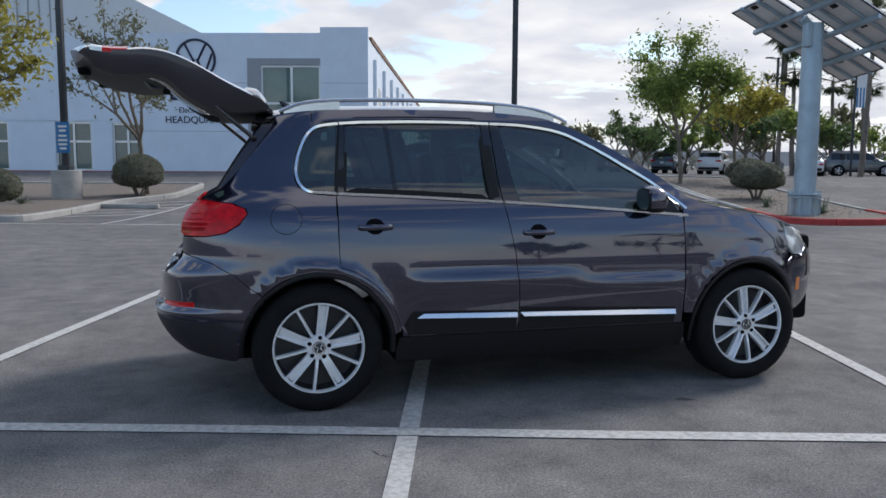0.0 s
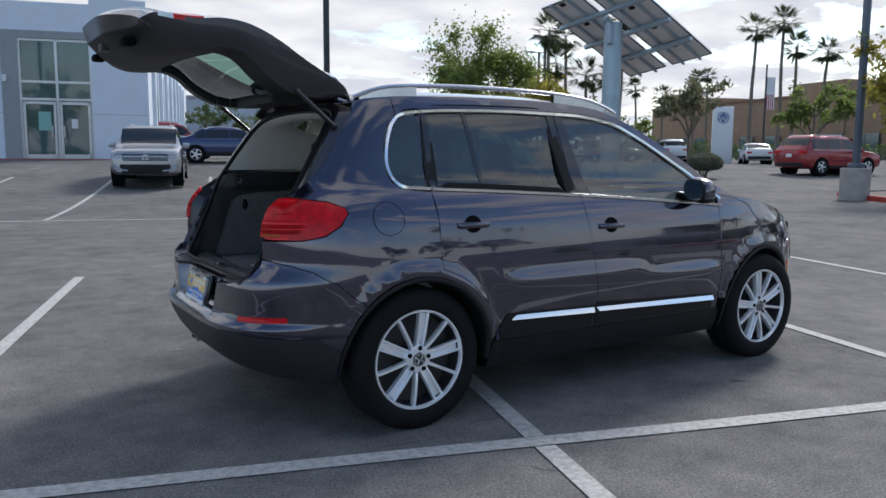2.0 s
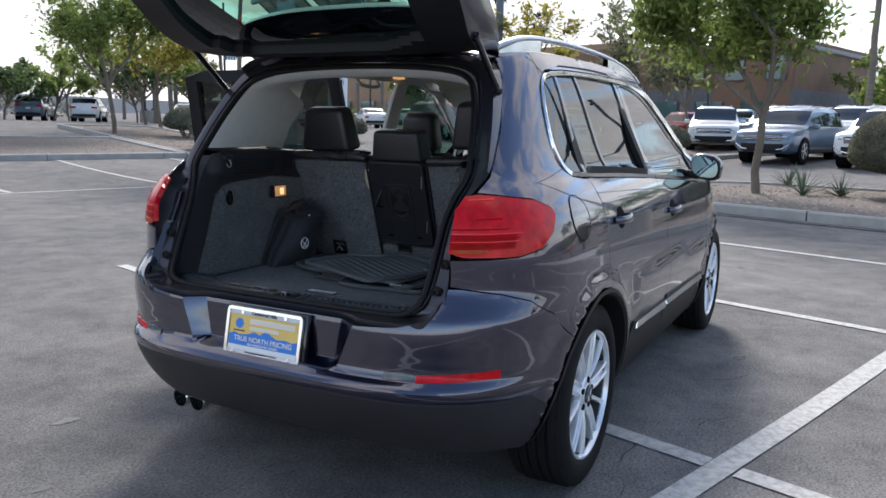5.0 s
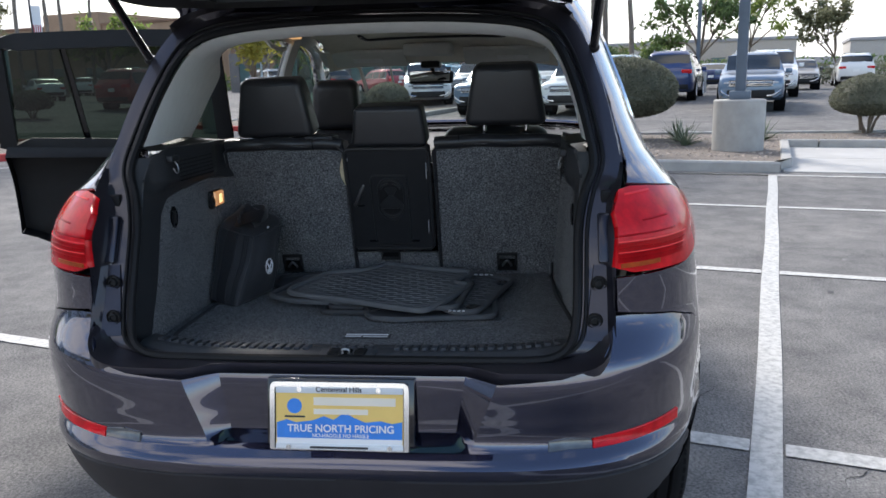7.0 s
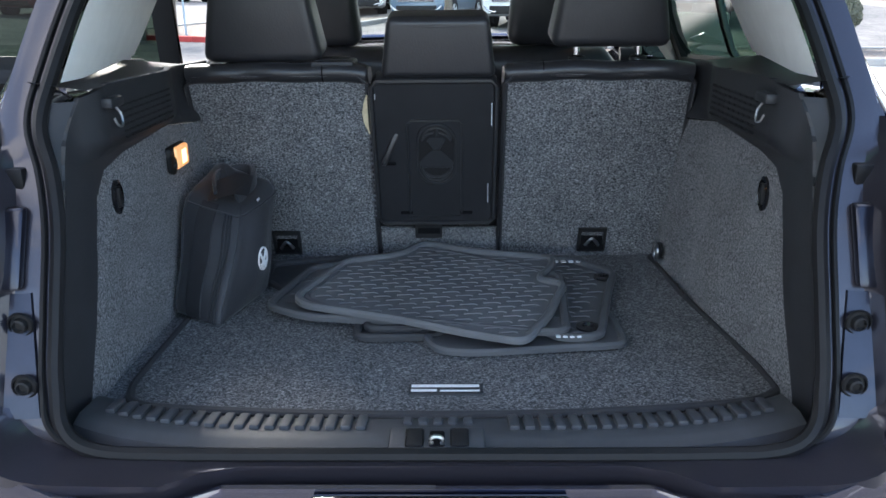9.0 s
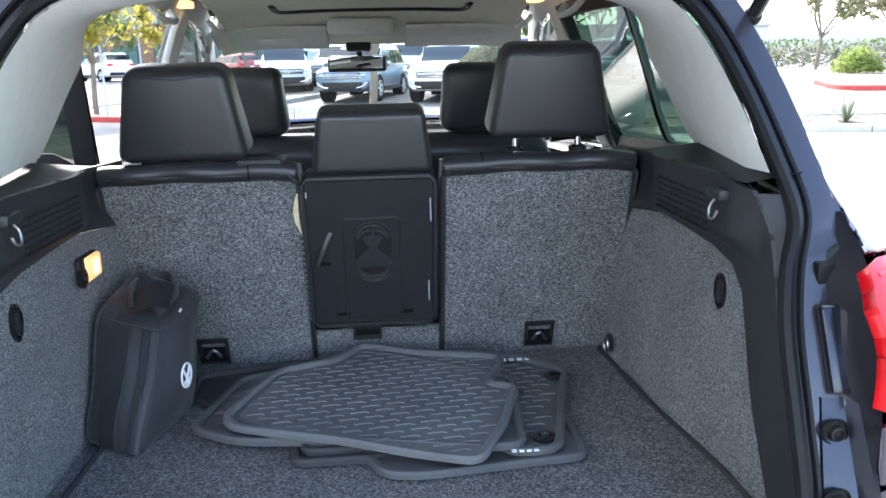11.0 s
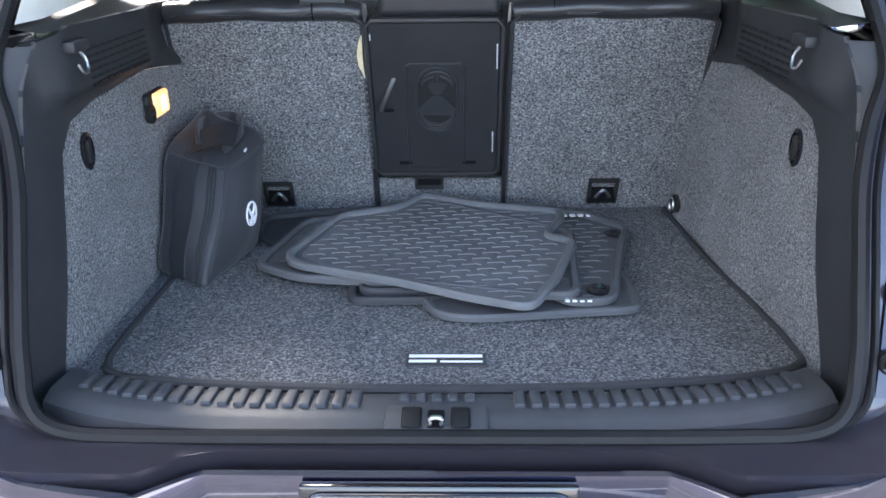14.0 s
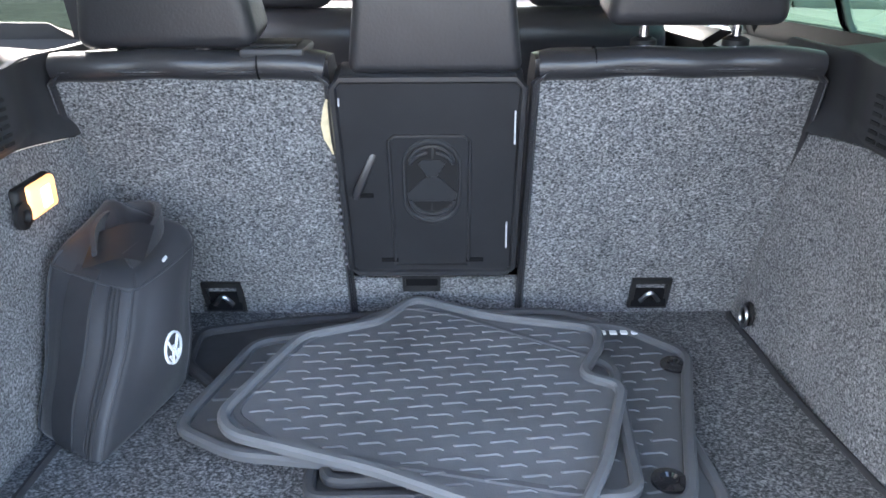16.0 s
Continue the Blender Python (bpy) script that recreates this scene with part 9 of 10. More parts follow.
def solar():
    root = thing("solar_tree", "tilted solar panels on a thick galvanised steel column", "solar panel")
    base = lot(8.15, 15.5)
    C = Vector((13.25, 11.55, 4.95))
    B, L, R = Vector((15.74, 13.10, 3.66)), Vector((11.99, 12.27, 5.275)), Vector((16.13, 10.79, 4.06))
    ex, ey = (R - B).normalized(), (L - B)
    ey = (ey - ex * ey.dot(ex)).normalized()
    n = ex.cross(ey)
    if n.z < 0:
        n.negate()
    foot = Vector((13.35, 11.45, rise(8.3, 15.2)))
    bm = bmesh.new()
    cyl(bm, foot + Vector((0, 0, -0.1)), Vector((13.35, 11.45, 4.78)), 0.262, 0.235, 28)
    part("column", bm, STEEL_GREY, root, "galvanised steel column", smooth=0.8)
    bm = bmesh.new()
    cyl(bm, foot + Vector((0, 0, 0.0)), foot + Vector((0, 0, 0.06)), 0.42, seg=28)
    for z in (0.55, 0.62):
        cyl(bm, foot + Vector((0, 0, z)), foot + Vector((0, 0, z + 0.035)), 0.40, seg=28)
    for k in range(10):
        a = 6.283 * k / 10
        cyl(bm, foot + Vector((0.36 * math.cos(a), 0.36 * math.sin(a), 0.0)), foot + Vector((0.36 * math.cos(a), 0.36 * math.sin(a), 0.72)), 0.018, seg=6)
    part("flange", bm, STEEL_GREY, root)
    bm = bmesh.new()
    box(bm, 12.98, 13.14, 11.2, 11.4, 4.2, 4.75, 0.02)
    part("junction_box", bm, STEEL_GREY, root)
    M = (1.05 * Matrix((ex, ey, n)).transposed()).to_4x4()
    M.translation = B
    # two rows of modules with a gap for the spine
    WX, WY = 2.55, 3.93
    for i, (x0, x1) in enumerate(((0.0, 1.18), (1.37, 2.55))):
        for j in range(4):
            y0, y1 = j * 0.985, j * 0.985 + 0.965
            bm = bmesh.new()
            box(bm, x0, x1, y0, y1, 0.0, 0.035, 0.004, 1, m=M)
            mod = part("solar_module", bm, PV_BACK, root, "pale backsheet solar module", smooth=0.4)
            bm = bmesh.new()
            box(bm, x0 + 0.02, x1 - 0.02, y0 + 0.02, y1 - 0.02, 0.036, 0.040, 0, m=M)
            part("cells", bm, PV_FRONT, mod)
            bm = bmesh.new()
            for a, b, c, d in ((x0, x1, y0, y0 + 0.035), (x0, x1, y1 - 0.035, y1), (x0, x0 + 0.035, y0, y1), (x1 - 0.035, x1, y0, y1)):
                box(bm, a, b, c, d, -0.012, 0.0, 0, m=M)
            part("module_frame", bm, POLE_BRONZE, mod)
            bm = bmesh.new()
            box(bm, (x0 + x1) / 2 - 0.07, (x0 + x1) / 2 + 0.07, y1 - 0.2, y1 - 0.08, -0.03, 0.0, 0.004, m=M)
            part("module_box", bm, BLACK, mod)
    for x in (0.35, 0.85, 1.70, 2.20):
        bm = bmesh.new()
        box(bm, x - 0.03, x + 0.03, -0.05, WY + 0.05, -0.075, -0.013, 0.004, m=M)
        part("rail", bm, STEEL_GREY, root)
    for y in (1.05, 2.05, 3.10):
        bm = bmesh.new()
        box(bm, -0.02, WX + 0.02, y - 0.05, y + 0.05, -0.18, -0.076, 0.006, m=M)
        part("beam", bm, STEEL_GREY, root)
    bm = bmesh.new()
    cyl(bm, (13.35, 11.45, 4.6), M @ Vector((1.28, 2.95, -0.15)), 0.12, seg=14)
    cyl(bm, (13.35, 11.45, 4.7), M @ Vector((1.28, 2.35, -0.15)), 0.10, seg=14)
    part("head_bracket", bm, STEEL_GREY, root)
    # painted band winding round the column
    bm = bmesh.new()
    path = []
    for k in range(60):
        a = k / 59
        r_ = 0.264 - 0.022 * a
        path.append((13.35 + r_ * math.cos(9 * a + 2), 11.45 + r_ * math.sin(9 * a + 2), foot.z + 0.9 + 3.2 * a))
    sweep(bm, path, [(-0.004, -0.03), (-0.004, 0.03), (0.004, 0.03), (0.004, -0.03)])
    part("cable_wrap", bm, STEEL_GREY, root)


solar()


def pylon():
    root = thing("sign_pylon", "tall white sign pylon with a blue round emblem", "sign")
    root.matrix_world = at_lot(35.8, 49, None, -28)
    bm = bmesh.new()
    box(bm, -0.75, 0.75, -0.22, 0.22, -0.3, 4.3, 0.03)
    part("pylon_body", bm, SIGN_WHITE, root)
    bm = bmesh.new()
    lathe(bm, [(0.0, 0.05), (0.44, 0.05), (0.44, 0.0)], 32, pose(0, -0.22, 3.45, 90, 0, 0))
    e = part("emblem", bm, mat("emblem_blue", (0.02, 0.10, 0.32), 0.3, var=0.05), root)
    bm = bmesh.new()
    lathe(bm, [(0.38, 0.06), (0.38, 0.07), (0.33, 0.07), (0.33, 0.06)], 32, pose(0, -0.22, 3.45, 90, 0, 0), closed=True)
    for d in (-1, 1):
        cyl(bm, (d * 0.2, -0.285, 3.72), (d * 0.05, -0.285, 3.44), 0.025, seg=6)
        cyl(bm, (d * 0.3, -0.285, 3.58), (d * 0.15, -0.285, 3.18), 0.025, seg=6)
        cyl(bm, (0, -0.285, 3.46), (d * 0.15, -0.285, 3.18), 0.025, seg=6)
    part("emblem_bars", bm, SIGN_WHITE, e)


pylon()


def banner(u, v, m1, m2):
    root = thing("banner_pole", "tall pole with a hanging vertical banner", "banner")
    root.matrix_world = at_lot(u, v)
    bm = bmesh.new()
    cyl(bm, (0, 0, -0.2), (0, 0, 8.5), 0.09, 0.07, 10)
    part("pole", bm, POLE_BRONZE, root)
    bm = bmesh.new()
    box(bm, 0.1, 0.95, -0.012, 0.012, 4.6, 7.4, 0)
    part("banner_cloth", bm, m1, root)
    bm = bmesh.new()
    for k in range(4):
        box(bm, 0.1 + 0.21 * k, 0.2 + 0.21 * k, -0.016, 0.016, 4.6, 5.9, 0)
    part("banner_stripe", bm, m2, root)


banner(45.0, 56.0, SIGN_WHITE, mat("banner_red", (0.45, 0.05, 0.05), 0.7))
banner(26.5, 50.0, SIGN_WHITE, SIGN_BLUE)
banner(52, 26, SIGN_WHITE, SIGN_BLUE)


def far_building(name, u0, u1, v0, v1, h, m, label, windows=(), band=None, steps=()):
    root = thing(name, label, "building")
    root.matrix_world = at_lot((u0 + u1) / 2, (v0 + v1) / 2)
    a, b = (u1 - u0) / 2, (v1 - v0) / 2
    bm = bmesh.new()
    box(bm, -a, a, -b, b, -1.5, h, 0.05)
    part("wall", bm, m, root)
    bm = bmesh.new()
    box(bm, -a - 0.15, a + 0.15, -b - 0.15, b + 0.15, h, h + 0.35, 0.03)
    part("cornice", bm, STUCCO_DARK if m is STUCCO else ROOF_GREY, root)
    for s0, s1, dh in steps:
        bm = bmesh.new()
        box(bm, -a - 0.3, a * 0.9, s0, s1, -1.5, h + dh, 0.05)
        part("bay", bm, m, root)
    for y0, z0, w, hh in windows:
        wn = new("window"); wn.parent = root
        bm = bmesh.new()
        box(bm, -a - 0.36, -a - 0.30, y0, y0 + w, z0, z0 + hh, 0)
        part("pane", bm, PANE, wn)
        bm = bmesh.new()
        for y in (y0 - 0.04, y0 + w - 0.04):
            box(bm, -a - 0.40, -a - 0.30, y, y + 0.08, z0, z0 + hh, 0)
        box(bm, -a - 0.40, -a - 0.30, y0, y0 + w, z0 - 0.04, z0 + 0.04, 0)
        part("frame", bm, POLE_BRONZE, wn)
    if band:
        bm = bmesh.new()
        box(bm, -a - 0.25, a, -b - 0.1, b + 0.1, -1.5, band, 0.02)
        part("base_band", bm, STONE_DARK, root)
    return root


far_building("office_building", 60, 78, 23.0, 48, 6.8, STUCCO_DARK, "two-storey brown office building with dark stone base", [(-12 + 3.4 * k, 4.3, 1.6, 1.8) for k in range(8)] + [(-11 + 4 * k, 0.4, 2.4, 2.2) for k in range(6)], 3.6, ((-12.4, -6, 0.7), (3, 8, 0.6)))
far_building("office_building", 78, 100, 50, 130, 8.6, STUCCO, "long tan stucco retail building", [(-38 + 6 * k, 0.5, 3.2, 2.8) for k in range(13)], 1.2, ((-40, -28, 1.2), (-8, 2, 1.8), (20, 30, 1.2)))
far_building("warehouse", -28, 10, 96, 120, 6.5, mat("pale_blue_panel", (0.42, 0.46, 0.52), 0.6, var=0.05, scale=0.5), "long pale blue-grey warehouse far off", (), None)
far_building("house", 96, 108, -2, 10, 4.4, mat("pale_stucco", (0.45, 0.40, 0.34), 0.8), "pale suburban house far off", [(-4, 1.2, 1.5, 1.4), (1.5, 1.2, 1.5, 1.4)])
far_building("house", 98, 112, 14, 28, 4.4, mat("pale_stucco_warm", (0.46, 0.42, 0.37), 0.8), "pale suburban house far off", [(-4, 1.2, 1.5, 1.4), (2, 1.2, 1.5, 1.4)])
far_building("house", 104, 116, -18, -8, 4.2, mat("pale_stucco_grey", (0.42, 0.40, 0.37), 0.8), "pale suburban house far off", [(-4, 1.2, 1.5, 1.4)])


def sign_post(u, v, turn=0):
    root = thing("sign_post", "white parking sign on a slim steel post", "sign")
    root.matrix_world = at_lot(u, v, None, turn)
    bm = bmesh.new()
    cyl(bm, (0, 0, -0.1), (0, 0, 2.9), 0.03, seg=8)
    part("post", bm, STEEL_GREY, root)
    bm = bmesh.new()
    box(bm, -0.16, 0.16, -0.045, -0.03, 2.3, 2.85, 0.005)
    p = part("plate", bm, SIGN_WHITE, root)
    bm = bmesh.new()
    box(bm, -0.09, 0.09, -0.049, -0.045, 2.45, 2.7, 0.02)
    part("plate_bar", bm, SIGN_BLUE, p)


sign_post(17.6, 14.6, -40)
sign_post(22, 16.2, -40)


def hills():
    """Low far ridge on the horizon."""
    rnd = random.Random(5)
    verts, faces = [], []
    n = 120
    for i in range(n + 1):
        a = -1.9 + 4.6 * i / n
        r = 900
        h = 16 + 14 * noise.noise((a * 2.1, 3, 1)) + 6 * noise.noise((a * 7, 1, 4))
        p = Vector((r * math.cos(a), r * math.sin(a)))
        verts += [(p.x, p.y, -10), (p.x, p.y, max(4, h) + 3.5)]
    for i in range(n):
        faces.append((2 * i, 2 * i + 2, 2 * i + 3, 2 * i + 1))
    tagged(raw("backdrop", verts, faces, mat("far_ridge", (0.20, 0.21, 0.23), 0.95, var=0.1, scale=0.01), None), "hazy far ridge", "ridge", kind="structure")


hills()


def hedge(u0, v0, u1, v1, h, seed):
    rnd = random.Random(seed)
    lv, lf = [], []
    a, b = lot(u0, v0), lot(u1, v1)
    L = (b - a).length
    for _ in range(int(L * 90)):
        t = rnd.random()
        p = a.lerp(b, t)
        k = 0.75 + 0.35 * noise.noise((t * L * 0.35, seed, 0))
        leaf(lv, lf, p + Vector((rnd.gauss(0, 0.6), rnd.gauss(0, 0.6), rnd.random() ** 0.7 * h * k)), 0.22, rnd)
    o = raw("hedge", lv, lf, LEAF_SAGE if seed % 2 else LEAF, None, smooth=False)
    tagged(o, "low green hedge along the road far off", "hedge", kind="stuff")


hedge(56, 12, 58, -26, 1.8, 1)
hedge(38, 78, 76, 44, 2.2, 2)
hedge(-4, 90, 34, 90, 2.4, 3)
hedge(70, 46, 80, -40, 2.6, 4)
# ---- parked cars ----
CAR_GLASS = mat("car_glass_dark", (0.014, 0.018, 0.020), 0.05, var=0.1, spec=0.7)


def parked_car(u, v, heading, paint, label, kind="suv", z=None):
    """A parked car: front along its own +x. heading: degrees from +u."""
    root = thing("parked_car", label, "car", "parked cars")
    root.matrix_world = at_lot(u, v, z, heading)
    suv = kind == "suv"
    L2, H, belt, Wd = (2.42, 1.72, 1.08, 0.96) if suv else (2.32, 1.45, 0.93, 0.90)
    hood = belt + 0.0 if suv else belt - 0.02
    st = ([(-L2, 0.98, 0.80), (-L2 + 0.06, 1.12, 0.90), (-L2 + 0.16, 1.20, 0.95), (-L2 + 0.50, H - 0.07, 0.98), (-1.2, H, 1.0), (0.0, H, 1.0), (0.45, H - 0.05, 1.0), (1.18, belt + 0.06, 1.0), (1.7, belt - 0.02, 0.99), (2.12, belt - 0.08, 0.97), (2.30, belt - 0.13, 0.95), (L2 - 0.04, 0.90, 0.91), (L2, 0.80, 0.87)]
          if suv else
          [(-L2, 0.80, 0.78), (-L2 + 0.08, 0.96, 0.88), (-1.75, 1.04, 0.95), (-0.95, H - 0.06, 0.99), (-0.2, H, 1.0), (0.35, H - 0.06, 1.0), (1.15, belt + 0.04, 1.0), (1.65, belt - 0.06, 0.98), (2.05, belt - 0.16, 0.94), (L2 - 0.05, 0.68, 0.84), (L2, 0.58, 0.76)])
    top_f, wid_f = hermite([(a, b) for a, b, c in st]), hermite([(a, c) for a, b, c in st])
    zlow = 0.26
    loops = []
    for x in sorted(set(np.round(np.concatenate([np.linspace(-L2, L2, 30), [s[0] for s in st]]), 3))):
        t, w = top_f(x), wid_f(x) * Wd
        b = min(belt, t - 0.05)
        low = zlow + 0.10 * sstep(abs(x), L2 - 0.5, L2)
        half = [(w * 0.86, low), (w * 0.97, low + 0.08), (w, 0.58), (w * 0.99, 0.80 if b > 0.82 else b - 0.06), (w * 0.955, b), (w * (0.955 - 0.26 * max(0, t - 0.05 - b) / 0.64), t - 0.05), (w * (0.85 - 0.25 * max(0, t - 0.05 - b) / 0.64), t - 0.005), (w * 0.4, t + 0.012)]
        loops.append([Vector((x, y, zz)) for y, zz in half] + [Vector((x, -y, zz)) for y, zz in reversed(half)])
    bm = bmesh.new()
    r = loft(bm, loops, closed=True)
    bm.faces.new(r[0]); bm.faces.new(r[-1][::-1])
    body = part("body", bm, paint, root, smooth=0.75)
    def gh(x, f, sgn, off=0.006):
        """A point on the side glass: f from belt to roof."""
        t, w = top_f(x), wid_f(x) * Wd
        b = min(belt, t - 0.05)
        zz = b + (t - 0.05 - b) * f
        return Vector((x, sgn * (w * (0.955 - 0.26 * (zz - b) / 0.64) + off), zz))
    xr, xm, xf = (-1.95, -0.15, 1.02) if suv else (-1.35, -0.05, 0.95)
    for sgn in (-1, 1):
        for x0, x1 in ((xr, -1.02 if suv else -0.95), (-0.98 if suv else -0.92, xm), (xm + 0.05, xf)):
            bm = bmesh.new()
            rows = [[gh(x, f, sgn) for f in (0.10, 0.5, 0.86)] for x in np.linspace(x0, x1, 6)]
            loft(bm, rows, closed=False)
            part("side_window", bm, CAR_GLASS, root, smooth=1)
        bm = bmesh.new()
        sweep(bm, [gh(x, 0.05, sgn, 0.010) for x in np.linspace(xr, xf, 10)], circle(0.010, 6))
        part("window_strip", bm, CHROME, root)
        bm = bmesh.new()
        box(bm, 0.72, 0.92, min(sgn * Wd * 0.98, sgn * (Wd + 0.17)), max(sgn * Wd * 0.98, sgn * (Wd + 0.17)), belt - 0.03, belt + 0.12, 0.03, 2)
        part("side_mirror", bm, paint, root)
        bm = bmesh.new()
        box(bm, -1.25, 1.15, min(sgn * Wd * 0.985, sgn * (Wd + 0.004)), max(sgn * Wd * 0.985, sgn * (Wd + 0.004)), 0.30, 0.42, 0.01)
        part("sill_cladding", bm, BLACK, root)
        for wx in (-1.45, 1.48) if suv else (-1.35, 1.38):
            R = 0.365 if suv else 0.325
            # near-black disc over the flank stands in for the wheel well's shade
            bm = bmesh.new()
            cyl(bm, (wx, sgn * (Wd - 0.30), R), (wx, sgn * (Wd + 0.004), R), R + 0.065, seg=28)
            part("wheel_arch_shade", bm, DARKIN, root)
            bm = bmesh.new()
            lathe(bm, [(R * 0.66, 0.0), (R * 0.7, 0.02), (R * 0.93, 0.025), (R, -0.01), (R, -0.2)], 28, pose(wx, sgn * (Wd - 0.002), R, -90 * sgn, 0, 0))
            wh = part("tyre", bm, TYRE, root)
            bm = bmesh.new()
            m = pose(wx, sgn * (Wd + 0.006), R, -90 * sgn, 0, 0)
            lathe(bm, [(R * 0.68, 0.005), (R * 0.64, 0.012), (R * 0.62, -0.05)], 28, m)
            for k in range(5):
                box(bm, 0.0, R * 0.64, -0.032, 0.032, -0.01, 0.008, 0.0, m=m @ pose(0, 0, 0, 0, 0, 72 * k))
            part("rim", bm, ALLOY, wh)
            # dark disc behind the spokes, shade put into its colour
            bm = bmesh.new()
            lathe(bm, [(0.0, -0.045), (R * 0.63, -0.045)], 24, m)
            part("brake_shadow", bm, DARKIN, wh)
    # windscreen and rear window
    for pts, nm in (((1.12, 0.55), "windscreen"), ((-L2 + 0.24, -L2 + 0.47), "rear_window")) if suv else (((1.08, 0.45), "windscreen"), ((-1.68, -1.02), "rear_window")):
        bm = bmesh.new()
        rows = []
        for x in np.linspace(*pts, 6):
            t, w = top_f(x), wid_f(x) * Wd
            off = Vector((0.008 if x > 0 else -0.008, 0, 0.008))
            rows.append([Vector((x, y * w * 0.80, t + 0.006 - 0.02 * abs(y) ** 3)) + off for y in np.linspace(-1, 1, 9)])
        loft(bm, rows, closed=False)
        part(nm, bm, CAR_GLASS, root, smooth=1)
    # front: barred grille between the lamps, lower intake with bright corner strokes; rear: lamps, plate
    zf = 0.77 if suv else 0.60
    bm = bmesh.new()
    box(bm, L2 - 0.20, L2 + 0.024, -0.60, 0.60, zf - 0.095, zf + 0.10, 0.02, shape=lambda v: (v.x - (0.025 if suv else 0.06) * (v.z > zf) - 0.01 * (abs(v.y) > 0.5), v.y, v.z))
    gr = part("grille", bm, GLOSSBLACK, root)
    for k in range(3):
        bm = bmesh.new()
        zk = zf - 0.06 + 0.055 * k
        sweep(bm, [(L2 + 0.026 - (0.010 if suv else 0.022) * k - 0.01 * (abs(y) / 0.6) ** 2, y, zk) for y in np.linspace(-0.62, 0.62, 9)], circle(0.008, 6))
        part("grille_bar", bm, CHROME, gr)
    bm = bmesh.new()
    lathe(bm, [(0.078, 0), (0.078, 0.03), (0.058, 0.03), (0.058, 0)], 20, pose(L2 + 0.0, 0, zf + 0.005, 0, 90, 0), closed=True)
    part("front_emblem", bm, CHROME, gr)
    for sgn in (-1, 1):
        bm = bmesh.new()
        box(bm, L2 - 0.40, L2 + (0.014 if suv else -0.045), min(sgn * 0.56, sgn * Wd * 0.89), max(sgn * 0.56, sgn * Wd * 0.89), zf - 0.055, zf + 0.085, 0.03, 2, shape=lambda v: (v.x - 0.09 * (abs(v.y) > 0.7) * (v.x > 2), v.y, v.z))
        hl = part("headlamp", bm, LAMP_SMOKE, root)
        bm = bmesh.new()
        box(bm, L2 - 0.12, L2 + (0.020 if suv else -0.038), min(sgn * 0.60, sgn * 0.76), max(sgn * 0.60, sgn * 0.76), zf - 0.01, zf + 0.05, 0.02, 2)
        part("lamp_lens", bm, LAMP_CLEAR, hl)
        bm = bmesh.new()
        zt = 1.02 if suv else 0.80
        box(bm, -L2 - 0.005, -L2 + 0.30, min(sgn * 0.50, sgn * Wd * 0.90), max(sgn * 0.50, sgn * Wd * 0.90), zt - 0.08, zt + 0.06, 0.03, 2)
        part("tail_lamp", bm, LAMP_RED, root)
        bm = bmesh.new()
        sweep(bm, smooth_loop([(L2 - 0.0, sgn * 0.83, 0.57), (L2 + 0.012, sgn * 0.74, 0.49), (L2 + 0.02, sgn * 0.62, 0.425), (L2 + 0.02, sgn * 0.46, 0.40)], 10, False), circle(0.026, 6))
        part("fog_trim", bm, RAIL, root)
        bm = bmesh.new()
        box(bm, L2 - 0.22, L2 + 0.010, min(sgn * 0.58, sgn * 0.84), max(sgn * 0.58, sgn * 0.84), 0.40, 0.60, 0.03, 2, shape=lambda v: (v.x - 0.03 * (abs(v.y) > 0.7), v.y, v.z))
        part("fog_recess", bm, BLACK, root)
    bm = bmesh.new()
    box(bm, L2 - 0.06, L2 + 0.014, -0.62, 0.62, 0.34, 0.58, 0.02)
    part("lower_intake", bm, BLACK, root)
    for x, zz in ((-L2 - 0.006, 0.86 if suv else 0.72),):
        bm = bmesh.new()
        box(bm, x - 0.006, x + 0.006, -0.15, 0.15, zz - 0.07, zz + 0.07, 0)
        part("number_plate_bar", bm, SIGN_WHITE, root)
    bm = bmesh.new()
    box(bm, -L2 - 0.008, -L2 + 0.1, -Wd * 0.80, Wd * 0.80, 0.36, 0.56, 0.03)
    part("rear_bumper", bm, BLACK, root)
    if suv:
        for sgn in (-1, 1):
            bm = bmesh.new()
            sweep(bm, [(x, sgn * Wd * 0.60, top_f(x) + 0.035) for x in np.linspace(-1.7, 0.35, 8)], circle(0.018, 6))
            part("roof_rail", bm, RAIL, root)
    return root


def paint(name, col, metal=0.4):
    return mat(name, col, 0.3, metal, var=0.03, scale=200, coat=1.0)


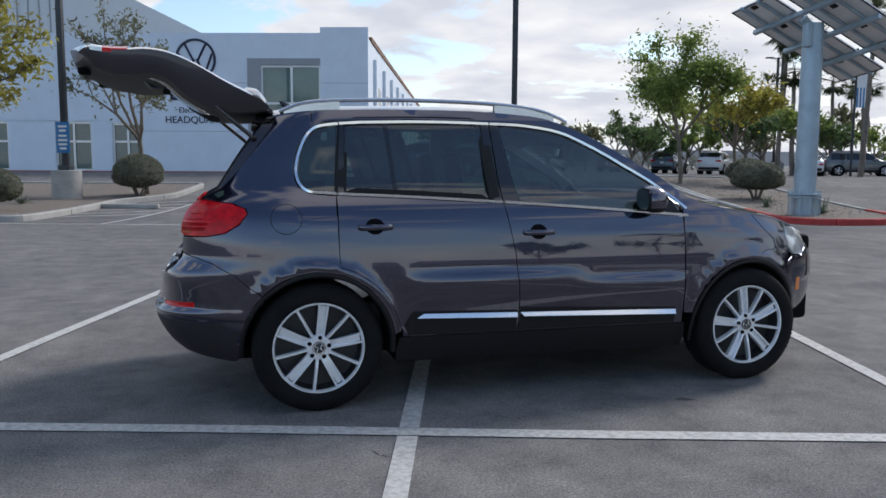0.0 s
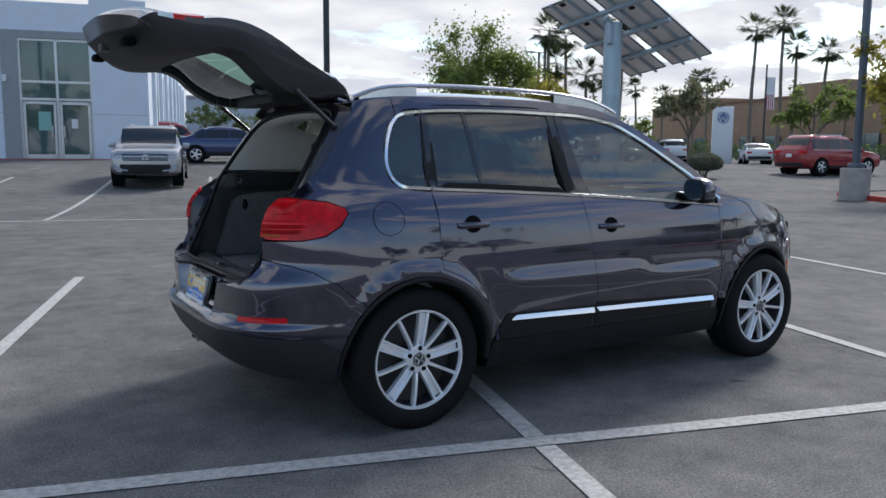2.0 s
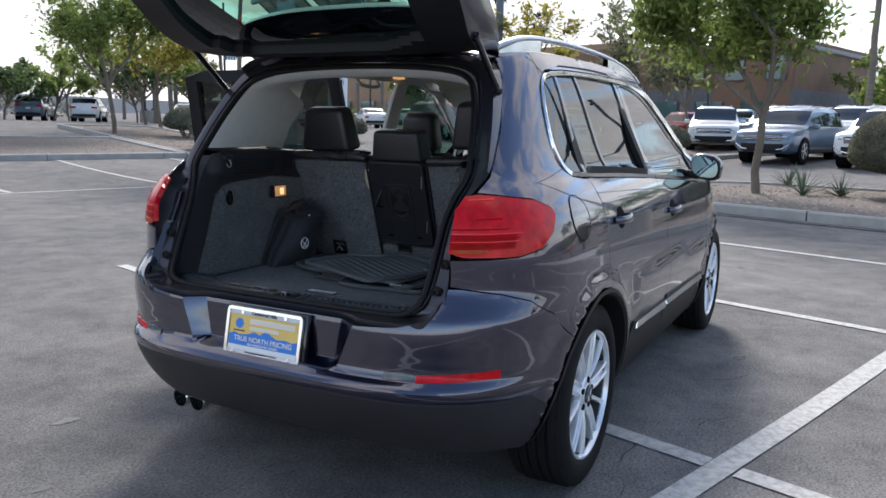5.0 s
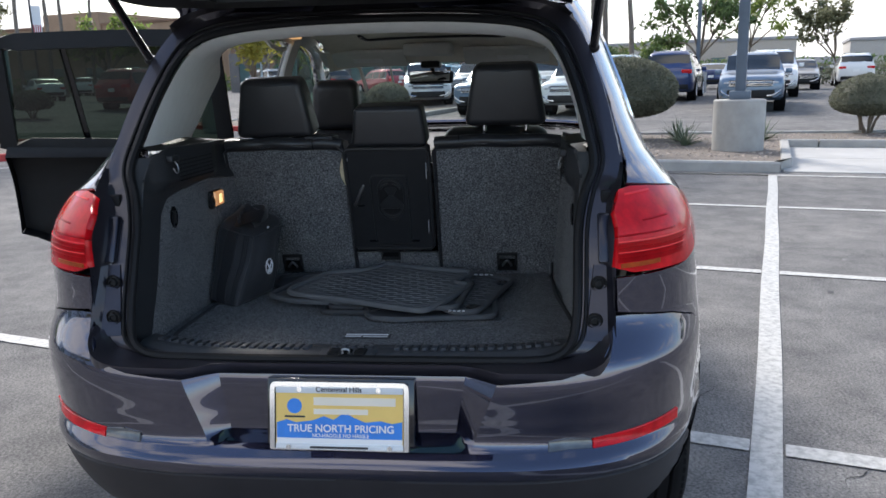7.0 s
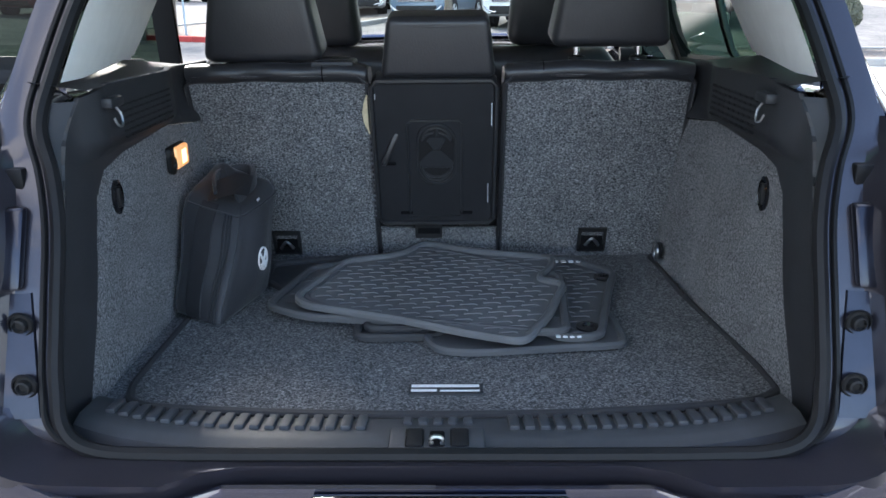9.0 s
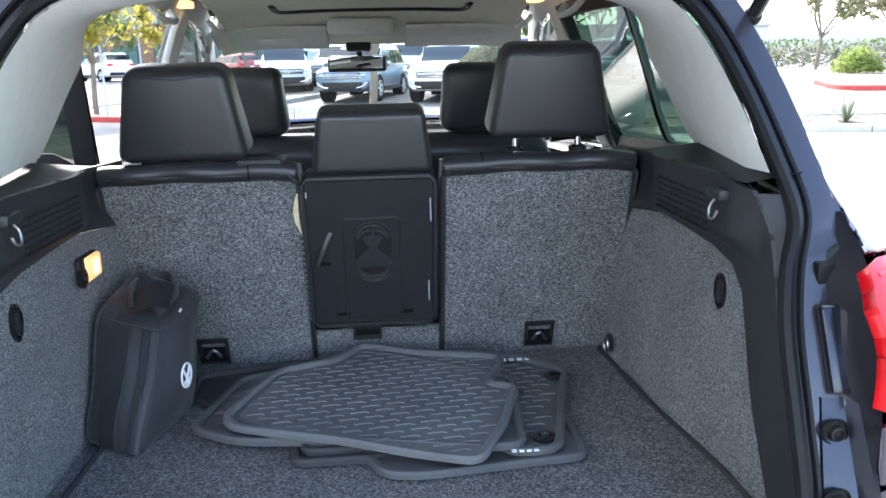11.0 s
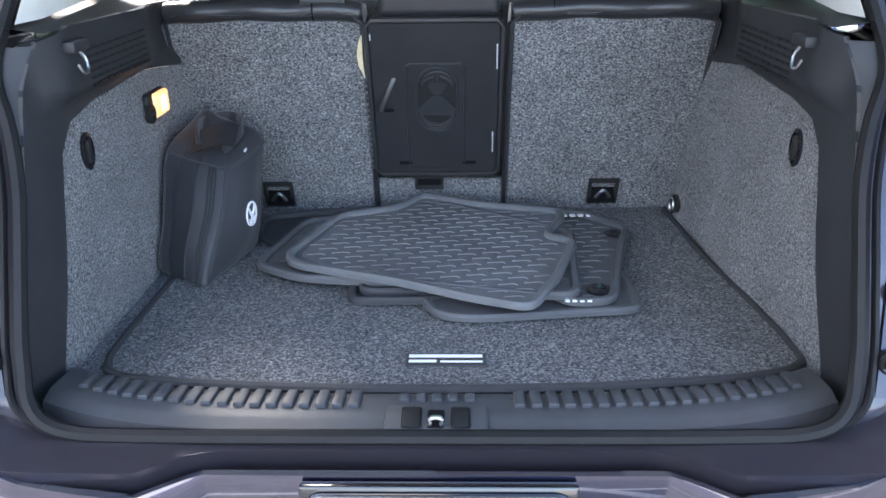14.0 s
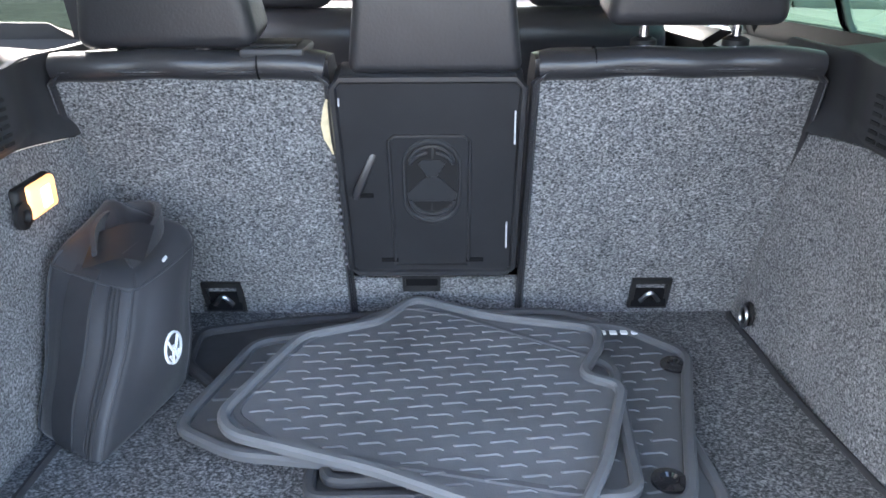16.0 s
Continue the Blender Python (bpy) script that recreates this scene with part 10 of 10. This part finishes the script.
P_WHITE, P_SILVER, P_BLUE, P_RED = paint("paint_white", (0.72, 0.73, 0.74), 0.0), paint("paint_silver", (0.33, 0.35, 0.38), 0.6), paint("paint_blue", (0.014, 0.034, 0.12)), paint("paint_red", (0.28, 0.012, 0.02))
P_STEEL, P_GREY, P_BLACK, P_TEAL = paint("paint_steel_blue", (0.10, 0.16, 0.24)), paint("paint_grey", (0.12, 0.125, 0.13)), paint("paint_black", (0.012, 0.012, 0.014)), paint("paint_teal", (0.06, 0.20, 0.30))
SUVL = "parked %s SUV with a chrome-barred grille"
for u, v, hd, p, lab, kd in (
        (-3.35, 22.6, -90, P_SILVER, SUVL % "silver", "suv"), (-0.9, 30.9, 0, P_BLUE, "dark blue parked hatchback", "sedan"), (1.0, 38.8, 0, P_WHITE, "white parked sedan", "sedan"), (-3.6, 37.5, 0, P_RED, "red parked SUV", "suv"),
        (25.5, 26.6, 8, P_RED, "red SUV standing in the lane", "suv"),
        (24.0, 9.0, 180, P_STEEL, SUVL % "steel blue", "suv"), (23.8, 5.95, 180, P_WHITE, SUVL % "white", "suv"), (24.8, 0.7, 180, P_STEEL, SUVL % "steel blue", "suv"), (29.6, 3.7, 0, P_BLUE, "parked blue SUV seen from its tail", "suv"),
        (29.8, 8.9, 180, P_WHITE, SUVL % "white", "suv"), (27.4, 13.4, 205, P_WHITE, SUVL % "white", "suv"), (30.5, 12.0, 180, P_SILVER, SUVL % "silver", "suv"), (30.5, 6.1, 180, P_TEAL, "teal parked SUV", "suv"), (31, 0.2, 180, P_WHITE, SUVL % "white", "suv"),
        (41.5, 17.9, 0, P_TEAL, "pale blue parked SUV", "suv"), (46.8, 3.4, 0, P_BLUE, "blue parked sedan", "sedan"), (48, -4.0, 0, P_WHITE, "white parked SUV", "suv"), (40, -1.0, 180, P_BLACK, "black parked sedan", "sedan"), (44, 19.5, 180, P_WHITE, "white parked SUV", "suv"), (44, 14, 180, P_SILVER, "silver parked SUV", "suv"),
        (28.6, 53, -20, P_GREY, "grey parked SUV", "suv"), (32.5, 51, 70, P_WHITE, "white parked SUV", "suv"), (24.5, 52, 70, P_WHITE, "white parked sedan", "sedan"), (13, 62, 60, P_BLACK, "black parked sedan", "sedan"), (8, 66, 60, P_SILVER, "silver parked sedan", "sedan"), (17, 60, 60, P_STEEL, "blue parked SUV", "suv"),
        (20, 58, 60, P_WHITE, "white parked SUV", "suv"), (38, 40, 60, P_BLACK, "black parked sedan", "sedan"), (41, 36.5, 60, P_BLACK, "black parked sedan", "sedan"), (44, 33, 60, P_WHITE, "white parked SUV", "suv"), (47, 30, 60, P_BLACK, "black parked SUV", "suv"), (50, 27, 60, P_RED, "dark red parked SUV", "suv"), (35, 44, 60, P_WHITE, "white parked sedan", "sedan"),
        (56, 62, 30, P_WHITE, "white parked van", "suv"), (4.5, 60, 0, P_WHITE, "white parked sedan", "sedan")):
    parked_car(u, v, hd, p, lab if len(lab.split()) > 4 else lab + " in the car park", kd)
